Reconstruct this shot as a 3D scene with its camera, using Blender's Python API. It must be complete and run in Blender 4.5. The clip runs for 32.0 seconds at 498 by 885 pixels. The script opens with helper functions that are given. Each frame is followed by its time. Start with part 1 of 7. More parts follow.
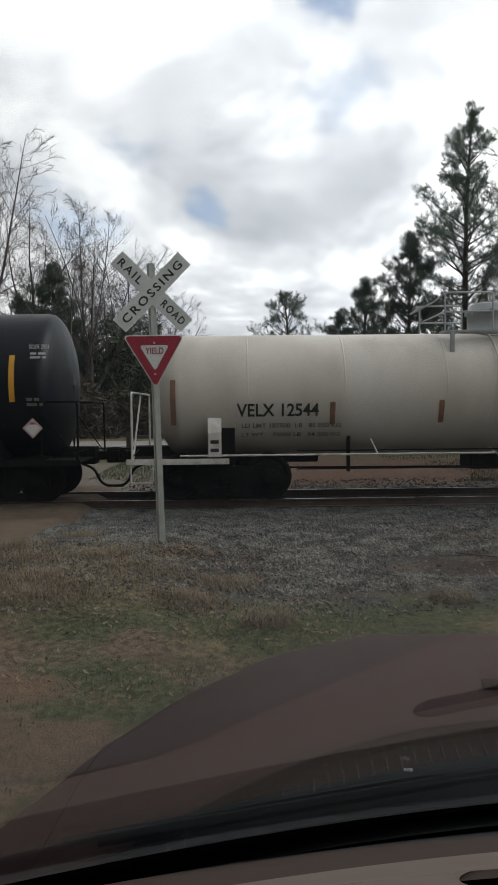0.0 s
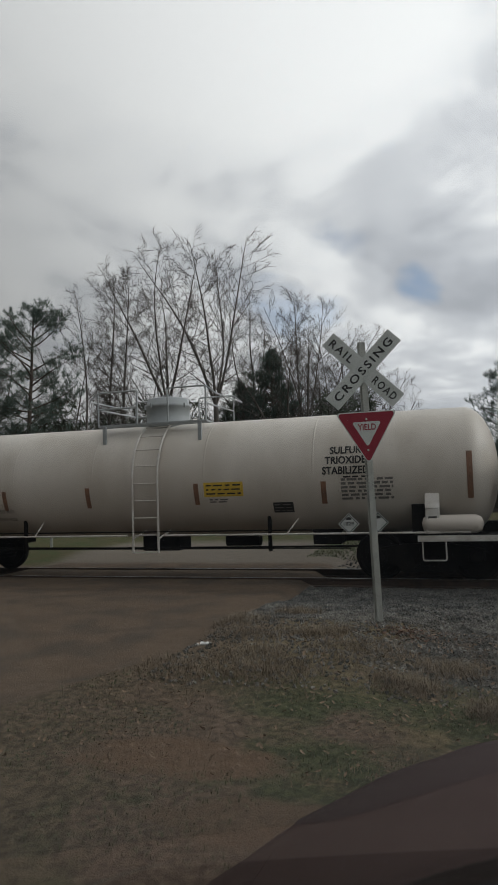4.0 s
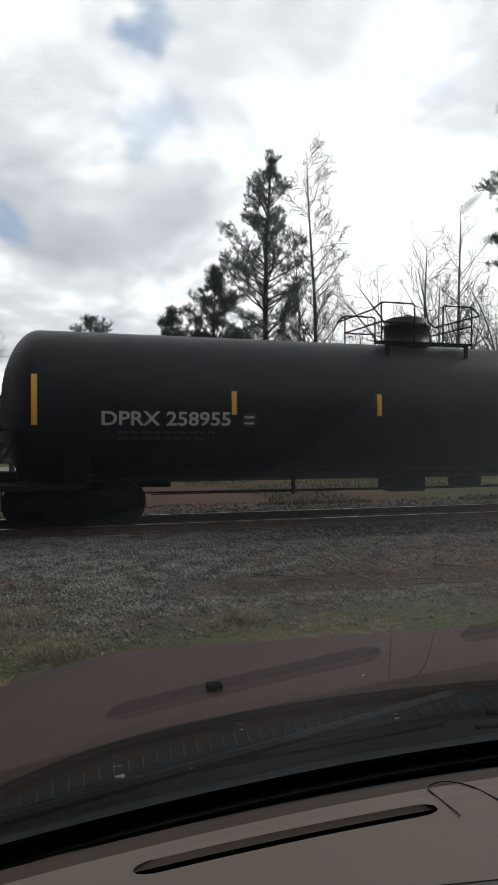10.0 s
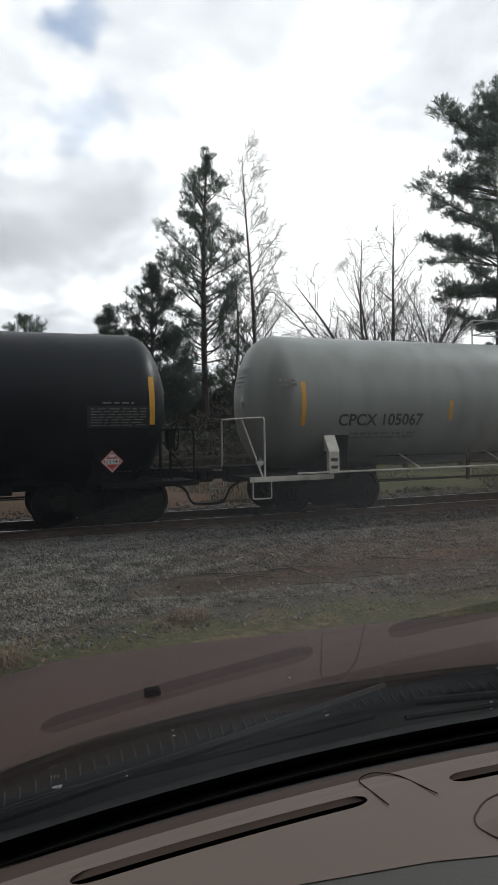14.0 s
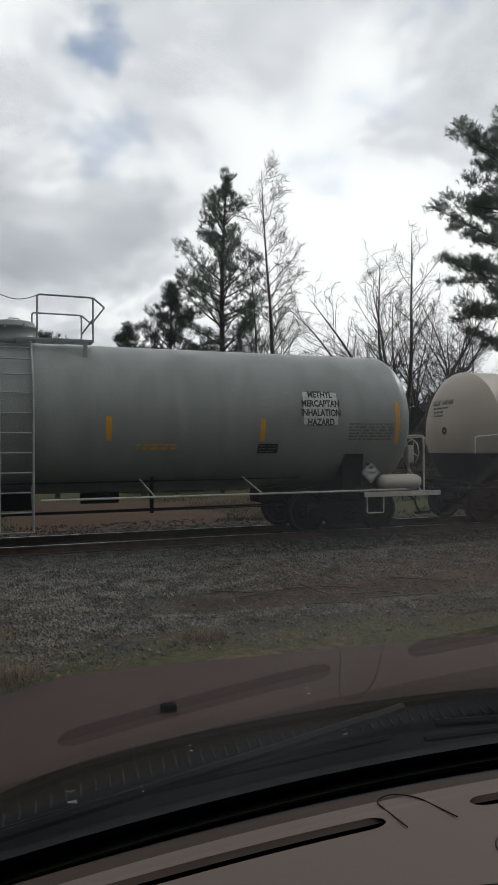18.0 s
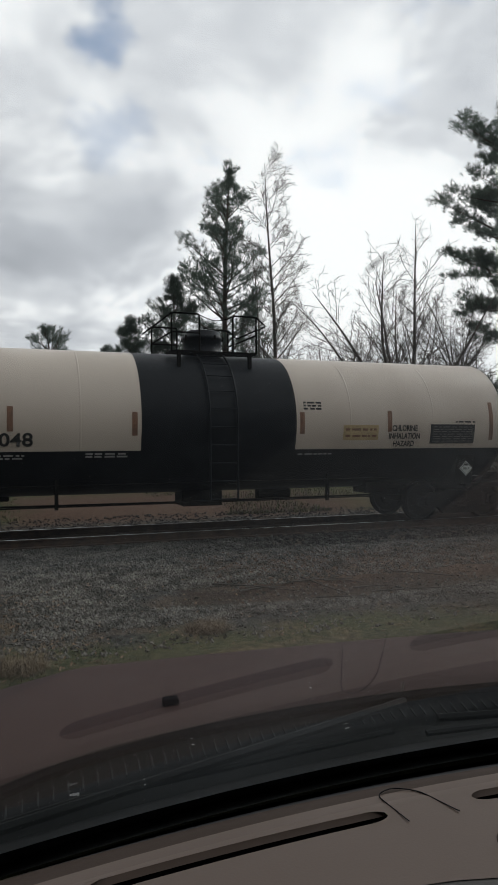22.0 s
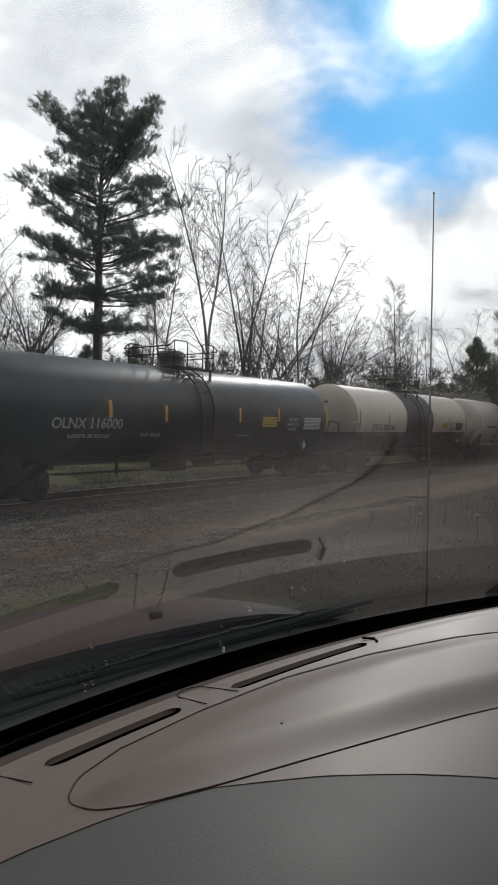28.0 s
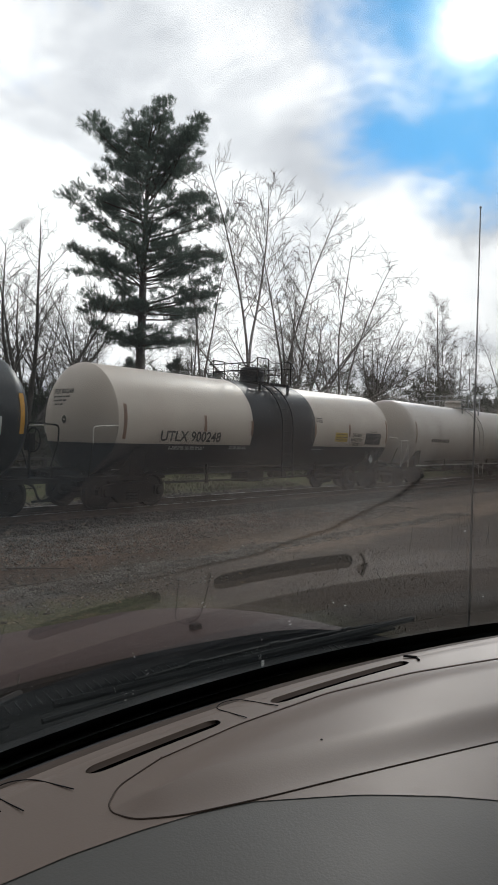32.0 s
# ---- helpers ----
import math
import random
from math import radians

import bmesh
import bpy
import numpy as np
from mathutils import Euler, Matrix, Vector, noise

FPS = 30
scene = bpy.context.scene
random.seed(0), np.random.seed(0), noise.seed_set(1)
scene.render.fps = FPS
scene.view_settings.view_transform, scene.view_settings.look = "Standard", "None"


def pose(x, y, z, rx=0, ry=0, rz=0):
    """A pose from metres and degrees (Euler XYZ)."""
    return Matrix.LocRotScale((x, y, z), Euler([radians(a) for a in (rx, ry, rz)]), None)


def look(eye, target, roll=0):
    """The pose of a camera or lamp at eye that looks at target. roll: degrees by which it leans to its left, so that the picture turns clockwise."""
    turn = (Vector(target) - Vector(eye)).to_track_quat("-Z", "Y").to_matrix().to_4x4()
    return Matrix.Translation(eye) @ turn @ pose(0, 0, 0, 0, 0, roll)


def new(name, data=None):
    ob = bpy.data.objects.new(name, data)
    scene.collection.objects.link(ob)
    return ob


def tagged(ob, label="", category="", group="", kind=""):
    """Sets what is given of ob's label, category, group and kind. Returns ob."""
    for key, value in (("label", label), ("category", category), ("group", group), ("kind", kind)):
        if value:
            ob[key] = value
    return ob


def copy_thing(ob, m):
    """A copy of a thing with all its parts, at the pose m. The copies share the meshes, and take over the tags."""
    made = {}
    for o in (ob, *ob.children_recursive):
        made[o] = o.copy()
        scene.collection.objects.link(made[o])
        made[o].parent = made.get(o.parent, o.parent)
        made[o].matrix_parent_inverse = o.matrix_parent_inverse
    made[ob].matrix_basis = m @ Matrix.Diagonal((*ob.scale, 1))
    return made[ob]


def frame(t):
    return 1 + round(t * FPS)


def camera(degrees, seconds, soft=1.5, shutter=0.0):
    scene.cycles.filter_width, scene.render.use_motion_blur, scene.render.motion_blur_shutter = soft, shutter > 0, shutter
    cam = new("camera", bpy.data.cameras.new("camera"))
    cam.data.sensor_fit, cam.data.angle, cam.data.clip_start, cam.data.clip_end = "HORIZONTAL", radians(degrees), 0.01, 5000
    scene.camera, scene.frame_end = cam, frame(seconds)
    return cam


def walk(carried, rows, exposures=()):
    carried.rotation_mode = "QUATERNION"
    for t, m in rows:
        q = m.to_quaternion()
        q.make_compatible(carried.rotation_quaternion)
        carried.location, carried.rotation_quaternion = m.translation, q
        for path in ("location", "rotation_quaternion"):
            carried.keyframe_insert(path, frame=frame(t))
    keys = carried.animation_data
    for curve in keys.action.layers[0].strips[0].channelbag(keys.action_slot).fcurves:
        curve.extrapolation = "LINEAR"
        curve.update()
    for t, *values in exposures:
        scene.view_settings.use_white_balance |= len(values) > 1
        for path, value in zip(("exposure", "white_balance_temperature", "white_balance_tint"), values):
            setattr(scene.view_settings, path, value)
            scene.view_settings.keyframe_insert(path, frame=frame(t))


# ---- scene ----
cam = camera(39.9, 32.0, soft=0.8)
PATH = [
    (0, (-0.087, 0.037, 1.883, 86.95, 0.57, -0.94)),
    (0.5, (-0.078, 0.024, 1.886, 87.75, 1.55, 0.34)),
    (1, (-0.091, 0.022, 1.886, 88.36, 1.82, 0.26)),
    (1.5, (-0.062, 0.005, 1.886, 89.31, 1.43, -1.46)),
    (1.7, (-0.065, -0.004, 1.887, 91.94, 2.62, 2.50)),
    (1.8, (-0.066, -0.005, 1.896, 90.56, 4.19, 9.17)),
    (2, (-0.064, -0.007, 1.897, 92.45, 4.42, 13.38)),
    (2.5, (-0.042, 0.002, 1.886, 93.93, 2.31, 19.06)),
    (4.5, (-0.054, 0.034, 1.870, 93.35, 1.19, 14.20)),
    (5, (-0.065, 0.047, 1.871, 90.02, -1.59, -0.36)),
    (5.5, (0.006, 0.013, 1.869, 87.97, 1.33, -15.45)),
    (6, (0.008, 0.010, 1.866, 86.90, 0.89, -17.24)),
    (6.5, (0.003, 0.006, 1.869, 87.84, 0.01, -17.17)),
    (7, (0.002, 0.004, 1.869, 88.17, -0.14, -16.95)),
    (7.5, (0.002, 0.004, 1.868, 88.23, -0.04, -16.90)),
    (8, (0.002, 0.004, 1.868, 88.34, -0.02, -16.90)),
    (8.5, (0.001, 0.003, 1.869, 88.81, -0.13, -16.97)),
    (9, (0.000, 0.000, 1.870, 88.99, -0.10, -16.95)),
    (9.5, (0.001, 0.002, 1.869, 89.12, -0.18, -16.94)),
    (10, (0.001, 0.002, 1.869, 89.12, -0.15, -16.89)),
    (10.5, (0.000, 0.001, 1.869, 89.23, -0.09, -16.85)),
    (11, (0.001, 0.003, 1.869, 88.94, -0.04, -16.84)),
    (11.5, (0.001, 0.003, 1.870, 88.58, -0.09, -16.92)),
    (12, (0.001, 0.002, 1.869, 89.11, 0.01, -17.15)),
    (12.5, (0.000, 0.001, 1.871, 88.74, -0.38, -17.56)),
    (13, (0.008, 0.009, 1.872, 87.89, -0.09, -19.33)),
    (13.5, (0.006, 0.000, 1.881, 86.35, -0.11, -21.19)),
    (14, (0.007, -0.013, 1.879, 88.89, 0.91, -21.82)),
    (14.5, (0.001, -0.021, 1.880, 91.49, 0.28, -20.67)),
    (16.5, (0.004, -0.012, 1.877, 90.37, 0.39, -20.38)),
    (17, (0.004, -0.013, 1.876, 90.50, 0.38, -20.52)),
    (17.5, (0.003, -0.014, 1.877, 90.52, 0.33, -20.44)),
    (18, (0.004, -0.013, 1.876, 90.41, 0.36, -20.41)),
    (18.5, (0.005, -0.012, 1.877, 90.31, 0.34, -20.36)),
    (19, (0.005, -0.011, 1.876, 90.14, 0.35, -20.37)),
    (19.5, (0.004, -0.012, 1.877, 90.02, 0.30, -20.28)),
    (20, (0.005, -0.013, 1.877, 90.08, 0.32, -20.12)),
    (20.5, (0.004, -0.012, 1.876, 90.25, 0.15, -20.09)),
    (21, (0.004, -0.012, 1.877, 90.11, 0.16, -20.09)),
    (21.5, (0.004, -0.012, 1.877, 90.05, 0.15, -20.10)),
    (22, (0.005, -0.011, 1.876, 89.89, 0.25, -20.19)),
    (22.5, (0.004, -0.012, 1.877, 89.82, 0.19, -19.97)),
    (23, (0.004, -0.011, 1.877, 89.68, 0.11, -19.80)),
    (23.5, (0.003, -0.011, 1.877, 89.92, 0.03, -19.93)),
    (24, (0.004, -0.011, 1.877, 89.71, 0.09, -19.75)),
    (24.5, (0.005, -0.010, 1.877, 89.67, 0.17, -19.79)),
    (25, (0.002, -0.010, 1.875, 90.87, -0.69, -22.37)),
    (25.4, (-0.007, 0.001, 1.873, 89.31, -3.38, -30.78)),
    (25.5, (0.002, 0.006, 1.873, 87.43, -4.79, -34.03)),
    (26, (0.006, -0.007, 1.877, 87.63, -3.06, -39.30)),
    (26.5, (0.004, -0.013, 1.878, 88.47, -2.69, -44.94)),
    (28.5, (0.003, -0.015, 1.868, 88.61, -0.34, -55.01)),
    (29, (0.003, -0.016, 1.869, 88.66, -0.15, -54.71)),
    (29.5, (0.001, -0.018, 1.869, 89.06, -0.29, -54.51)),
    (30, (0.002, -0.014, 1.867, 90.45, -0.33, -53.71)),
    (30.5, (-0.002, -0.016, 1.869, 90.24, -0.86, -52.96)),
    (31, (-0.002, -0.016, 1.870, 90.22, -0.85, -51.72)),
    (31.5, (-0.007, -0.019, 1.871, 90.64, -0.87, -51.53)),
    (32, (-0.002, -0.013, 1.869, 89.78, -1.46, -51.18)),
]
EXPOSURE = [(0.0, 0.1), (1.0, 0.12), (1.5, -0.05), (2.0, -0.15), (2.5, -0.3), (4.5, -0.36), (5.0, -0.36), (5.6, 0.15), (6.0, 0.3), (7.0, 0.06), (9.0, -0.02), (12.0, 0.04), (13.0, 0.14), (14.5, 0.08), (16.5, -0.25), (25.0, -0.3), (25.5, 0.15), (26.0, 0.34), (26.5, 0.3), (29.0, -0.14), (30.0, -0.13), (31.0, -0.02), (32.0, -0.04)]
walk(cam, [(t, pose(*p)) for t, p in PATH], EXPOSURE)

# ---------------------------------------------------------------- light
SUN_AZ, SUN_EL = radians(69.4), radians(30.6)
SUN_DIR = Vector((math.sin(SUN_AZ) * math.cos(SUN_EL), math.cos(SUN_AZ) * math.cos(SUN_EL), math.sin(SUN_EL)))


def build_world():
    w = bpy.data.worlds.new("overcast_sky")
    scene.world = w
    w.use_nodes = True
    nt = w.node_tree
    nt.nodes.clear()
    N = nt.nodes.new
    L = nt.links.new

    def math_node(op, a, b=None, c=None):
        n = N("ShaderNodeMath")
        n.operation = op
        for i, v in enumerate((a, b, c)):
            if v is None:
                continue
            if isinstance(v, (int, float)):
                n.inputs[i].default_value = v
            else:
                L(v, n.inputs[i])
        return n.outputs[0]

    tc = N("ShaderNodeTexCoord")
    sep = N("ShaderNodeSeparateXYZ")
    L(tc.outputs["Generated"], sep.inputs[0])
    zz = math_node("ADD", math_node("MAXIMUM", sep.outputs[2], 0.0), 0.33)
    comb = N("ShaderNodeCombineXYZ")
    L(math_node("DIVIDE", sep.outputs[0], zz), comb.inputs[0])
    L(math_node("DIVIDE", sep.outputs[1], zz), comb.inputs[1])
    comb.inputs[2].default_value = 1.7

    def cloud_noise(scale, detail, rough, off):
        mp = N("ShaderNodeMapping")
        mp.inputs["Location"].default_value = off
        L(comb.outputs[0], mp.inputs[0])
        n = N("ShaderNodeTexNoise")
        n.inputs["Scale"].default_value = scale
        n.inputs["Detail"].default_value = detail
        n.inputs["Roughness"].default_value = rough
        n.inputs["Distortion"].default_value = 0.25
        L(mp.outputs[0], n.inputs["Vector"])
        return n.outputs["Fac"]

    def ramp(v, stops):
        r = N("ShaderNodeValToRGB")
        els = r.color_ramp.elements
        while len(els) < len(stops):
            els.new(0.5)
        for e, (p, c) in zip(els, stops):
            e.position = p
            e.color = (*c, 1) if isinstance(c, tuple) else (c, c, c, 1)
        L(v, r.inputs[0])
        return r.outputs[0]

    sky = N("ShaderNodeTexSky")
    sky.sky_type = "NISHITA"
    sky.sun_disc = False
    sky.sun_elevation, sky.sun_rotation = SUN_EL, SUN_AZ
    sky.dust_density, sky.ozone_density = 0.2, 3.0
    bg_sky = N("ShaderNodeBackground")
    bg_sky.inputs[1].default_value = 0.10
    deep = N("ShaderNodeMixRGB")
    deep.blend_type = "MULTIPLY"
    deep.inputs[0].default_value = 1
    deep.inputs[2].default_value = (0.38, 1.03, 1.38, 1)
    L(sky.outputs[0], deep.inputs[1])
    L(deep.outputs[0], bg_sky.inputs[0])
    dot = N("ShaderNodeVectorMath")
    dot.operation = "DOT_PRODUCT"
    L(tc.outputs["Generated"], dot.inputs[0])
    dot.inputs[1].default_value = SUN_DIR
    near_sun = math_node("POWER", math_node("MAXIMUM", dot.outputs["Value"], 0.0), 24.0)
    # sky turned away from the sun is dimmed to hold down fill light
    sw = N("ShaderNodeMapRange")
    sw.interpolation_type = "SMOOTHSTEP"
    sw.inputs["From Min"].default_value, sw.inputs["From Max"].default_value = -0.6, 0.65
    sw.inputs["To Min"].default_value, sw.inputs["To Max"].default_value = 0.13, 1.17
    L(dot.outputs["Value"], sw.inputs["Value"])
    body = cloud_noise(2.1, 10, 0.58, (0.35, 0.9, 0))
    wide = cloud_noise(0.9, 3, 0.5, (7.4, 3.3, 0))
    tone = math_node("ADD", math_node("MULTIPLY", body, 0.68), math_node("MULTIPLY", wide, 0.32))
    # banks of thicker and thinner cloud
    for az, el, inner, outer, amount in ((-6, 9, 1, 13, 0.055), (5, 12, 1, 12, 0.05), (3, 22, 1, 8, -0.04), (9, 15, 1, 8, 0.03), (28, 20, 4, 19, -0.045), (37, 25, 1, 10, 0.06),
                                         (45, 13, 1, 10, -0.05), (71, 16, 1, 7, 0.075), (60, 22, 1, 8, 0.03), (63, 14, 1, 8, -0.04), (-22, 34, 4, 20, -0.03)):
        away = N("ShaderNodeVectorMath")
        away.operation = "DOT_PRODUCT"
        L(tc.outputs["Generated"], away.inputs[0])
        ba, be = radians(az), radians(el)
        away.inputs[1].default_value = (math.sin(ba) * math.cos(be), math.cos(ba) * math.cos(be), math.sin(be))
        bank = N("ShaderNodeMapRange")
        bank.interpolation_type = "SMOOTHSTEP"
        bank.inputs["From Min"].default_value, bank.inputs["From Max"].default_value = math.cos(radians(outer)), math.cos(radians(inner))
        bank.inputs["To Min"].default_value, bank.inputs["To Max"].default_value = 0.0, amount
        L(math_node("ADD", away.outputs["Value"], math_node("MULTIPLY", math_node("SUBTRACT", body, 0.5), 0.04)), bank.inputs["Value"])
        tone = math_node("ADD", tone, bank.outputs[0])
    col = ramp(tone, [(0.43, (1.0, 0.995, 0.99)), (0.495, (0.92, 0.92, 0.925)), (0.55, (0.70, 0.71, 0.735)), (0.62, (0.53, 0.545, 0.58)), (0.72, (0.40, 0.415, 0.45))])
    # sky overhead, mostly out of view, is dimmed to lower the light on the ground
    overhead_dim = N("ShaderNodeMapRange")
    overhead_dim.interpolation_type = "SMOOTHSTEP"
    overhead_dim.inputs["From Min"].default_value, overhead_dim.inputs["From Max"].default_value = 0.50, 1.0
    overhead_dim.inputs["To Min"].default_value, overhead_dim.inputs["To Max"].default_value = 1.0, 0.8
    L(sep.outputs[2], overhead_dim.inputs["Value"])
    gain = math_node("ADD", math_node("MULTIPLY", near_sun, 0.10), math_node("MULTIPLY", sw.outputs[0], overhead_dim.outputs[0]))
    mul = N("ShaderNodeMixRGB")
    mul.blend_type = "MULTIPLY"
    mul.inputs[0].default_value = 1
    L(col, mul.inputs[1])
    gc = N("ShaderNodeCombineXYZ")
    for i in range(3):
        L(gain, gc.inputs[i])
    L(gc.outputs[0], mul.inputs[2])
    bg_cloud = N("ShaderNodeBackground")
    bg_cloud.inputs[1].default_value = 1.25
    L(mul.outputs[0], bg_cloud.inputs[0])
    cover = ramp(cloud_noise(2.3, 6, 0.55, (5.3, 2.2, 0)), [(0.28, 0.7), (0.38, 1.0)])
    # ragged gaps in the clouds: a wide one round the sun and a few small ones
    for az, el, inner, outer, rag, rest in ((72.5, 29.5, 0.991, 0.964, 0.10, 0.04), (-2.9, 15.0, 1.0008, 0.9998, 0.009, 0.6), (9.0, 23.8, 1.0015, 0.9990, 0.02, 0.7), (8.3, 30.4, 1.0008, 0.9993, 0.014, 0.5), (-10.3, 18.4, 1.0015, 0.9990, 0.016, 0.7)):
        off = N("ShaderNodeVectorMath")
        off.operation = "DOT_PRODUCT"
        L(tc.outputs["Generated"], off.inputs[0])
        ga, ge = radians(az), radians(el)
        off.inputs[1].default_value = (math.sin(ga) * math.cos(ge), math.cos(ga) * math.cos(ge), math.sin(ge))
        gap = N("ShaderNodeMapRange")
        gap.interpolation_type = "SMOOTHSTEP"
        gap.inputs["From Min"].default_value, gap.inputs["From Max"].default_value = outer, inner
        gap.inputs["To Min"].default_value, gap.inputs["To Max"].default_value = 1.0, rest
        L(math_node("ADD", off.outputs["Value"], math_node("MULTIPLY", math_node("SUBTRACT", body, 0.5), rag)), gap.inputs["Value"])
        cover = math_node("MULTIPLY", cover, gap.outputs[0])
    mix = N("ShaderNodeMixShader")
    L(cover, mix.inputs[0])
    L(bg_sky.outputs[0], mix.inputs[1])
    L(bg_cloud.outputs[0], mix.inputs[2])
    # ragged aureole of thin cloud close round the sun
    thin = math_node("MAXIMUM", math_node("ADD", math_node("MULTIPLY", math_node("SUBTRACT", cloud_noise(7.0, 6, 0.6, (1.3, 0.2, 0)), 0.5), 4.0), 1.0), 0.1)
    glow = math_node("MULTIPLY", math_node("POWER", math_node("MAXIMUM", dot.outputs["Value"], 0.0), 1000.0), 3.0)
    halo = N("ShaderNodeBackground")
    halo.inputs[0].default_value = (1.0, 0.985, 0.96, 1)
    L(math_node("MULTIPLY", glow, thin), halo.inputs[1])
    both = N("ShaderNodeAddShader")
    L(mix.outputs[0], both.inputs[0])
    L(halo.outputs[0], both.inputs[1])
    out = N("ShaderNodeOutputWorld")
    L(both.outputs[0], out.inputs[0])


build_world()
sun_data = bpy.data.lights.new("sun", "SUN")
sun_data.energy, sun_data.angle, sun_data.color = 1.15, radians(3.6), (1.0, 0.95, 0.88)
sun = new("sun", sun_data)
sun.matrix_world = look((0, 0, 60), Vector((0, 0, 60)) - SUN_DIR)


# ---------------------------------------------------------------- materials
def mat(name, col, rough=0.6, metal=0.0, col2=None, var=0.2, scale=2.0, fine=35.0, bump=0.15, spec=0.5, stretch=(1, 1, 1), coat=0.0, rand=0.0):
    """A surface with broad stains and fine grain at real size."""
    m = bpy.data.materials.new(name)
    m.use_nodes = True
    nt = m.node_tree
    p = nt.nodes["Principled BSDF"]
    N, L = nt.nodes.new, nt.links.new
    tc = N("ShaderNodeTexCoord")
    mp = N("ShaderNodeMapping")
    mp.inputs["Scale"].default_value = stretch
    L(tc.outputs["Object"], mp.inputs[0])
    n1, n2 = N("ShaderNodeTexNoise"), N("ShaderNodeTexNoise")
    for n, s, d in ((n1, scale, 5), (n2, fine, 3)):
        n.inputs["Scale"].default_value = s
        n.inputs["Detail"].default_value = d
        L(mp.outputs[0], n.inputs["Vector"])
    r = N("ShaderNodeValToRGB")
    r.color_ramp.elements[0].position, r.color_ramp.elements[1].position = 0.38, 0.66
    c2 = col2 or tuple(c * (1 - var) for c in col)
    r.color_ramp.elements[0].color, r.color_ramp.elements[1].color = (*col, 1), (*c2, 1)
    L(n1.outputs["Fac"], r.inputs[0])
    r2 = N("ShaderNodeMapRange")
    r2.inputs["To Min"].default_value, r2.inputs["To Max"].default_value = 1 - var * 0.6, 1 + var * 0.6
    L(n2.outputs["Fac"], r2.inputs["Value"])
    mx = N("ShaderNodeVectorMath")
    mx.operation = "SCALE"
    L(r.outputs[0], mx.inputs[0])
    L(r2.outputs[0], mx.inputs["Scale"])
    last = mx.outputs[0]
    if rand:
        oi = N("ShaderNodeObjectInfo")
        geo = N("ShaderNodeNewGeometry")
        ad = N("ShaderNodeMath")
        ad.operation = "ADD"
        L(oi.outputs["Random"], ad.inputs[0])
        L(geo.outputs["Random Per Island"], ad.inputs[1])
        r3 = N("ShaderNodeMapRange")
        r3.inputs["From Max"].default_value = 2.0
        r3.inputs["To Min"].default_value, r3.inputs["To Max"].default_value = 1 - rand, 1 + rand
        L(ad.outputs[0], r3.inputs["Value"])
        m2 = N("ShaderNodeVectorMath")
        m2.operation = "SCALE"
        L(last, m2.inputs[0])
        L(r3.outputs[0], m2.inputs["Scale"])
        last = m2.outputs[0]
    L(last, p.inputs["Base Color"])
    rr = N("ShaderNodeMapRange")
    rr.inputs["To Min"].default_value, rr.inputs["To Max"].default_value = max(0.02, rough - 0.12), min(1, rough + 0.12)
    L(n1.outputs["Fac"], rr.inputs["Value"])
    L(rr.outputs[0], p.inputs["Roughness"])
    p.inputs["Metallic"].default_value = metal
    p.inputs["Specular IOR Level"].default_value = spec
    p.inputs["Coat Weight"].default_value = coat
    p.inputs["Coat Roughness"].default_value = 0.08
    if bump:
        b = N("ShaderNodeBump")
        b.inputs["Strength"].default_value = bump
        b.inputs["Distance"].default_value = 0.01
        L(n2.outputs["Fac"], b.inputs["Height"])
        L(b.outputs[0], p.inputs["Normal"])
    return m


M = {}
M["white"] = mat("aged_white_tank_paint", (0.60, 0.545, 0.485), 0.42, col2=(0.53, 0.475, 0.415), var=0.06, scale=0.8, stretch=(1.6, 1.6, 0.6), fine=14, bump=0.03)
M["cream"] = mat("cream_tank_paint", (0.61, 0.535, 0.455), 0.45, col2=(0.545, 0.47, 0.395), var=0.06, scale=0.7, stretch=(1.6, 1.6, 0.6), fine=14, bump=0.03)
M["dirty"] = mat("grimy_white_tank_paint", (0.60, 0.555, 0.49), 0.5, col2=(0.48, 0.43, 0.365), var=0.08, scale=0.7, stretch=(1.6, 1.6, 0.6), fine=12, bump=0.03)
M["tank_gray"] = mat("light_gray_tank_paint", (0.265, 0.283, 0.272), 0.42, col2=(0.21, 0.228, 0.216), var=0.06, scale=0.8, stretch=(2.5, 2.5, 0.5), fine=12, bump=0.03)
M["tank_dark"] = mat("dark_gray_tank_paint", (0.022, 0.026, 0.029), 0.42, spec=0.3, col2=(0.017, 0.020, 0.023), var=0.1, scale=0.8, stretch=(2.5, 2.5, 0.5), fine=12, bump=0.02)
M["black"] = mat("black_tank_paint", (0.0055, 0.0080, 0.011), 0.46, col2=(0.008, 0.0105, 0.0135), var=0.15, scale=0.8, stretch=(2.5, 2.5, 0.4), fine=12, bump=0.02, spec=0.16)
M["sooty"] = mat("road_grimed_black_steel", (0.005, 0.005, 0.005), 0.85, spec=0.08, col2=(0.011, 0.0095, 0.008), var=0.25, scale=4, bump=0.2)
M["wheel"] = mat("wheel_steel", (0.010, 0.009, 0.0085), 0.75, 0.1, spec=0.12, var=0.25, scale=5)
M["rail"] = mat("polished_rail_head", (0.42, 0.41, 0.40), 0.28, 1.0, var=0.15, scale=6, stretch=(0.3, 4, 4))
M["rail_web"] = mat("rusted_rail_web", (0.07, 0.045, 0.032), 0.85, col2=(0.045, 0.035, 0.03), var=0.3, scale=6)
M["tie"] = mat("creosoted_tie_wood", (0.05, 0.042, 0.036), 0.9, var=0.35, scale=3, stretch=(6, 1, 1), bump=0.5, rand=0.3)
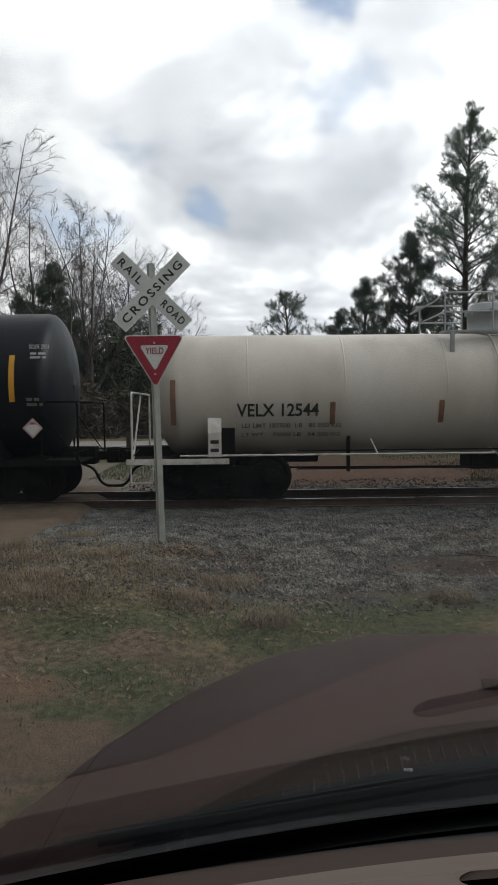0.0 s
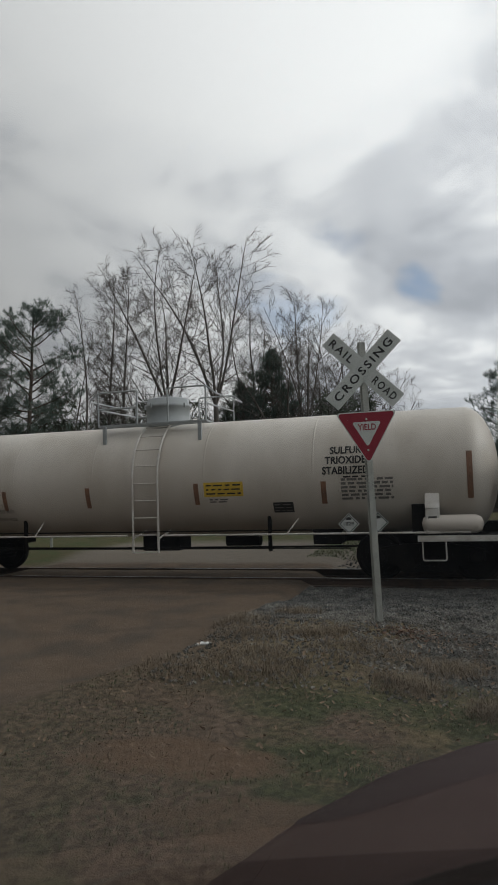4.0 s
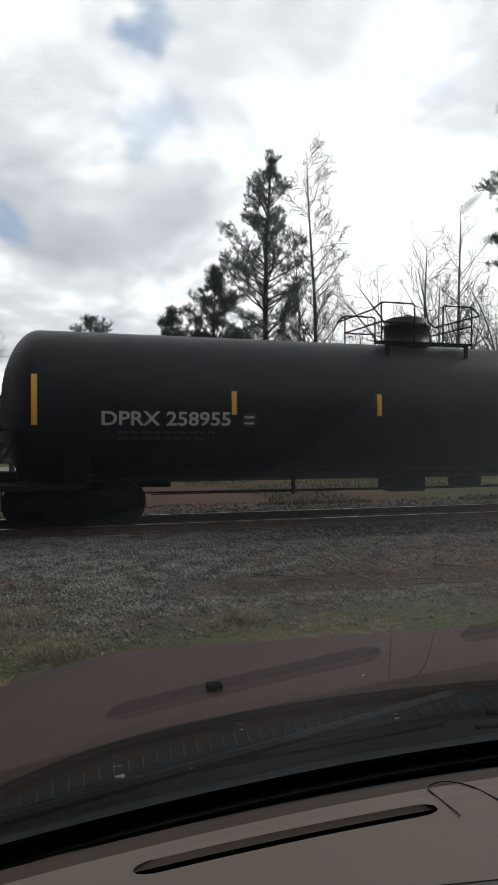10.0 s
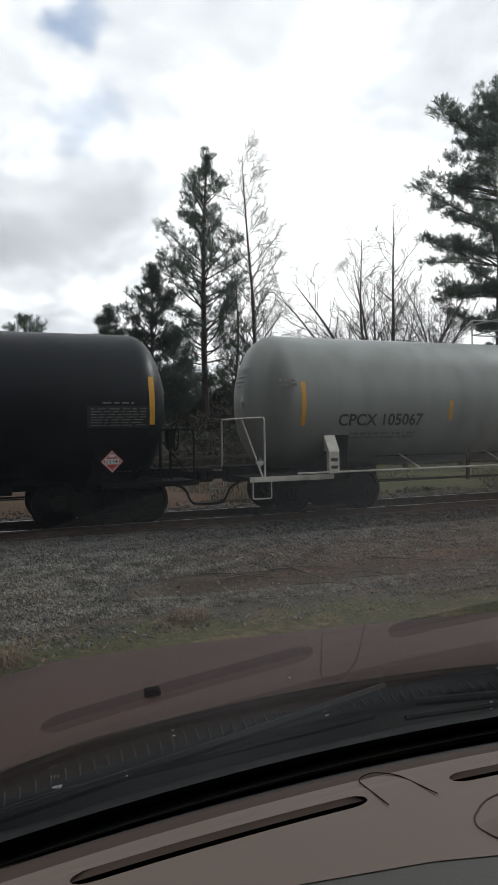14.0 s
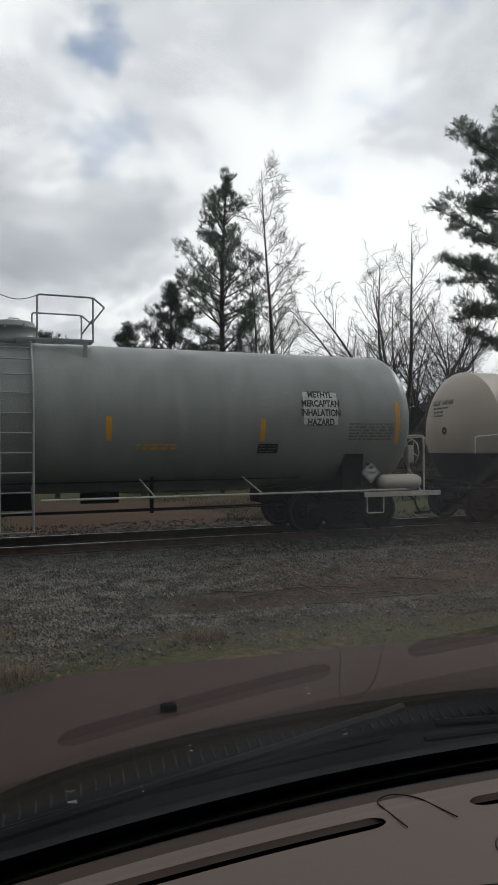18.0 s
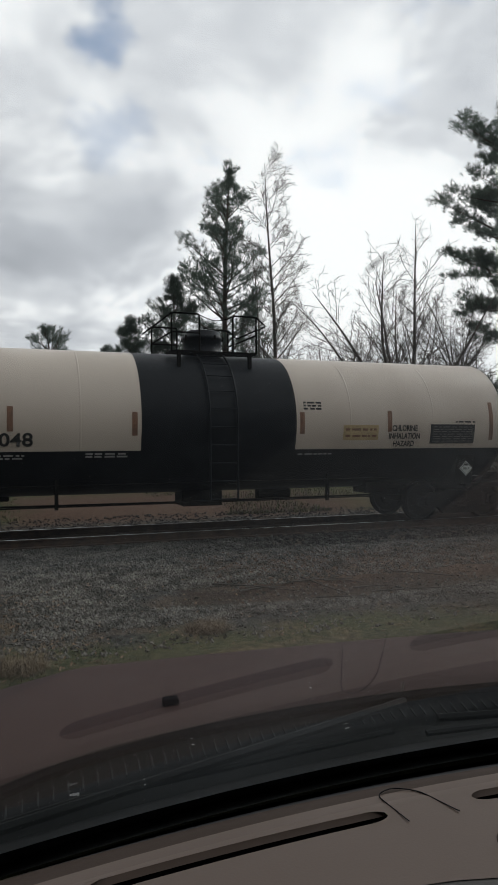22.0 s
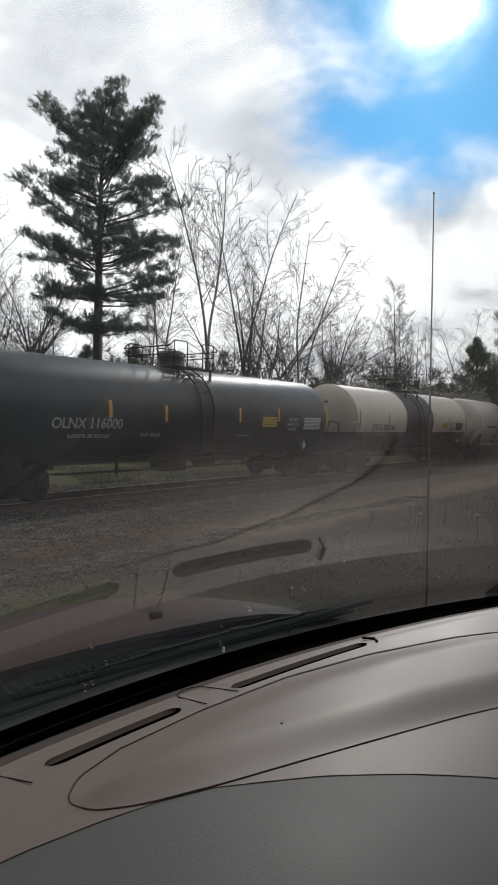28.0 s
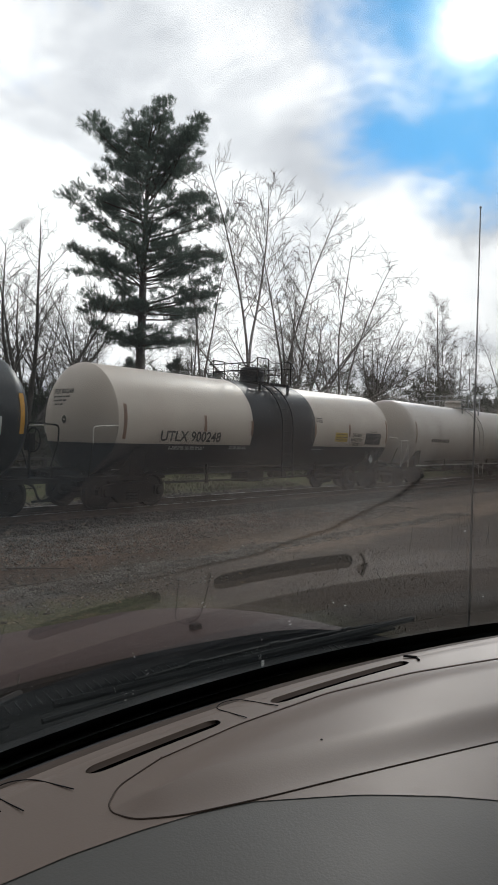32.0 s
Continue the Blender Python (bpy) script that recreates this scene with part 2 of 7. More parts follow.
M["white_steel"] = mat("white_painted_steel", (0.62, 0.60, 0.56), 0.5, col2=(0.45, 0.41, 0.36), var=0.12, scale=6)
M["gray_steel"] = mat("gray_painted_steel", (0.33, 0.35, 0.35), 0.5, var=0.15, scale=6)
M["ref_yellow"] = mat("yellow_reflective_tape", (0.66, 0.33, 0.03), 0.5, var=0.1, scale=8)
M["ref_rust"] = mat("faded_reflective_tape", (0.23, 0.118, 0.07), 0.6, col2=(0.16, 0.09, 0.058), var=0.15, scale=6)
M["panel_faded"] = mat("faded_notice_panel", (0.50, 0.38, 0.20), 0.6, var=0.2, scale=5)
M["panel_yellow"] = mat("yellow_notice_panel", (0.62, 0.42, 0.05), 0.5, var=0.12, scale=5)
M["ink"] = mat("black_stencil_ink", (0.02, 0.02, 0.02), 0.6, var=0.2, scale=8)
M["ink_white"] = mat("white_stencil_ink", (0.36, 0.36, 0.35), 0.6, var=0.15, scale=8)
M["ink_gray"] = mat("faded_gray_stencil_ink", (0.16, 0.15, 0.14), 0.7, var=0.2, scale=8)
M["sign_white"] = mat("white_sign_sheeting", (0.60, 0.62, 0.60), 0.45, col2=(0.50, 0.53, 0.50), var=0.07, scale=4)
M["sign_red"] = mat("red_sign_sheeting", (0.28, 0.016, 0.034), 0.42, var=0.1, scale=4)
M["galv"] = mat("galvanized_post", (0.50, 0.51, 0.47), 0.5, 0.3, var=0.2, scale=7)
M["plac_red"] = mat("red_placard", (0.45, 0.04, 0.05), 0.5, var=0.1)
M["blue"] = mat("blue_sign_sheeting", (0.03, 0.12, 0.35), 0.5, var=0.1)
M["bark"] = mat("gray_bark", (0.12, 0.106, 0.094), 0.9, col2=(0.075, 0.066, 0.058), var=0.3, scale=1.5, stretch=(4, 4, 0.7), fine=9, bump=0.4)
M["pine_bark"] = mat("pine_bark", (0.10, 0.075, 0.058), 0.95, col2=(0.055, 0.042, 0.035), var=0.35, scale=1.5, stretch=(4, 4, 0.8), fine=8, bump=0.5)
M["needles"] = mat("pine_needles", (0.115, 0.150, 0.122), 0.7, col2=(0.085, 0.118, 0.098), var=0.3, scale=0.7, fine=4, bump=0, rand=0.45)


def let_light_through(m, share):
    """Thin leaves pass some of the light that falls on their far side."""
    nt = m.node_tree
    p = next(n for n in nt.nodes if n.type == "BSDF_PRINCIPLED")
    o = next(n for n in nt.nodes if n.type == "OUTPUT_MATERIAL")
    tr, mx = nt.nodes.new("ShaderNodeBsdfTranslucent"), nt.nodes.new("ShaderNodeMixShader")
    nt.links.new(p.inputs["Base Color"].links[0].from_socket, tr.inputs[0])
    mx.inputs[0].default_value = share
    nt.links.new(p.outputs[0], mx.inputs[1])
    nt.links.new(tr.outputs[0], mx.inputs[2])
    nt.links.new(mx.outputs[0], o.inputs[0])


let_light_through(M["needles"], 0.55)
M["cedar"] = mat("evergreen_undergrowth", (0.05, 0.065, 0.035), 0.8, col2=(0.035, 0.045, 0.028), var=0.3, scale=0.5, fine=4, bump=0, rand=0.45)
M["brush"] = mat("dry_brush", (0.10, 0.085, 0.065), 0.9, col2=(0.065, 0.058, 0.045), var=0.3, scale=0.5, fine=4, bump=0, rand=0.4)
M["stone"] = mat("ballast_granite", (0.168, 0.158, 0.138), 0.85, col2=(0.06, 0.057, 0.05), var=0.3, scale=3, fine=30, bump=0.2, rand=0.8)
M["ballast"] = mat("dark_ballast_granite", (0.116, 0.115, 0.103), 0.85, col2=(0.05, 0.05, 0.05), var=0.3, scale=3, fine=30, bump=0.2, rand=0.7)
# stones between the rails carry the train's shade in their colour
M["bed"] = mat("darkened_bed_stone", (0.045, 0.043, 0.04), 0.9, col2=(0.022, 0.021, 0.02), var=0.3, scale=3, fine=30, bump=0.2, rand=0.6)
M["dry_grass"] = mat("dry_grass_blades", (0.235, 0.18, 0.118), 0.85, col2=(0.155, 0.118, 0.078), var=0.25, scale=2, fine=10, bump=0, rand=0.4)
M["green_grass"] = mat("green_grass_blades", (0.076, 0.098, 0.042), 0.8, col2=(0.105, 0.112, 0.052), var=0.25, scale=2, fine=10, bump=0, rand=0.4)
M["leaf"] = mat("dead_leaves", (0.20, 0.135, 0.085), 0.8, var=0.2, scale=3, bump=0, rand=0.5)
M["fence_wood"] = mat("dark_fence_wood", (0.05, 0.042, 0.036), 0.9, var=0.3, scale=3, stretch=(1, 5, 5))
M["dash"] = mat("taupe_dashboard_vinyl", (0.107, 0.076, 0.060), 0.48, col2=(0.100, 0.071, 0.056), var=0.05, scale=3, fine=420, bump=0.025, spec=0.3)
# brown with shade put in, for the lip's foot and the door gap
M["dash_dark"] = mat("shade_and_gap_brown", (0.052, 0.038, 0.031), 0.7, var=0.08, scale=3, fine=420, bump=0.05, spec=0.1)
M["dash_low"] = mat("gray_green_dashboard_vinyl", (0.052, 0.051, 0.047), 0.56, col2=(0.048, 0.047, 0.043), var=0.05, scale=3, fine=420, bump=0.05, spec=0.26)
M["trim_black"] = mat("black_plastic_trim", (0.011, 0.011, 0.012), 0.8, spec=0.10, var=0.2, scale=8, fine=120, bump=0.1)
M["cowl"] = mat("weathered_cowl_plastic", (0.012, 0.0145, 0.0145), 0.6, spec=0.18, var=0.2, scale=8, fine=120, bump=0.1)
M["ceramic"] = mat("black_ceramic_paint", (0.03, 0.031, 0.033), 0.6, spec=0.2, var=0.1, scale=8, fine=150, bump=0.05)
M["rib"] = mat("gray_cowl_rib_plastic", (0.055, 0.062, 0.061), 0.6, spec=0.2, var=0.15, scale=8)
M["rubber"] = mat("black_rubber", (0.007, 0.007, 0.008), 0.85, spec=0.08, var=0.2, scale=9)
M["hood"] = mat("dull_maroon_car_paint", (0.037, 0.0145, 0.0125), 0.6, 0.0, col2=(0.033, 0.0138, 0.0118), var=0.08, scale=2, fine=200, bump=0.0, spec=0.17)
M["liner"] = mat("gray_headliner_fabric", (0.055, 0.05, 0.045), 0.95, var=0.08, scale=4, fine=300, bump=0.1)
M["chrome"] = mat("brushed_antenna_steel", (0.20, 0.20, 0.20), 0.35, 1.0, var=0.1, scale=5)
M["rust_leaf"] = mat("rusty_leaf_litter", (0.115, 0.060, 0.036), 0.85, col2=(0.075, 0.045, 0.03), var=0.25, scale=3, bump=0, rand=0.5)
M["paper"] = mat("white_litter", (0.7, 0.7, 0.68), 0.7, var=0.05)


def glass_mat(name, tint):
    """Clear glass under a thin uneven dusty film, with glare haze painted into it."""
    m = bpy.data.materials.new(name)
    m.use_nodes = True
    nt = m.node_tree
    nt.nodes.clear()
    N, L = nt.nodes.new, nt.links.new
    t, g, f, mx, o = N("ShaderNodeBsdfTransparent"), N("ShaderNodeBsdfGlossy"), N("ShaderNodeFresnel"), N("ShaderNodeMixShader"), N("ShaderNodeOutputMaterial")
    t.inputs[0].default_value = (*tint, 1)
    g.inputs["Roughness"].default_value = 0.02
    f.inputs["IOR"].default_value = 1.53
    tc, n1, n2, add, mr = N("ShaderNodeTexCoord"), N("ShaderNodeTexNoise"), N("ShaderNodeTexNoise"), N("ShaderNodeMath"), N("ShaderNodeMapRange")
    for n, sc in ((n1, 6.0), (n2, 160.0)):
        n.inputs["Scale"].default_value, n.inputs["Detail"].default_value = sc, 4
        L(tc.outputs["Object"], n.inputs["Vector"])
    L(n1.outputs["Fac"], add.inputs[0])
    L(n2.outputs["Fac"], add.inputs[1])
    mr.inputs["From Min"].default_value, mr.inputs["From Max"].default_value = 0.7, 1.35
    mr.inputs["To Min"].default_value, mr.inputs["To Max"].default_value = 0.006, 0.022
    L(add.outputs[0], mr.inputs["Value"])
    tr, dust_haze = N("ShaderNodeBsdfTranslucent"), N("ShaderNodeMixShader")
    tr.inputs[0].default_value = (0.72, 0.80, 0.88, 1)
    # the film grows stronger to the right, as painted haze
    sp, haze_ramp, mul = N("ShaderNodeSeparateXYZ"), N("ShaderNodeMapRange"), N("ShaderNodeMath")
    L(tc.outputs["Object"], sp.inputs[0])
    haze_ramp.inputs["From Min"].default_value, haze_ramp.inputs["From Max"].default_value = -0.46, -0.30
    haze_ramp.inputs["To Min"].default_value, haze_ramp.inputs["To Max"].default_value = 0.14, 0.58
    L(sp.outputs[0], haze_ramp.inputs["Value"])
    mul.operation = "MULTIPLY"
    L(mr.outputs[0], mul.inputs[0])
    L(haze_ramp.outputs[0], mul.inputs[1])
    # further right the painted haze is cut back again
    far, mul2 = N("ShaderNodeMapRange"), N("ShaderNodeMath")
    far.inputs["From Min"].default_value, far.inputs["From Max"].default_value = -0.30, -0.18
    far.inputs["To Min"].default_value, far.inputs["To Max"].default_value = 1.0, 0.3
    L(sp.outputs[0], far.inputs["Value"])
    mul2.operation = "MULTIPLY"
    L(mul.outputs[0], mul2.inputs[0])
    L(far.outputs[0], mul2.inputs[1])
    L(mul2.outputs[0], dust_haze.inputs[0])
    L(t.outputs[0], dust_haze.inputs[1])
    L(tr.outputs[0], dust_haze.inputs[2])
    L(f.outputs[0], mx.inputs[0])
    L(dust_haze.outputs[0], mx.inputs[1])
    L(g.outputs[0], mx.inputs[2])
    L(mx.outputs[0], o.inputs[0])
    return m


def smear_mat():
    m = bpy.data.materials.new("dried_smear")
    m.use_nodes = True
    nt = m.node_tree
    p = nt.nodes["Principled BSDF"]
    p.inputs["Base Color"].default_value = (0.30, 0.29, 0.28, 1)
    p.inputs["Roughness"].default_value = 0.8
    tr, mx = nt.nodes.new("ShaderNodeBsdfTransparent"), nt.nodes.new("ShaderNodeMixShader")
    mx.inputs[0].default_value = 0.16
    nt.links.new(tr.outputs[0], mx.inputs[1])
    nt.links.new(p.outputs[0], mx.inputs[2])
    nt.links.new(mx.outputs[0], nt.nodes["Material Output"].inputs[0])
    return m


M["smear"] = smear_mat()
M["glass"] = glass_mat("windscreen_glass", (0.950, 0.965, 0.968))


def ground_mat():
    """Gravel verge, grass, bare dirt road and red soil, laid out by place with ragged edges."""
    m = bpy.data.materials.new("verge_ground")
    m.use_nodes = True
    nt = m.node_tree
    p = nt.nodes["Principled BSDF"]
    N, L = nt.nodes.new, nt.links.new
    tc = N("ShaderNodeTexCoord")
    sep = N("ShaderNodeSeparateXYZ")
    L(tc.outputs["Object"], sep.inputs[0])

    def noise_tex(s, d=4, r=0.55):
        n = N("ShaderNodeTexNoise")
        n.inputs["Scale"].default_value = s
        n.inputs["Detail"].default_value = d
        n.inputs["Roughness"].default_value = r
        L(tc.outputs["Object"], n.inputs["Vector"])
        return n.outputs["Fac"]

    def mth(op, a, b):
        n = N("ShaderNodeMath")
        n.operation = op
        for i, v in enumerate((a, b)):
            if isinstance(v, (int, float)):
                n.inputs[i].default_value = v
            else:
                L(v, n.inputs[i])
        return n.outputs[0]

    def step(v, a, b):
        r = N("ShaderNodeMapRange")
        r.interpolation_type = "SMOOTHSTEP"
        r.inputs["From Min"].default_value, r.inputs["From Max"].default_value = a, b
        L(v, r.inputs["Value"])
        return r.outputs[0]

    def blend(fac, a, b):
        n = N("ShaderNodeMixRGB")
        L(fac, n.inputs[0])
        for i, v in ((1, a), (2, b)):
            if isinstance(v, tuple):
                n.inputs[i].default_value = (*v, 1)
            else:
                L(v, n.inputs[i])
        return n.outputs[0]

    x, y = sep.outputs[0], sep.outputs[1]
    wob = mth("MULTIPLY", mth("SUBTRACT", noise_tex(0.9, 5), 0.5), 3.2)
    wob2 = mth("MULTIPLY", mth("SUBTRACT", noise_tex(2.3, 5), 0.5), 1.6)
    xs, ys = mth("ADD", x, wob), mth("ADD", y, mth("ADD", mth("MULTIPLY", wob, 0.35), mth("MULTIPLY", wob2, 0.5)))
    grit, fine, broad = noise_tex(55, 3, 0.7), noise_tex(16, 4), noise_tex(1.3, 5)
    gravel = blend(step(grit, 0.35, 0.68), (0.016, 0.016, 0.015), (0.12, 0.118, 0.110))
    dirt_g = blend(step(grit, 0.35, 0.7), (0.045, 0.034, 0.026), (0.17, 0.135, 0.105))
    gravel = blend(step(broad, 0.42, 0.6), gravel, dirt_g)
    grass = blend(step(fine, 0.35, 0.65), (0.044, 0.054, 0.025), (0.096, 0.098, 0.048))
    straw = blend(step(fine, 0.35, 0.65), (0.092, 0.074, 0.042), (0.195, 0.155, 0.088))
    grass = blend(step(broad, 0.50, 0.68), grass, straw)
    road = blend(step(fine, 0.3, 0.7), (0.125, 0.088, 0.060), (0.165, 0.122, 0.085))
    road = blend(step(broad, 0.4, 0.65), road, (0.105, 0.082, 0.062))
    mud = blend(step(fine, 0.3, 0.7), (0.038, 0.028, 0.021), (0.075, 0.054, 0.040))
    red = blend(step(fine, 0.3, 0.7), (0.085, 0.050, 0.034), (0.12, 0.075, 0.05))
    # verge: grass near the vehicle, gravel from about six metres out to the track
    c = blend(step(ys, 6.0, 6.7), grass, gravel)
    # straw mound beside the road
    left = step(xs, -0.2, -1.2)
    c = blend(mth("MULTIPLY", left, step(ys, 9.8, 8.6)), c, straw)
    c = blend(mth("MULTIPLY", step(xs, 0.2, -0.6), step(ys, 6.4, 5.6)), c, grass)
    bare = mth("MULTIPLY", mth("MULTIPLY", step(xs, 0.3, -1.0), step(ys, 7.0, 5.6)), step(noise_tex(0.75, 5), 0.46, 0.58))
    litter = blend(step(fine, 0.3, 0.7), (0.085, 0.060, 0.042), (0.185, 0.135, 0.095))
    c = blend(bare, c, litter)
    c = blend(mth("MULTIPLY", step(xs, -1.6, -2.8), 0.75), c, litter)
    # worn patches of orange soil and dark mould in the grass
    for px, py, rx, ry, tint in ((-1.95, 4.45, 0.75, 0.32, (0.18, 0.118, 0.075)), (-1.2, 3.7, 0.5, 0.3, (0.16, 0.11, 0.072))):
        ex = mth("DIVIDE", mth("ADD", mth("SUBTRACT", x, px), mth("MULTIPLY", wob2, 0.6)), rx)
        ey = mth("DIVIDE", mth("ADD", mth("SUBTRACT", y, py), mth("MULTIPLY", wob2, 0.25)), ry)
        c = blend(step(mth("ADD", mth("MULTIPLY", ex, ex), mth("MULTIPLY", ey, ey)), 1.25, 0.6), c, blend(step(fine, 0.3, 0.7), tint, tuple(v * 0.75 for v in tint)))
    # wheel ruts in the gravel
    rut = mth("MULTIPLY", step(ys, 7.25, 7.5), step(ys, 8.35, 8.1))
    rut = mth("MULTIPLY", rut, step(xs, 1.4, 2.2))
    c = blend(mth("MULTIPLY", rut, 0.9), c, mud)
    rusty = blend(step(fine, 0.3, 0.7), (0.085, 0.050, 0.034), (0.21, 0.122, 0.075))
    brown = mth("MULTIPLY", mth("MULTIPLY", step(xs, 2.4, 4.6), step(ys, 7.7, 8.5)), step(ys, 12.2, 10.8))
    c = blend(mth("MULTIPLY", brown, 0.6), c, rusty)
    dark = blend(step(grit, 0.35, 0.7), (0.028, 0.021, 0.016), (0.085, 0.066, 0.050))
    c = blend(mth("MULTIPLY", step(xs, 4.2, 6.5), step(ys, 7.2, 6.2)), c, dark)
    c = blend(mth("MULTIPLY", mth("MULTIPLY", step(xs, 7.5, 10.0), step(ys, 13.5, 12.0)), 0.7), c, dark)
    c = blend(mth("MULTIPLY", mth("MULTIPLY", step(xs, 8.0, 9.5), step(ys, 6.0, 6.6)), step(ys, 8.4, 7.6)), c, litter)
    # road over the crossing
    edge = mth("ADD", mth("MULTIPLY", mth("MAXIMUM", mth("SUBTRACT", 7.2, y), 0), -0.45), -3.05)
    onroad = step(mth("SUBTRACT", mth("ADD", x, mth("MULTIPLY", wob2, 0.5)), edge), 0.12, -0.12)
    c = blend(mth("MULTIPLY", onroad, step(x, -11.0, -10.4)), c, road)
    # beyond the track
    far = step(ys, 17.2, 18.0)
    field = blend(step(broad, 0.35, 0.6), (0.066, 0.080, 0.030), (0.09, 0.08, 0.037))
    soil = mth("MULTIPLY", step(xs, -1.5, 1.5), step(xs, 13.0, 8.5))
    field = blend(mth("MULTIPLY", soil, step(ys, 26.0, 22.0)), field, red)
    field = blend(mth("MULTIPLY", step(ys, 29.0, 33.0), step(x, 4.0, -2.0)), field, straw)
    field = blend(step(ys, 38.0, 42.0), field, litter)
    c = blend(far, c, field)
    pale = blend(step(fine, 0.3, 0.7), (0.15, 0.125, 0.098), (0.22, 0.19, 0.155))
    reach = mth("ADD", mth("MULTIPLY", mth("SUBTRACT", y, 16.0), 0.28), -2.7)
    c = blend(mth("MULTIPLY", mth("MULTIPLY", step(mth("SUBTRACT", mth("ADD", x, mth("MULTIPLY", wob2, 0.5)), reach), 0.3, -0.3), step(y, 16.4, 17.2)), mth("MULTIPLY", step(y, 24.0, 21.5), step(x, -12.0, -11.0))), c, pale)
    L(c, p.inputs["Base Color"])
    p.inputs["Roughness"].default_value = 0.95
    p.inputs["Specular IOR Level"].default_value = 0.2
    b = N("ShaderNodeBump")
    b.inputs["Strength"].default_value = 0.8
    b.inputs["Distance"].default_value = 0.03
    L(mth("ADD", grit, fine), b.inputs["Height"])
    L(b.outputs[0], p.inputs["Normal"])
    return m


M["ground"] = ground_mat()


# ---------------------------------------------------------------- mesh helpers
def mesh_of(name, verts, faces, mats, index=None, smooth=False):
    me = bpy.data.meshes.new(name)
    me.from_pydata([tuple(v) for v in verts], [], faces)
    for m in mats if isinstance(mats, (list, tuple)) else [mats]:
        me.materials.append(m)
    if index is not None:
        me.polygons.foreach_set("material_index", index)
    if smooth:
        me.polygons.foreach_set("use_smooth", [True] * len(me.polygons))
    me.update()
    return me


def part(name, me, parent=None, label=""):
    ob = new(name, me)
    if parent:
        ob.parent = parent
    if label:
        ob["label"] = label
    return ob


def thing(name, label, category, group="", kind=""):
    return tagged(new(name), label, category, group, kind)


class Geo:
    """Collects boxes, tubes, discs and grids into one mesh."""

    def __init__(self):
        self.v, self.f = [], []

    def add(self, verts, faces):
        o = len(self.v)
        self.v += [tuple(v) for v in verts]
        self.f += [tuple(i + o for i in f) for f in faces]
        return self

    def box(self, a, b, bevel=0.0):
        (x0, y0, z0), (x1, y1, z1) = a, b
        if bevel <= 0:
            vs = [(x, y, z) for z in (z0, z1) for x, y in ((x0, y0), (x1, y0), (x1, y1), (x0, y1))]
            return self.add(vs, [(3, 2, 1, 0), (4, 5, 6, 7), (0, 1, 5, 4), (1, 2, 6, 5), (2, 3, 7, 6), (3, 0, 4, 7)])
        bm = bmesh.new()
        bmesh.ops.create_cube(bm, size=1, matrix=Matrix.Translation(((x0 + x1) / 2, (y0 + y1) / 2, (z0 + z1) / 2)) @ Matrix.Diagonal((x1 - x0, y1 - y0, z1 - z0, 1)))
        bmesh.ops.bevel(bm, geom=list(bm.edges), offset=bevel, segments=2, affect="EDGES", profile=0.5)
        bm.verts.index_update()
        self.add([v.co[:] for v in bm.verts], [[v.index for v in f.verts] for f in bm.faces])
        bm.free()
        return self

    def tube(self, pts, r, n=8, r1=None, caps=True):
        pts = [Vector(p) for p in pts]
        k = len(pts)
        rings = []
        side = None
        for i, p in enumerate(pts):
            d = (pts[min(i + 1, k - 1)] - pts[max(i - 1, 0)])
            d = d.normalized() if d.length > 1e-9 else Vector((0, 0, 1))
            if side is None:
                side = d.orthogonal().normalized()
            else:
                side = (side - d * side.dot(d))
                side = side.normalized() if side.length > 1e-6 else d.orthogonal().normalized()
            up = d.cross(side)
            rr = r if r1 is None else r + (r1 - r) * i / max(1, k - 1)
            rings.append([p + (side * math.cos(2 * math.pi * j / n) + up * math.sin(2 * math.pi * j / n)) * rr for j in range(n)])
        vs = [v for ring in rings for v in ring]
        fs = [(i * n + j, i * n + (j + 1) % n, (i + 1) * n + (j + 1) % n, (i + 1) * n + j) for i in range(k - 1) for j in range(n)]
        if caps:
            fs += [tuple(reversed(range(n))), tuple(range((k - 1) * n, k * n))]
        return self.add(vs, fs)

    def lathe(self, profile, axis="z", n=32, origin=(0, 0, 0)):
        """profile: (distance along the axis, radius)."""
        o = Vector(origin)
        vs = []
        for h, r in profile:
            for j in range(n):
                a = 2 * math.pi * j / n
                c, s = r * math.cos(a), r * math.sin(a)
                vs.append(o + Vector((c, s, h) if axis == "z" else (h, c, s) if axis == "x" else (s, h, c)))
        k = len(profile)
        fs = [(i * n + j, i * n + (j + 1) % n, (i + 1) * n + (j + 1) % n, (i + 1) * n + j) for i in range(k - 1) for j in range(n)]
        fs += [tuple(reversed(range(n))), tuple(range((k - 1) * n, k * n))]
        return self.add(vs, fs)

    def mesh(self, name, m, smooth=False):
        return mesh_of(name, self.v, self.f, m, smooth=smooth)


def bend(pts, r, steps=5):
    """A polyline with its corners rounded by the radius r."""
    pts = [Vector(p) for p in pts]
    out = [pts[0]]
    for a, b, c in zip(pts, pts[1:], pts[2:]):
        u, w = (a - b), (c - b)
        t = min(r, u.length * 0.45, w.length * 0.45)
        p, q = b + u.normalized() * t, b + w.normalized() * t
        for i in range(steps + 1):
            s = i / steps
            out.append(p * (1 - s) ** 2 + b * 2 * s * (1 - s) + q * s * s)
    return out + [pts[-1]]


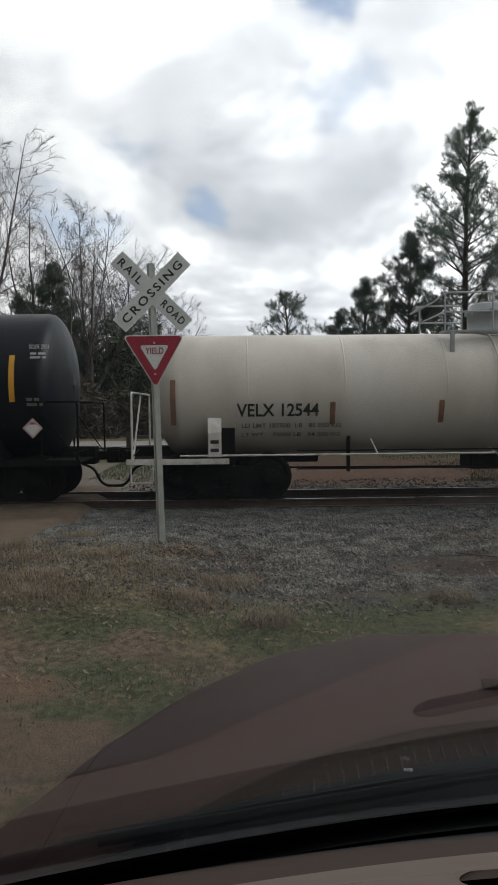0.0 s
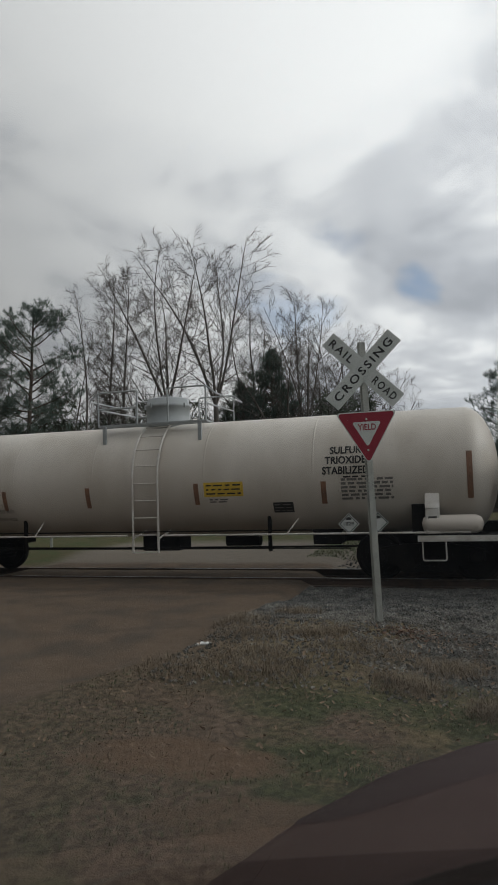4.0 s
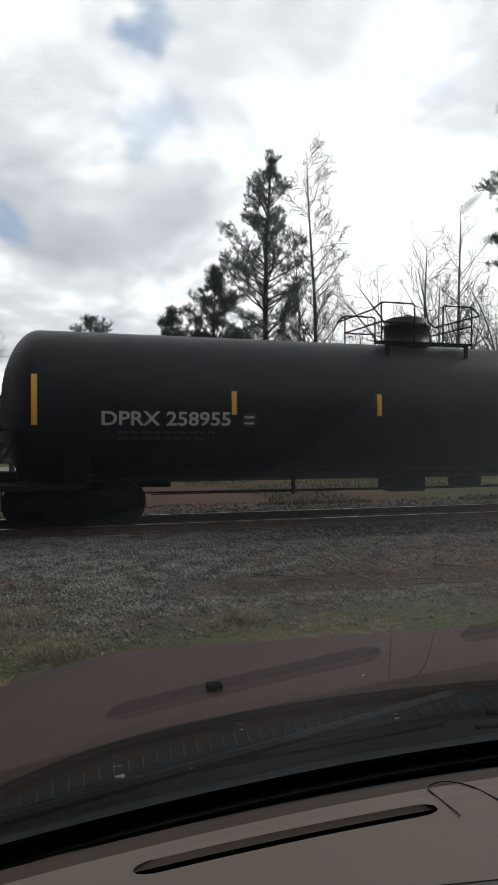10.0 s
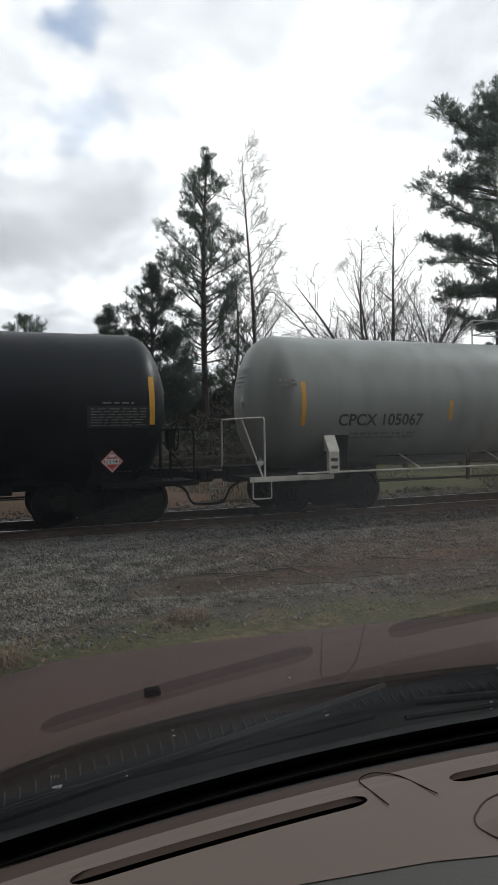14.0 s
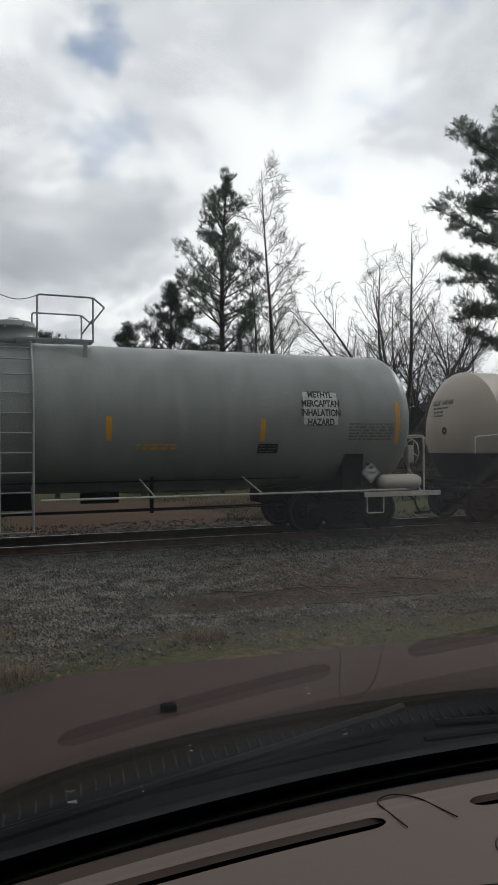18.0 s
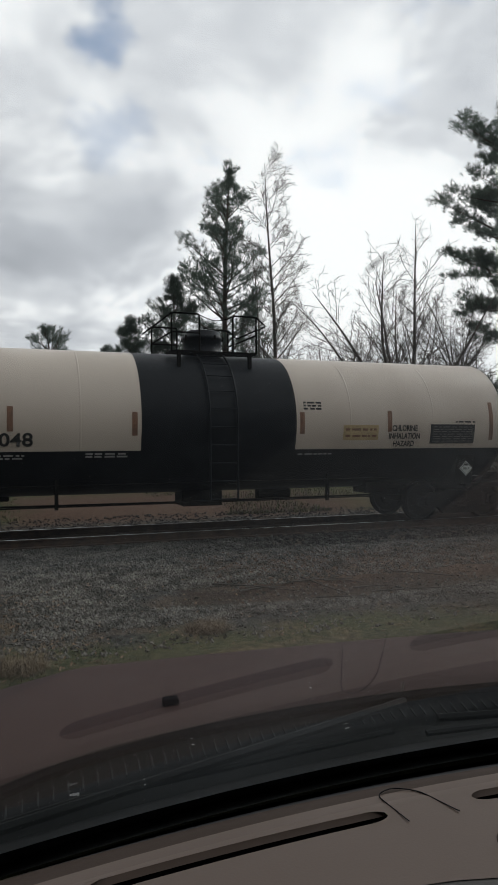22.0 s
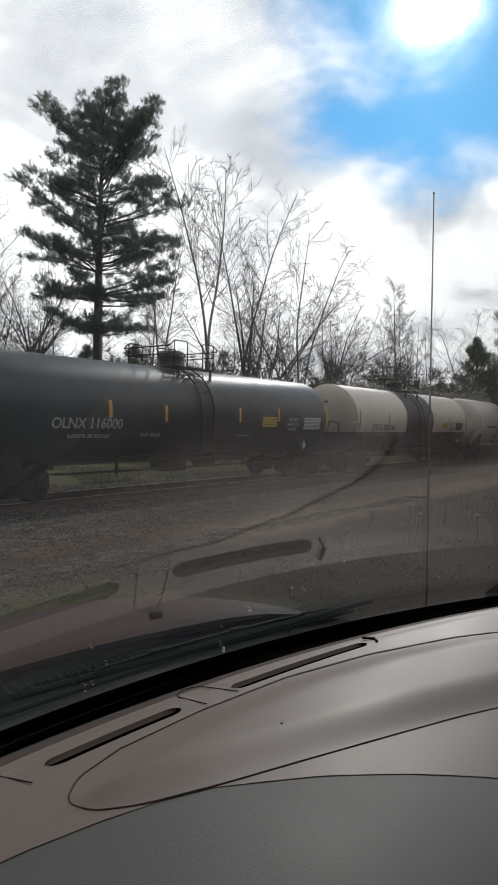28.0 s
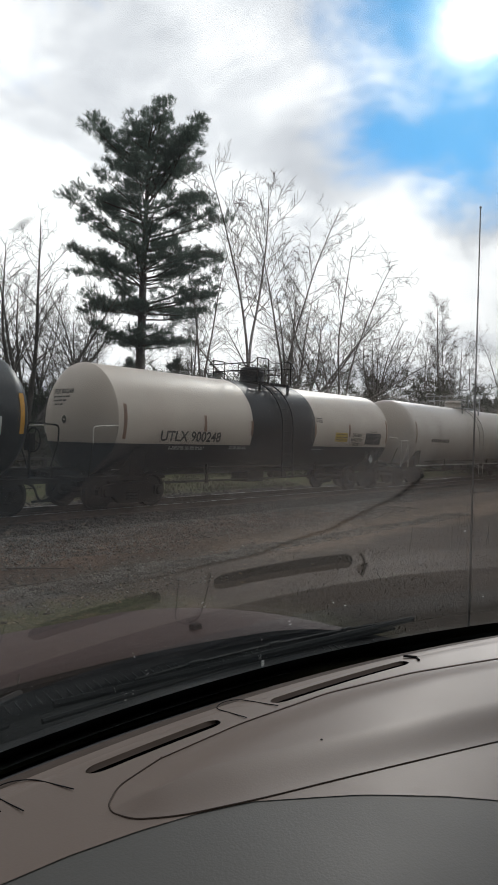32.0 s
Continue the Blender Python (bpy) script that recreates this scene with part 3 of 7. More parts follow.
def text_mesh(body, height, m, width=None, extrude=0.0, align="CENTER", gap=1.0):
    """Built-in lettering as a flat mesh, centred on the origin, in the plane x, y."""
    cu = bpy.data.curves.new("lettering", "FONT")
    cu.body, cu.align_x, cu.align_y = body, align, "CENTER"
    cu.size, cu.extrude, cu.resolution_u, cu.offset = 1.0, extrude, 3, 0.032 if "\n" in body else 0.020
    cu.space_character = gap
    ob = bpy.data.objects.new("lettering", cu)
    me = bpy.data.meshes.new_from_object(ob)
    bpy.data.objects.remove(ob)
    bpy.data.curves.remove(cu)
    co = np.empty(len(me.vertices) * 3)
    me.vertices.foreach_get("co", co)
    co = co.reshape(-1, 3)
    lo, hi = co.min(0), co.max(0)
    lines = body.count("\n") + 1
    sy = height * lines * 1.28 / (hi[1] - lo[1]) if lines > 1 else height / (hi[1] - lo[1])
    sx = sy if width is None else width / (hi[0] - lo[0])
    co[:, 0] = (co[:, 0] - (lo[0] + hi[0]) / 2) * sx
    co[:, 1] = (co[:, 1] - (lo[1] + hi[1]) / 2) * sy
    me.vertices.foreach_set("co", co.ravel())
    me.materials.clear()
    me.materials.append(m)
    me.update()
    return me


# ---------------------------------------------------------------- ground and track
TRACK_Y, GAUGE, RAIL_Z = 14.6, 0.755, 0.0


def smooth(a, b, v):
    t = min(1.0, max(0.0, (v - a) / (b - a)))
    return t * t * (3 - 2 * t)


def road_edge(y):
    return -3.05 - 0.45 * max(0.0, 7.2 - y)


def ground_z(x, y):
    n = noise.noise(Vector((x * 0.9, y * 0.9, 0.3))) * 0.035 + noise.noise(Vector((x * 3.1, y * 3.1, 4.3))) * 0.012
    z = 0.04 + n
    mound = smooth(-0.2, -1.2, x) * smooth(-4.6, -3.0, x) * smooth(4.5, 6.5, y) * smooth(10.2, 8.5, y)
    z += 0.10 * mound
    rut = smooth(1.2, 2.4, x) * smooth(6.9, 7.5, y) * smooth(8.3, 7.7, y)
    z -= 0.055 * rut
    z += 0.03 * smooth(2.0, 4.0, x) * smooth(8.0, 8.6, y) * smooth(9.6, 8.8, y)
    road = smooth(0.15, -0.25, x - road_edge(y)) * smooth(-11.3, -10.6, x)
    z = z * (1 - road) + (0.03 + n * 0.25) * road
    bed = smooth(10.2, 12.3, y) * smooth(19.5, 17.2, y)
    z = z * (1 - bed) + bed * (-0.19 * (1 - road) - 0.035 * road + n * 0.3)
    z += smooth(30, 70, y) * 0.7
    return z


def axis_steps(*runs):
    out = []
    for a, b, s in runs:
        k = max(1, round((b - a) / s))
        out += [a + (b - a) * i / k for i in range(k)]
    return out + [runs[-1][1]]


def build_ground():
    xs = axis_steps((-2000, -200, 300), (-200, -40, 20), (-40, -12, 1.5), (-12, 18, 0.16), (18, 50, 1.2), (50, 200, 15), (200, 2000, 300))
    ys = axis_steps((-1500, -100, 280), (-100, -5, 12), (-5, 3, 0.8), (3, 13, 0.16), (13, 32, 0.5), (32, 100, 5), (100, 3000, 290))
    vs = [(x, y, ground_z(x, y)) for y in ys for x in xs]
    w = len(xs)
    fs = [(j * w + i, j * w + i + 1, (j + 1) * w + i + 1, (j + 1) * w + i) for j in range(len(ys) - 1) for i in range(w - 1)]
    ob = new("ground", mesh_of("ground", vs, fs, M["ground"], smooth=True))
    tagged(ob, "verge of gravel, short grass and bare dirt beside the track", "ground", kind="structure")


build_ground()


def build_track():
    g = thing("railway_track", "single track of worn steel rails on dark timber ties", "railway track", kind="structure")
    prof = [(-0.07, -0.175), (0.07, -0.175), (0.07, -0.155), (0.012, -0.14), (0.012, -0.045), (0.036, -0.035), (0.036, -0.004), (-0.036, -0.004), (-0.036, -0.035), (-0.012, -0.045), (-0.012, -0.14), (-0.07, -0.155)]
    for s in (-1, 1):
        y = TRACK_Y + s * GAUGE
        vs = [(x, y + p, z) for x in (-400, 400) for p, z in prof]
        k = len(prof)
        fs = [(i, (i + 1) % k, k + (i + 1) % k, k + i) for i in range(k)] + [tuple(reversed(range(k))), tuple(range(k, 2 * k))]
        rail = part("rail", mesh_of("rail", vs, fs, M["rail_web"]), g, "steel rail with a rusted web")
        part("rail_head", Geo().box((-400, y - 0.034, -0.004), (400, y + 0.034, 0.0)).mesh("rail_head", M["rail"]), rail, "bright worn running surface")
    base = Geo().box((-0.11, -1.3, -0.34), (0.11, 1.3, -0.175), 0.012).mesh("tie", M["tie"])
    plate = Geo().box((-0.1, -0.17, -0.178), (0.1, 0.17, -0.165), 0.004).mesh("tie_plate", M["rail_web"])
    rnd = random.Random(5)
    for i in range(-40, 75):
        t = part("tie", base, g)
        t.matrix_basis = pose(i * 0.53 + rnd.uniform(-0.02, 0.02), TRACK_Y + rnd.uniform(-0.03, 0.03), 0, 0, 0, rnd.uniform(-1, 1))
        for s in (-1, 1):
            part("tie_plate", plate, t).matrix_basis = pose(0, s * GAUGE, 0)


build_track()


def stones(name, n, region, size, zoff, seed, label, m=None):
    """Broken stone lying on the ground: many small uneven lumps."""
    rnd = random.Random(seed)
    vs, fs = [], []
    tris = [(0, 2, 4), (2, 1, 4), (1, 3, 4), (3, 0, 4), (2, 0, 5), (1, 2, 5), (3, 1, 5), (0, 3, 5)]
    made = 0
    while made < n:
        p = region(rnd)
        if p is None:
            continue
        x, y = p
        s = rnd.uniform(*size)
        o = len(vs)
        c = Vector((x, y, ground_z(x, y) + zoff + s * 0.2))
        q = Euler((rnd.uniform(0, 6.3), rnd.uniform(0, 6.3), rnd.uniform(0, 6.3))).to_matrix()
        for d in ((1, 0, 0), (-1, 0, 0), (0, 1, 0), (0, -1, 0), (0, 0, 1), (0, 0, -1)):
            vs.append(c + q @ (Vector(d) * s * rnd.uniform(0.55, 1.1) * (0.75 if d[2] else 1)))
        fs += [tuple(i + o for i in t) for t in tris]
        made += 1
    ob = new(name, mesh_of(name, vs, fs, m or M["stone"]))
    tagged(ob, label, "gravel", kind="stuff")


def near_gravel(rnd):
    y = rnd.uniform(5.9, 13.3)
    x = -3.0 + (rnd.random() ** 1.4) * 21
    if x < 0.2 and y < 9 and rnd.random() < 0.9 - 0.25 * (x + 3) / 3:
        return None
    if y < 6.7 and rnd.random() < 0.6 + 0.3 * (x > 0.8) or 7.45 < y + 0.3 * noise.noise(Vector((x * 0.7, 3, 1))) < 8.2 and x > 1.5 and rnd.random() < 0.93:
        return None
    if rnd.random() < 0.6 * smooth(7.0, 10.0, x):
        return None
    if y > 11.2 and rnd.random() < 0.97 * smooth(2.0, 6.0, x):
        return None
    if 8.0 < y < 11.3 and x > 2.8 and rnd.random() < 0.35 or x > 7 and y < 6.6:
        return None
    return x, y


def verge_ballast(rnd):
    x, y = rnd.uniform(-3.0, 30), 9.4 + 4.3 * rnd.random() ** 0.6
    # trodden dirt shows through further along
    if rnd.random() < 0.6 * smooth(7.0, 10.0, x):
        return None
    # the dip before the rails turns darker further along
    if y > 11.2 and rnd.random() < 0.95 * smooth(2.0, 6.0, x):
        return None
    return x, y


stones("gravel_stones", 74000, near_gravel, (0.012, 0.036), 0.0, 11, "loose gray crushed stone scattered over the verge")
stones("ballast_stones", 24000, verge_ballast, (0.022, 0.047), 0.005, 12, "coarse gray ballast along the rails", M["ballast"])
stones("bed_stones", 16000, lambda r: (r.uniform(-3.0, 26), r.uniform(13.7, 18.2)) if r.random() < 0.55 else (r.uniform(3.0, 26), r.uniform(11.2, 13.7)), (0.025, 0.05), 0.0, 13, "ballast between and behind the rails, darkened for the shade under the train", M["bed"])


def blades(name, n, spot, height, width, m, seed, label, lean=0.5):
    rnd = random.Random(seed)
    vs, fs = [], []
    for _ in range(n):
        p = spot(rnd)
        if p is None:
            continue
        x, y = p
        z = ground_z(x, y) - 0.01
        h = rnd.uniform(*height)
        a = rnd.uniform(0, 6.28)
        d = Vector((math.cos(a), math.sin(a), 0))
        s = Vector((-d.y, d.x, 0)) * width * rnd.uniform(0.6, 1.3)
        b = Vector((x, y, z))
        k = rnd.uniform(0.05, lean)
        mid, tip = b + Vector((0, 0, h * 0.6)) + d * h * k * 0.35, b + Vector((0, 0, h * (1 - 0.35 * k))) + d * h * k
        o = len(vs)
        vs += [b - s, b + s, mid + s * 0.7, mid - s * 0.7, tip]
        fs += [(o, o + 1, o + 2, o + 3), (o + 3, o + 2, o + 4)]
    tagged(new(name, mesh_of(name, vs, fs, m)), label, "grass", kind="stuff")


TUFTS = [(-2.2, 6.95, 0.35), (-1.65, 8.1, 0.3), (-0.55, 6.3, 0.3), (-2.5, 7.9, 0.45), (-1.1, 7.2, 0.5), (-2.9, 8.8, 0.35), (-2.3, 9.6, 0.3), (-0.2, 7.0, 0.3), (1.9, 6.35, 0.18), (0.16, 5.75, 0.2), (-1.8, 6.3, 0.4), (-2.6, 6.4, 0.5)]


def tuft_spot(rnd):
    cx, cy, r = rnd.choice(TUFTS)
    a, q = rnd.uniform(0, 6.28), r * rnd.random() ** 0.7
    return cx + q * math.cos(a) * 1.2, cy + q * math.sin(a)


def straw_spot(rnd):
    x, y = rnd.uniform(-4.2, 0.9), rnd.uniform(4.2, 10)
    if x < road_edge(y) + 0.15 or (x > -0.3 and y > 6.8) or noise.noise(Vector((x, y, 2))) < -0.15:
        return None
    return x, y


def green_spot(rnd):
    x, y = rnd.uniform(-4, 7.5), rnd.uniform(3.2, 7.1)
    if x < road_edge(y) + 0.1 or noise.noise(Vector((x * 0.8, y * 1.5, 7))) < -0.02 or y > 6.35 + 0.6 * noise.noise(Vector((x, 0, 1))) or x > 4 and rnd.random() < (x - 4) / 2.0:
        return None
    return x, y


blades("dry_grass", 11000, tuft_spot, (0.03, 0.17), 0.0024, M["dry_grass"], 21, "tufts of dry straw-coloured grass on the verge", 2.2)
blades("straw_grass", 12000, straw_spot, (0.02, 0.065), 0.003, M["dry_grass"], 22, "short dry grass and straw beside the dirt road", 2.3)
def weed_spot(rnd):
    x, y = rnd.uniform(6.0, 19), rnd.uniform(2.6, 7.6)
    if noise.noise(Vector((x * 0.7, y * 0.7, 5))) < 0.02 - 0.25 * (y < 5.5):
        return None
    return x, y


def stalk_spot(rnd):
    cx, cy = rnd.choice(((10.6, 4.9), (11.2, 4.5), (12.2, 3.9), (13.5, 5.0), (15.0, 5.6), (12.8, 4.4), (9.6, 4.1), (16.5, 5.2)))
    return rnd.gauss(cx, 0.25), rnd.gauss(cy, 0.2)


blades("dry_weeds", 7000, weed_spot, (0.02, 0.07), 0.007, M["brush"], 24, "matted dry brown weeds on the bare dirt", 2.5)


def lineside_spot(rnd):
    x, y = rnd.uniform(4.8, 26), 17.8 + 7.0 * rnd.random() ** 2
    if noise.noise(Vector((x * 0.35, y * 0.35, 9))) < -0.15:
        return None
    return x, y


def verge_spot(rnd):
    x, y = rnd.uniform(-4.0, 0.6), rnd.uniform(18.0, 25.0)
    if x > 0.3 + rnd.gauss(0, 0.3) + 0.6 * noise.noise(Vector((y * 0.8, 3, 1))):
        return None
    return x, y


blades("lineside_weeds", 7000, lineside_spot, (0.06, 0.20), 0.012, M["brush"], 26, "matted dead weeds beyond the track", 1.6)
blades("lineside_grass", 7000, lineside_spot, (0.05, 0.18), 0.012, M["green_grass"], 27, "dull green grass beyond the track", 1.4)
blades("verge_grass", 9000, verge_spot, (0.04, 0.10), 0.012, M["green_grass"], 28, "short green grass on the verge beyond the track", 1.2)
blades("weed_stalks", 24, stalk_spot, (0.3, 0.85), 0.004, M["brush"], 25, "tall dead weed stalks standing in the dirt", 0.7)
blades("green_grass", 26000, green_spot, (0.015, 0.05), 0.004, M["green_grass"], 23, "short green grass in front of the vehicle", 1.8)


def build_leaves():
    rnd = random.Random(31)
    vs, fs = [], []
    for _ in range(1500):
        x, y = rnd.uniform(-3.4, 0.8), rnd.uniform(4.2, 8.6)
        if x < road_edge(y) + 0.1:
            continue
        c = Vector((x, y, ground_z(x, y) + rnd.uniform(0.01, 0.035)))
        q = Euler((rnd.uniform(-0.7, 0.7), rnd.uniform(-0.7, 0.7), rnd.uniform(0, 6.3))).to_matrix()
        s = rnd.uniform(0.012, 0.030)
        o = len(vs)
        vs += [c + q @ Vector(p) * s for p in ((-1, 0, 0.1), (-0.3, -0.4, 0), (0.5, -0.35, 0.05), (1.1, 0, 0.25), (0.5, 0.35, 0.05), (-0.3, 0.4, 0), (0, 0, -0.12))]
        fs += [(o + 6, o + i, o + (i + 1) % 6) for i in range(6)]
    tagged(new("dead_leaves", mesh_of("dead_leaves", vs, fs, M["leaf"])), "curled brown dead leaves lying in the grass", "leaves", kind="stuff")
    for nm, n, m, lab, spot, size in (
            ("rusty_leaves", 9000, M["rust_leaf"], "rust-brown leaf litter trodden into the stones", lambda: (rnd.uniform(2.6, 15), rnd.gauss(9.5, 0.85)), (0.012, 0.032)),
            ("rusty_leaves", 160, M["rust_leaf"], "small patch of rusty leaves by the sign post", lambda: (rnd.gauss(-0.66, 0.22), rnd.gauss(8.3, 0.14)), (0.02, 0.04)),
            ("oak_leaves", 900, M["leaf"], "pale dead leaves scattered over gravel and grass", lambda: (rnd.uniform(-3, 9), rnd.uniform(5.3, 9.0)), (0.012, 0.03))):
        vs, fs = [], []
        for _ in range(n):
            x, y = spot()
            if x < road_edge(y) + 0.1 or y > 12:
                continue
            c = Vector((x, y, ground_z(x, y) + rnd.uniform(0.012, 0.03)))
            q = Euler((rnd.uniform(-0.6, 0.6), rnd.uniform(-0.6, 0.6), rnd.uniform(0, 6.3))).to_matrix()
            z = rnd.uniform(*size)
            o = len(vs)
            vs += [c + q @ Vector(p) * z for p in ((-1, 0, 0.15), (0, -0.5, 0), (1, 0, 0.2), (0, 0.5, 0))]
            fs += [(o, o + 1, o + 2), (o, o + 2, o + 3)]
        tagged(new(nm, mesh_of(nm, vs, fs, m)), lab, "leaves", kind="stuff")
    litter = Geo()
    litter.box((-0.06, -0.04, 0.0), (0.07, 0.05, 0.02), 0.008)
    litter.add([(-0.08, 0.0, 0.01), (0.0, -0.07, 0.03), (0.1, 0.02, 0.015), (0.02, 0.06, 0.035)], [(0, 1, 2, 3)])
    ob = tagged(new("litter", litter.mesh("litter", M["paper"])), "crumpled white paper litter by the dirt road", "litter")
    ob.matrix_basis = pose(-2.87, 7.3, ground_z(-2.87, 7.3) - 0.004, 0, 0, 20)
    sticks = Geo()
    for k in range(9):
        a, l = rnd.uniform(-0.6, 0.1), rnd.uniform(0.4, 1.0)
        p = Vector(((2.55, 8.28, 0), (3.78, 8.27, 0))[k]) if k < 2 else Vector((rnd.uniform(2.4, 5.4), rnd.uniform(7.4, 8.3), 0))
        if k < 2:
            a, l = (-0.48, 1.05) if k == 0 else (-1.25, 0.85)
        e = p + Vector((math.cos(a), math.sin(a), 0)) * l
        mid = (p + e) / 2 + Vector((0, 0.05, 0))
        sticks.tube([(v.x, v.y, ground_z(v.x, v.y) + 0.03) for v in (p, mid, e)], 0.014, 6, 0.006)
    tagged(new("fallen_branches", sticks.mesh("fallen_branches", M["bark"])), "thin dead branches lying along the wheel rut", "branches", kind="stuff")


build_leaves()


# ---------------------------------------------------------------- crossing signs
def crossing_sign(name, at, turn, lean, ens=False, yield_sign=True):
    s = thing(name, "railroad crossbuck on a slim galvanized post" + (" above a red yield sign" if yield_sign else " with a small blue plate"), "road sign")
    post = Geo()
    post.box((-0.032, -0.02, -0.3), (0.032, -0.012, 3.62))
    post.box((-0.032, -0.02, -0.3), (-0.024, 0.025, 3.62))
    post.box((0.024, -0.02, -0.3), (0.032, 0.025, 3.62))
    post.box((-0.052, 0.018, -0.3), (-0.024, 0.026, 3.62))
    post.box((0.024, 0.018, -0.3), (0.052, 0.026, 3.62))
    part("post", post.mesh("post", M["galv"]), s)
    zc = 3.25
    for k, (ang, a, b) in enumerate(((-45, "RAIL", "ROAD"), (45, "CROSSING", ""))):
        yo = -0.03 - 0.012 * k
        blade = Geo().box((-0.61, -0.004, -0.1143), (0.61, 0.002, 0.1143), 0.0015).mesh("blade", M["sign_white"])
        ob = part("blade", blade, s, "white blade with black lettering")
        ob.matrix_basis = pose(0, yo, zc, 0, -ang, 0)
        for txt, x, w in (((a, -0.37, 0.37), (b, 0.37, 0.37)) if b else ((a, 0, 1.06),)):
            t = part("lettering", text_mesh(txt, 0.108, M["ink"], w, gap=1.3), ob)
            t.matrix_basis = pose(x, -0.0075, 0, 90, 0, 0)
    if yield_sign:
        zt = 2.70

        def tri(h, r, z0, m, nm, yo, th):
            pts = []
            for i, (px, pz) in enumerate(((-h / math.sqrt(3), 0), (h / math.sqrt(3), 0), (0, -h))):
                c = Vector((0, 0, -h / 3))
                p = Vector((px, 0, pz))
                inw = (c - p).normalized()
                q = p + inw * 2 * r
                base_a = math.degrees(math.atan2(-inw.z, -inw.x))
                for j in range(-60, 61, 20):
                    aa = math.radians(base_a + j)
                    pts.append((q.x + r * math.cos(aa), q.z + r * math.sin(aa)))
            n = len(pts)
            cx, cz = 0, -h / 3
            pts.sort(key=lambda p: math.atan2(p[1] - cz, p[0] - cx))
            vs = [(x, y, z0 + z) for y in (yo, yo + th) for x, z in pts]
            fs = [tuple(range(n)), tuple(reversed(range(n, 2 * n)))] + [(i, n + i, n + (i + 1) % n, (i + 1) % n) for i in range(n)]
            return part(nm, mesh_of(nm, vs, fs, m), s)

        tri(0.69, 0.035, zt, M["sign_white"], "yield_edge", -0.034, 0.003)["label"] = "thin white rim of the yield sign"
        tri(0.655, 0.032, zt - 0.012, M["sign_red"], "yield_plate", -0.037, 0.0025)["label"] = "red triangular yield plate"
        tri(0.33, 0.02, zt - 0.13, M["sign_white"], "yield_centre", -0.040, 0.0025)["label"] = "white centre of the yield sign"
        t = part("lettering", text_mesh("YIELD", 0.082, M["sign_red"], 0.235), s, "red YIELD lettering")
        t.matrix_basis = pose(0, -0.0425, zt - 0.20, 90, 0, 0)
    if ens:
        part("notice_plate", Geo().box((-0.15, -0.03, 1.55), (0.15, -0.024, 1.82), 0.002).mesh("notice_plate", M["blue"]), s, "small blue notice plate")
    for z in ((3.25, 2.6, 2.2) if yield_sign else (3.25,)):
        part("bolt", Geo().lathe([(-0.058, 0.010), (-0.052, 0.014), (-0.02, 0.014)], "y", 8, (0, 0, z)).mesh("bolt", M["galv"]), s)
    s.matrix_basis = pose(at[0], at[1], ground_z(*at), lean[0], lean[1], turn)
    return s


crossing_sign("crossing_sign", (-1.106, 9.0), 12, (0, -1.3))
crossing_sign("crossing_sign", (-13.2, 20.2), 12, (0, 0), ens=True, yield_sign=False)


# ---------------------------------------------------------------- rail fence beyond the track
def build_fence():
    f = thing("rail_fence", "low dark timber rail fence along the far field", "fence")
    rnd = random.Random(8)
    post = Geo().box((-0.09, -0.09, -0.3), (0.09, 0.09, 0.92), 0.012).mesh("post", M["fence_wood"])
    rail = Geo().box((-1.62, -0.03, -0.06), (1.62, 0.03, 0.06), 0.008).mesh("rail", M["fence_wood"])
    for i in range(-1, 14):
        x = -1.0 + i * 3.2
        y = 26.0 + 0.02 * x
        z = ground_z(x, y)
        part("post", post, f).matrix_basis = pose(x, y, z, rnd.uniform(-1, 1), rnd.uniform(-1, 1), rnd.uniform(-4, 4))
        if i < 13:
            for h in (0.34, 0.74):
                part("rail", rail, f).matrix_basis = pose(x + 1.6, y - 0.11, z + h, 0, rnd.uniform(-0.5, 0.5), 1.1)


build_fence()

bm_road = Geo().box((-60, 31.5, 0.02), (0.5, 36.5, 0.09)).mesh("gravel_lane", mat("pale_gravel_lane", (0.30, 0.28, 0.25), 0.95, var=0.2, scale=1.5))
tagged(new("gravel_lane", bm_road), "pale gravel lane beyond the far fence", "road", kind="structure")


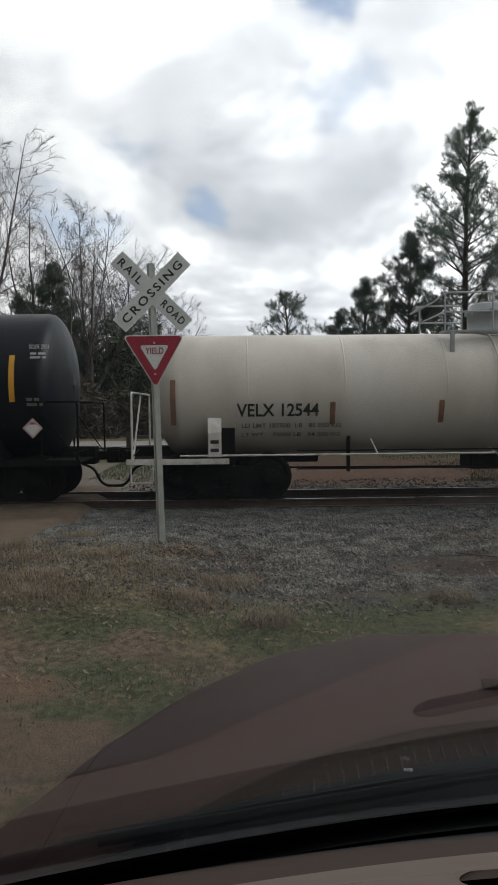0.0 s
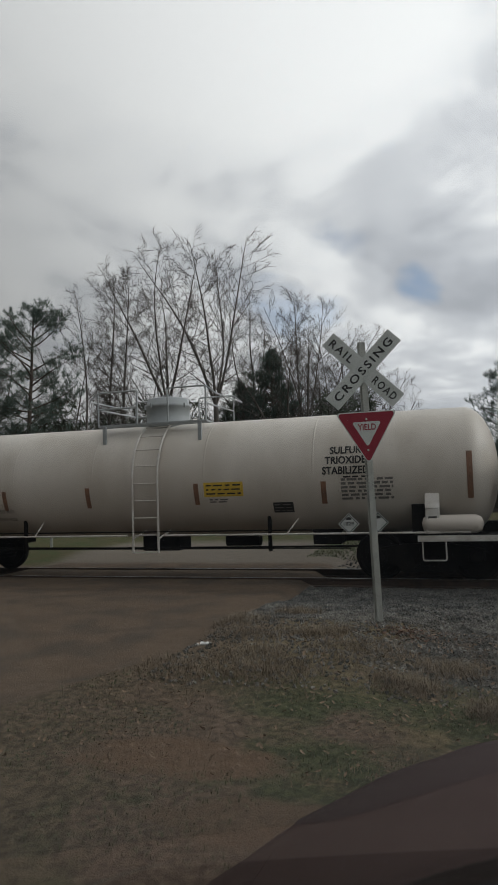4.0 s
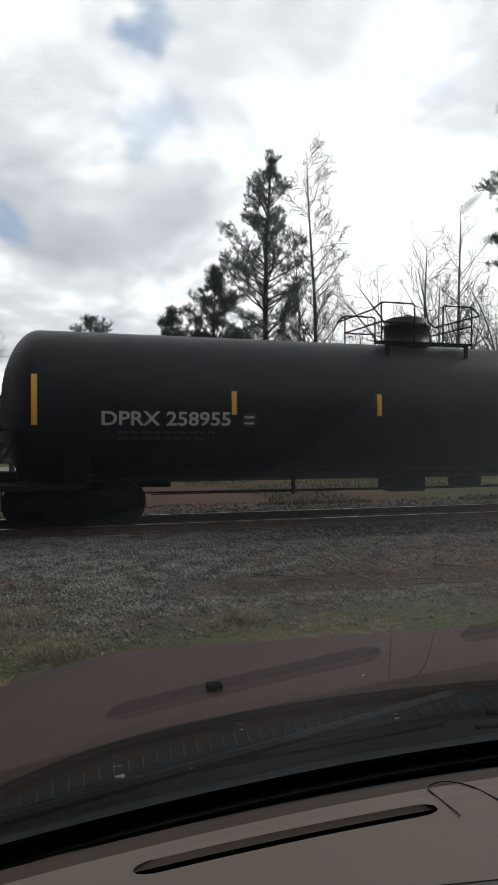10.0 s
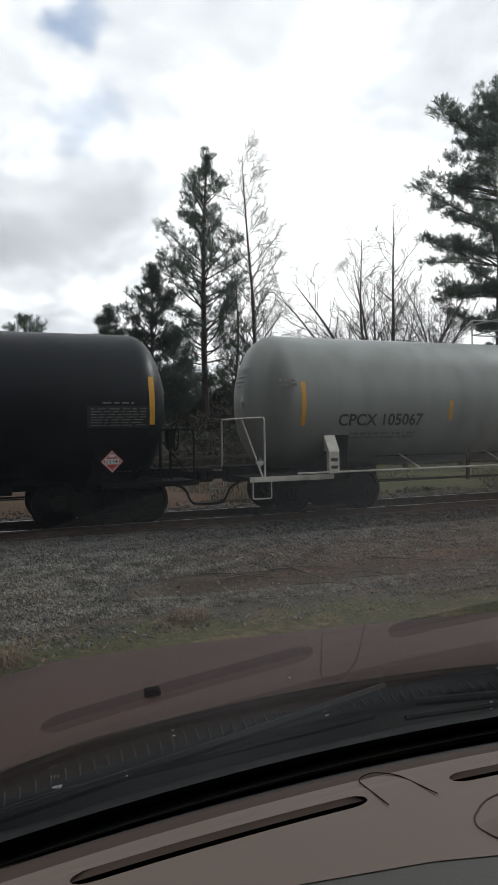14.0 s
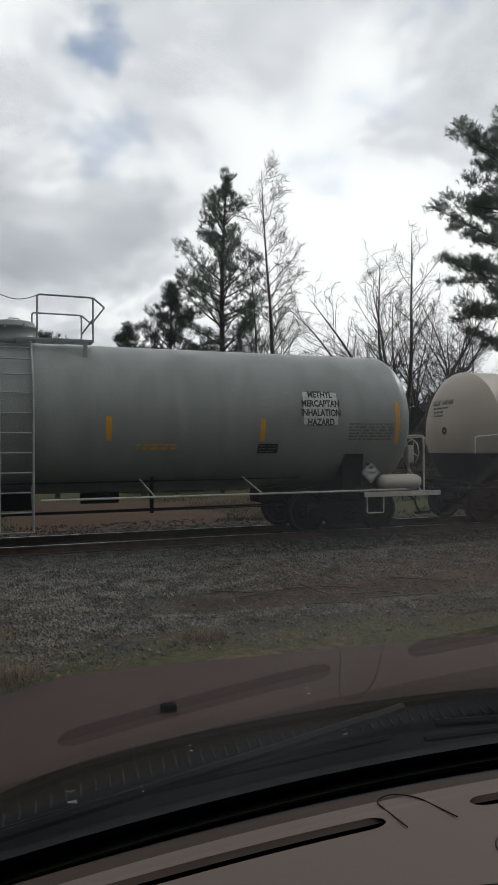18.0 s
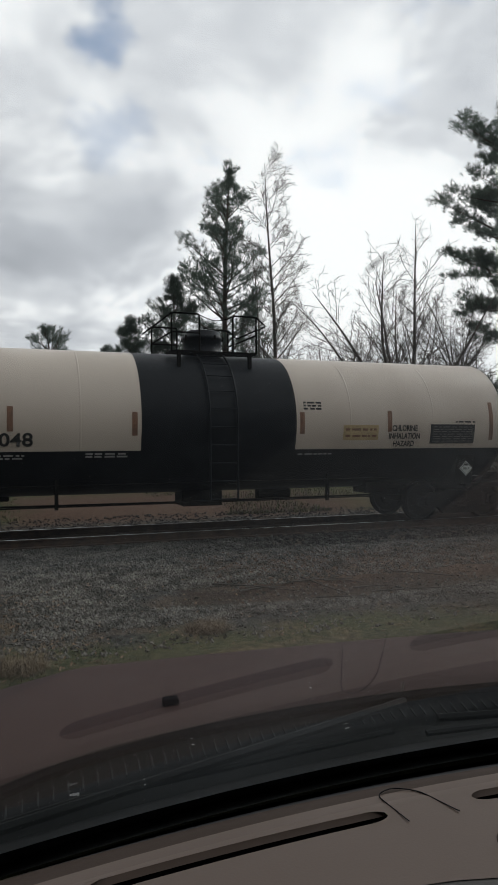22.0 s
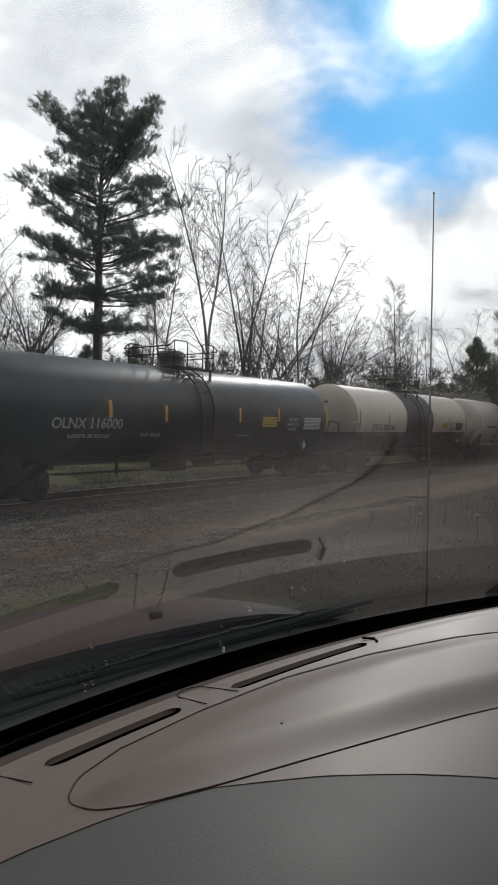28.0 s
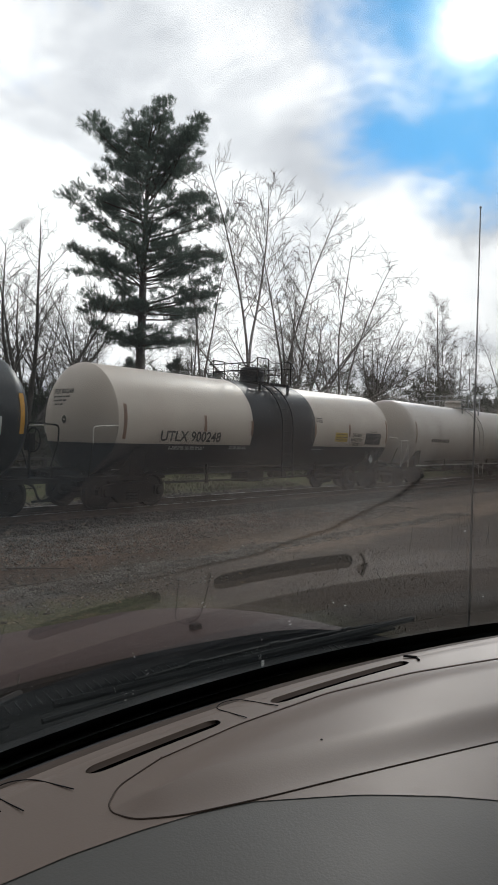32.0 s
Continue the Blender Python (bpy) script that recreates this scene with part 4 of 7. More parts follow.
# ---------------------------------------------------------------- tank cars
class Shell:
    """The near side of a horizontal tank of radius r round the height zc; x along the tank."""

    def __init__(self, r, zc):
        self.r, self.zc = r, zc

    def at(self, x, z, off=0.004, dv=0.0):
        a = math.asin(max(-1, min(1, (z - self.zc) / self.r))) + dv / self.r
        return Vector((x, -(self.r + off) * math.cos(a), self.zc + (self.r + off) * math.sin(a)))

    def patch(self, x, z, w, h, m, name, off=0.004):
        """A thin sheet w by h laid on the shell, its middle at x, z."""
        k = max(2, int(h / 0.06) + 1)
        g = Geo()
        rows = [(self.at(x - w / 2, z, o, h * (i / k - 0.5)), self.at(x + w / 2, z, o, h * (i / k - 0.5))) for o in (off, off - 0.003) for i in range(k + 1)]
        vs = [p for r in rows for p in r]
        n = k + 1
        fs = [(2 * i, 2 * i + 1, 2 * i + 3, 2 * i + 2) for i in range(k)]
        fs += [(2 * n + 2 * i, 2 * n + 2 * i + 2, 2 * n + 2 * i + 3, 2 * n + 2 * i + 1) for i in range(k)]
        for i in range(k):
            fs += [(2 * i, 2 * i + 2, 2 * n + 2 * i + 2, 2 * n + 2 * i), (2 * i + 1, 2 * n + 2 * i + 1, 2 * n + 2 * i + 3, 2 * i + 3)]
        fs += [(0, 2 * n, 2 * n + 1, 1), (2 * k, 2 * k + 1, 2 * n + 2 * k + 1, 2 * n + 2 * k)]
        return g.add(vs, fs).mesh(name, m)

    def letters(self, body, x, z, h, m, width=None, off=0.010):
        me = text_mesh(body, h, m, width)
        for v in me.vertices:
            v.co = self.at(x + v.co.x, z, off, v.co.y)
        me.update()
        return me

    def bars(self, x, z, w, h, rows, m, name, off=0.006, seed=1, fill=0.6):
        """Small unreadable writing: rows of short bars."""
        rnd = random.Random(seed)
        g = Geo()
        for i in range(rows):
            dv = h * (0.5 - (i + 0.5) / rows)
            b = h / rows * fill
            xx = x - w / 2
            while xx < x + w / 2 - 0.03:
                l = min(rnd.uniform(0.05, 0.22), x + w / 2 - xx)
                p = [self.at(xx, z, off, dv - b / 2), self.at(xx + l, z, off, dv - b / 2), self.at(xx + l, z, off, dv + b / 2), self.at(xx, z, off, dv + b / 2)]
                g.add(p, [(0, 1, 2, 3)])
                xx += l + rnd.uniform(0.025, 0.06)
        return g.mesh(name, m)


def shell_mesh(L, r, zc, head, split=None, band=None, mats=(), full=90):
    """A tank with domed heads; with split and band the lower part and the middle belt take the second paint."""
    hd = head
    prof = []
    for i in range(12):
        e = radians(full)
        a = e * i / 11
        prof.append((-L + hd * (1 - math.cos(a)) / (1 - math.cos(e)), max(0.03, r * math.sin(a) / math.sin(e))))
    inner = [-L + hd + (2 * (L - hd)) * i / 8 for i in range(1, 8)]
    if band:
        inner = sorted([v for v in inner if min(abs(v - band[0]), abs(v - band[1])) > 0.4] + list(band))
    prof += [(v, r) for v in inner]
    prof += [(-h, q) for h, q in reversed(prof[:12])]
    angs = [2 * math.pi * j / 48 for j in range(48)]
    n = len(angs)
    vs = [(h, q * math.cos(a), zc + q * math.sin(a)) for h, q in prof for a in angs]
    fs = [(i * n + j, i * n + (j + 1) % n, (i + 1) * n + (j + 1) % n, (i + 1) * n + j) for i in range(len(prof) - 1) for j in range(n)]
    fs += [tuple(range(n)), tuple(reversed(range((len(prof) - 1) * n, len(prof) * n)))]
    me = mesh_of("tank_shell", vs, fs, list(mats), smooth=True)
    bm = bmesh.new()
    bm.from_mesh(me)
    if split is not None:
        bmesh.ops.bisect_plane(bm, geom=bm.verts[:] + bm.edges[:] + bm.faces[:], plane_co=(0, 0, split), plane_no=(0, 0, 1))
    for f in bm.faces:
        c = f.calc_center_median()
        f.material_index = 1 if (split is not None and c.z < split) or (band is not None and band[0] < c.x < band[1]) else 0
        f.smooth = True
    if full < 90:
        for e in bm.edges:
            if all(abs(abs(v.co.x) - (L - hd)) < 1e-4 for v in e.verts):
                e.smooth = False
    bm.to_mesh(me)
    bm.free()
    return me


def wheelset_mesh():
    g = Geo()
    for s in (-1, 1):
        o = (0, s * 0.755, 0)
        pr = [(-0.07, 0.10), (-0.07, 0.16), (-0.025, 0.20), (-0.02, 0.36), (-0.07, 0.40), (-0.07, 0.452), (0.045, 0.458), (0.055, 0.485), (0.07, 0.485), (0.07, 0.40), (0.02, 0.36), (0.025, 0.20), (0.07, 0.16), (0.07, 0.10)]
        g.lathe([(h * -s, q) for h, q in pr] if s > 0 else pr, "y", 28, o)
    g.lathe([(-1.02, 0.06), (-1.0, 0.075), (-0.8, 0.08), (0.8, 0.08), (1.0, 0.075), (1.02, 0.06)], "y", 12)
    for s in (-1, 1):
        for k in range(3):
            a = 2 * math.pi * k / 3
            g.box((math.cos(a) * 0.045 - 0.012, s * 1.03 - 0.015, math.sin(a) * 0.045 - 0.012), (math.cos(a) * 0.045 + 0.012, s * 1.03 + 0.015, math.sin(a) * 0.045 + 0.012))
    return g.mesh("wheelset", M["wheel"])


def side_frame_mesh():
    """Cast bogie side frame, arched over the axle boxes, with a spring window."""
    out = [(-1.12, 0.52), (-1.12, 0.36), (-1.0, 0.33), (-0.62, 0.33), (-0.45, 0.16), (0.45, 0.16), (0.62, 0.33), (1.0, 0.33), (1.12, 0.36), (1.12, 0.52), (0.95, 0.62), (0.4, 0.70), (-0.4, 0.70), (-0.95, 0.62)]
    g = Geo()
    n = len(out)
    vs = [(x, y, z) for y in (-0.07, 0.07) for x, z in out]
    g.add(vs, [tuple(range(n)), tuple(reversed(range(n, 2 * n)))] + [(i, n + i, n + (i + 1) % n, (i + 1) % n) for i in range(n)])
    for s in (-1, 1):
        g.box((s * 0.90 - 0.16, -0.12, 0.36), (s * 0.90 + 0.16, 0.12, 0.60), 0.03)
        g.lathe([(-0.17, 0.05), (-0.165, 0.10), (-0.10, 0.12), (0.05, 0.12)], "y", 14, (s * 0.90, 0, 0.457))
    return g.mesh("side_frame", M["sooty"])


def spring_mesh():
    g = Geo()
    for x in (-0.16, 0.0, 0.16):
        pts = [(x + 0.06 * math.cos(a * 0.9), -0.09 + 0.06 * math.sin(a * 0.9), 0.22 + 0.26 * a / 22) for a in range(23)]
        g.tube(pts, 0.016, 5)
    return g.mesh("springs", M["sooty"])


WHEELSET, SIDE_FRAME, SPRING = wheelset_mesh(), side_frame_mesh(), spring_mesh()
BOLSTER = Geo().box((-0.2, -1.0, 0.42), (0.2, 1.0, 0.64), 0.03).mesh("bolster", M["sooty"])
SHOE = Geo().box((-0.05, -0.06, -0.16), (0.05, 0.06, 0.16), 0.02).mesh("brake_shoe", M["sooty"])
WHEELS, CARS = [], []


def bogie(car, x):
    b = part("bogie", BOLSTER, car, "grimy black four-wheel bogie")
    b.matrix_basis = pose(x, 0, 0)
    for s in (-1, 1):
        part("side_frame", SIDE_FRAME, b).matrix_basis = pose(0, s * 0.99, 0)
        part("springs", SPRING, b).matrix_basis = pose(0, s * 0.99, 0, 0, 0, 0 if s < 0 else 180)
        for q in (-1, 1):
            part("brake_shoe", SHOE, b).matrix_basis = pose(q * 0.36, s * 0.755, 0.46)
    for q in (-1, 1):
        w = part("wheelset", WHEELSET, b, "steel wheels on their axle")
        w.matrix_basis = pose(q * 0.90, 0, 0.458)
        WHEELS.append((w, q * 0.90))


def coupler(car, x, s):
    g = Geo()
    g.box((min(x, x + s * 0.75), -0.09, 0.78), (max(x, x + s * 0.75), 0.09, 0.96), 0.02)
    g.box((min(x + s * 0.68, x + s * 0.95), -0.16, 0.72), (max(x + s * 0.68, x + s * 0.95), 0.14, 1.02), 0.04)
    g.box((min(x + s * 0.7, x + s * 0.85), -0.26, 0.76), (max(x + s * 0.7, x + s * 0.85), -0.12, 0.98), 0.03)
    c = part("coupler", g.mesh("coupler", M["sooty"]), car)
    hose = Geo().tube(bend([(x + s * 0.1, -0.33, 0.72), (x + s * 0.35, -0.34, 0.62), (x + s * 0.5, -0.30, 0.26), (x + s * 0.92, -0.2, 0.24)], 0.2), 0.028, 8)
    part("air_hose", hose.mesh("air_hose", M["rubber"]), c)
    lever = Geo().tube(bend([(x + s * 0.75, -0.2, 1.04), (x + s * 0.2, -0.5, 1.02), (x + s * 0.15, -1.3, 1.0), (x + s * 0.3, -1.36, 0.82)], 0.08), 0.014, 6)
    part("uncoupling_lever", lever.mesh("uncoupling_lever", M["sooty"]), c)


def end_rail(car, x, s, top, m, low=0.95, deep=0.55, sh=None):
    """Tubular end handrail and the small platform below it."""
    for q in (-1, 1):
        pts = [(x, q * 1.32, low), (x, q * 1.32, top), (x + s * deep, q * 1.32, top), (x + s * deep, q * 1.32, low)]
        part("end_rail", Geo().tube(bend(pts, 0.09), 0.021, 8).mesh("end_rail", m), car)
        part("end_brace", Geo().tube([(x + s * 0.06, q * 1.32, top - 0.25), (x + s * (deep - 0.02), q * 1.32, low + 0.02)], 0.014, 6).mesh("end_brace", m), car)
    part("cross_rail", Geo().tube([(x + s * deep, -1.32, top), (x + s * deep, 1.32, top)], 0.018, 6).mesh("cross_rail", m), car)


def cross_end_rail(car, x, top, m, low=0.86):
    """Tubular railing across the end of the car, with one slanting brace."""
    pts = [(x, -1.34, low), (x, -1.34, top), (x, 1.34, top), (x, 1.34, low)]
    part("end_rail", Geo().tube(bend(pts, 0.10), 0.022, 8).mesh("end_rail", m), car)
    part("end_brace", Geo().tube([(x, -0.05, top - 0.03), (x, -1.22, low)], 0.020, 6).mesh("end_brace", m), car)


def grab_rail(car, x0, x1, top, m, r, zc):
    """Level end rail that starts at the tank's side and turns down at the end of the car."""
    for q in (-1, 1):
        y = q * (r + 0.04)
        pts = [(x0, q * (r - 0.01), top - 0.22), (x0, y, top), (x1, y, top - 0.05), (x1, y, top - 0.45)]
        part("grab_rail", Geo().tube(bend(pts, 0.08), 0.02, 8).mesh("grab_rail", m), car)
        part("rail_stay", Geo().tube([(x1, y, top - 0.44), (x1 - (x1 - x0) * 0.15, q * 1.25, 0.88)], 0.016, 6).mesh("rail_stay", M["sooty"]), car)


def platform_end(car, x0, x1, m, z=0.86):
    a, b = min(x0, x1), max(x0, x1)
    plat = part("end_platform", Geo().box((a, -1.42, z - 0.04), (b, 1.42, z), 0.006).mesh("end_platform", M["sooty"]), car)
    for q in (-1, 1):
        part("sill_angle", Geo().box((a, q * 1.43 - 0.012, z - 0.09), (b, q * 1.43 + 0.012, z + 0.02), 0.004).mesh("sill_angle", m), plat)
    for q in (-1, 1):
        st = Geo().tube(bend([(a + 0.08, q * 1.4, z - 0.05), (a + 0.08, q * 1.4, 0.42), (a + 0.5, q * 1.4, 0.42), (a + 0.5, q * 1.4, z - 0.05)], 0.04), 0.014, 6)
        part("stirrup_step", st.mesh("stirrup_step", m), plat)


def dome(car, sh, r, h, m, rail_m, half=1.28, rh=0.78, w=0.95, hoop=True):
    """Manway bonnet with its lid, the top platform and the safety railing."""
    zt = sh.zc + sh.r
    g = Geo().lathe([(-0.12, r * 1.02), (0.0, r * 1.04), (0.04, r * 1.04), (0.05, r), (h * 0.62, r), (h * 0.64, r * 1.05), (h * 0.74, r * 1.05), (h * 0.76, r * 0.98), (h * 0.95, r * 0.93), (h, r * 0.80), (h + 0.01, 0.02)], "z", 32, (0, 0, zt))
    d = part("bonnet", g.mesh("bonnet", m, True), car, "round bonnet over the valves")
    lid = Geo().tube(bend([(-0.1, -r * 0.2, zt + h - 0.02), (-0.1, -r * 0.2, zt + h + 0.07), (0.1, -r * 0.2, zt + h + 0.07), (0.1, -r * 0.2, zt + h - 0.02)], 0.03), 0.012, 6)
    part("lid_bail", lid.mesh("lid_bail", rail_m), d)
    for k in range(8):
        a = 2 * math.pi * (k + 0.5) / 8
        p = Vector((math.cos(a) * r * 1.06, math.sin(a) * r * 1.06, zt + h * 0.69))
        part("eye_bolt", Geo().box(p - Vector((0.018, 0.018, 0.05)), p + Vector((0.018, 0.018, 0.05)), 0.006).mesh("eye_bolt", rail_m), d)
    pl = Geo()
    zp = zt - 0.03
    for y0, y1 in ((-w, -r - 0.08), (r + 0.08, w)):
        for k in range(6):
            yy = y0 + (y1 - y0) * k / 5
            pl.box((-half, yy - 0.012, zp - 0.02), (half, yy + 0.012, zp + 0.02))
        for k in range(9):
            xx = -half + 2 * half * k / 8
            pl.box((xx - 0.01, y0, zp - 0.025), (xx + 0.01, y1, zp + 0.01))
    p = part("top_platform", pl.mesh("top_platform", rail_m), car, "open steel grating beside the bonnet")
    for q in (-1, 1):
        for xx in (-half + 0.15, half - 0.15):
            dz = sh.r - math.sqrt(sh.r ** 2 - w * w)
            part("platform_bracket", Geo().box((xx - 0.04, q * w - 0.03, zt - dz - 0.02), (xx + 0.04, q * w + 0.03, zp), 0.006).mesh("platform_bracket", rail_m), p)
    top = zp + rh
    rl = []
    for q in (-1, 1):
        rl.append([(-half, q * w, zp), (-half, q * w, top), (-0.33, q * w, top), (-0.33, q * w, zp)])
        rl.append([(half, q * w, zp), (half, q * w, top), (0.40, q * w, top), (0.40, q * w, zp)])
    for s in (-1, 1):
        rl.append([(s * half, -w, top), (s * (half + 0.22), -w, top - 0.18), (s * (half + 0.22), w, top - 0.18), (s * half, w, top)])
        rl.append([(s * half, -w, zp + rh * 0.5), (s * half, w, zp + rh * 0.5)])
    for q in (-1, 1):
        rl.append([(-half, q * w, zp + rh * 0.5), (-0.33, q * w, zp + rh * 0.5)])
    for pts in rl:
        part("railing", Geo().tube(bend(pts, 0.06), 0.019, 8).mesh("railing", rail_m), p)
    chain = [(-0.33 + 0.73 * i / 8, -w, top - 0.02 - 0.10 * math.sin(math.pi * i / 8)) for i in range(9)]
    part("safety_chain", Geo().tube(chain, 0.009, 5).mesh("safety_chain", rail_m), p)


def ladder(car, sh, m, x=0.0, w=0.55, bottom=0.42, step=0.36, rungs_m=None):
    lad = part("ladder", Geo().tube([(x - w / 2, -sh.r - 0.06, sh.zc - 0.1), (x - w / 2, -sh.r - 0.06, sh.zc + 0.1)], 0.02, 6).mesh("ladder", m), car, "steel access ladder to the top platform")
    for s in (-1, 1):
        pts = [sh.at(x + s * w / 2, sh.zc, 0.07, (math.pi / 2 * 0.93) * sh.r * (1 - i / 12)) for i in range(13)]
        pts += [Vector((x + s * w / 2, -sh.r - 0.07, sh.zc - 0.3)), Vector((x + s * w / 2, -sh.r - 0.07, bottom))]
        part("stile", Geo().tube(pts, 0.024, 6).mesh("stile", m), lad)
        part("brace", Geo().tube([(x + s * w / 2, -sh.r - 0.07, bottom + 0.28), (x + s * w / 2, -sh.r * 0.55, sh.zc - sh.r * 0.86)], 0.02, 6).mesh("brace", m), lad)
    rung = Geo().tube([(-w / 2, 0, 0), (w / 2, 0, 0)], 0.014, 6).mesh("rung", m)
    length = sh.r * math.pi / 2 * 0.93
    z = bottom
    while z < sh.zc:
        part("rung", rung, lad).matrix_basis = pose(x, -sh.r - 0.07, z)
        z += step
    d = z - sh.zc
    while d < length:
        q = sh.at(x, sh.zc, 0.07, d)
        part("rung", rung, lad).matrix_basis = pose(x, q.y, q.z)
        d += step


def running_rail(car, sh, x0, x1, z, m, stays, gap=None):
    y = -sh.r - 0.07
    spans = [(x0, x1)] if gap is None else [(x0, gap[0]), (gap[1], x1)]
    for a, b in spans:
        for q in (-1, 1):
            part("running_rail", Geo().tube([(a, q * -y, z), (b, q * -y, z)], 0.02, 8).mesh("running_rail", m), car)
    for x, dx in stays:
        p = sh.at(x, max(z + 0.28, sh.zc - sh.r * 0.8), 0.0)
        part("rail_stay", Geo().tube([(x + dx, y, z), (x, p.y, p.z)], 0.016, 6).mesh("rail_stay", m), car)


def head_marks(car, num, L, r, zc, head, full, m):
    """Car number and a few lines of small print on the head of the tank."""
    e = radians(full)

    def on_head(y, z, off):
        q = min(r * 0.99, math.hypot(y, z))
        a = math.asin(q * math.sin(e) / r)
        return Vector((-L + head * (1 - math.cos(a)) / (1 - math.cos(e)) - off, y, zc + z))

    me = text_mesh(num, 0.13, m, 0.95)
    for v in me.vertices:
        v.co = on_head(0.22 - v.co.x, 0.72 + v.co.y, 0.012)
    me.update()
    t = part("head_lettering", me, car, "small lettering on the tank's head")
    rnd = random.Random(len(num) * 7 + int(L * 100))
    g = Geo()
    for i in range(3):
        y, z = 0.60 - 0.06 * i, 0.56 - 0.10 * i
        while y > -0.08 + 0.12 * i:
            l = rnd.uniform(0.06, 0.16)
            g.add([on_head(y, z, 0.012), on_head(y - l, z, 0.012), on_head(y - l, z + 0.04, 0.012), on_head(y, z + 0.04, 0.012)], [(0, 1, 2, 3)])
            y -= l + 0.04
    part("small_print", g.mesh("small_print", m), t)


def placard(car, sh, x, z, size, num, field, ink, numbox=True):
    """Diamond placard; low on the belly it hangs upright in a holder."""
    s = size / 2
    k = 4
    upright = z < sh.zc - 0.35 * sh.r
    y0 = sh.at(x, min(z + s, sh.zc)).y - 0.09

    def spot(dx, dv, off):
        return Vector((x + dx, y0 - off, z + dv)) if upright else sh.at(x + dx, z, off, dv)

    g = Geo()
    for off in (0.004, 0.008):
        vs = []
        for i in range(-k, k + 1):
            w = s * (1 - abs(i) / k)
            vs += [spot(-w, s * i / k, off), spot(w, s * i / k, off)]
        g.add(vs, [(2 * i, 2 * i + 1, 2 * i + 3, 2 * i + 2) for i in range(2 * k)])
    pl = part("placard", g.mesh("placard", field), car, "diamond hazard placard")
    if upright:
        part("holder", Geo().box((x - 0.02, y0 - 0.002, z), (x + 0.02, y0 + 0.12, z + s * 0.9), 0.003).mesh("holder", M["sooty"]), pl)
    rim = Geo()
    cs = [(-s, 0), (0, -s), (s, 0), (0, s)]
    for (a, b), (c, d) in zip(cs, cs[1:] + cs[:1]):
        f, e = 0.9, 0.8
        rim.add([spot(a * f, b * f, 0.011), spot(c * f, d * f, 0.011), spot(c * e, d * e, 0.011), spot(a * e, b * e, 0.011)], [(0, 1, 2, 3)])
    part("border", rim.mesh("border", ink), pl)
    if num:
        fw, fh = size * 0.30, size * 0.12
        part("number_field", Geo().add([spot(-fw, -fh, 0.013), spot(fw, -fh, 0.013), spot(fw, fh, 0.013), spot(-fw, fh, 0.013)], [(0, 1, 2, 3)]).mesh("number_field", M["sign_white"]), pl)
        me = text_mesh(num, size * 0.17, M["ink"], size * 0.48)
        for v in me.vertices:
            v.co = spot(v.co.x, v.co.y, 0.016)
        me.update()
        part("number", me, pl)
    mark = Geo().add([spot(dx, s * dv, 0.012) for dx, dv in ((-0.05, 0.36), (0.05, 0.36), (0.055, 0.52), (0, 0.66), (-0.055, 0.52))], [(0, 1, 2, 3, 4)])
    part("symbol", mark.mesh("symbol", ink), pl)


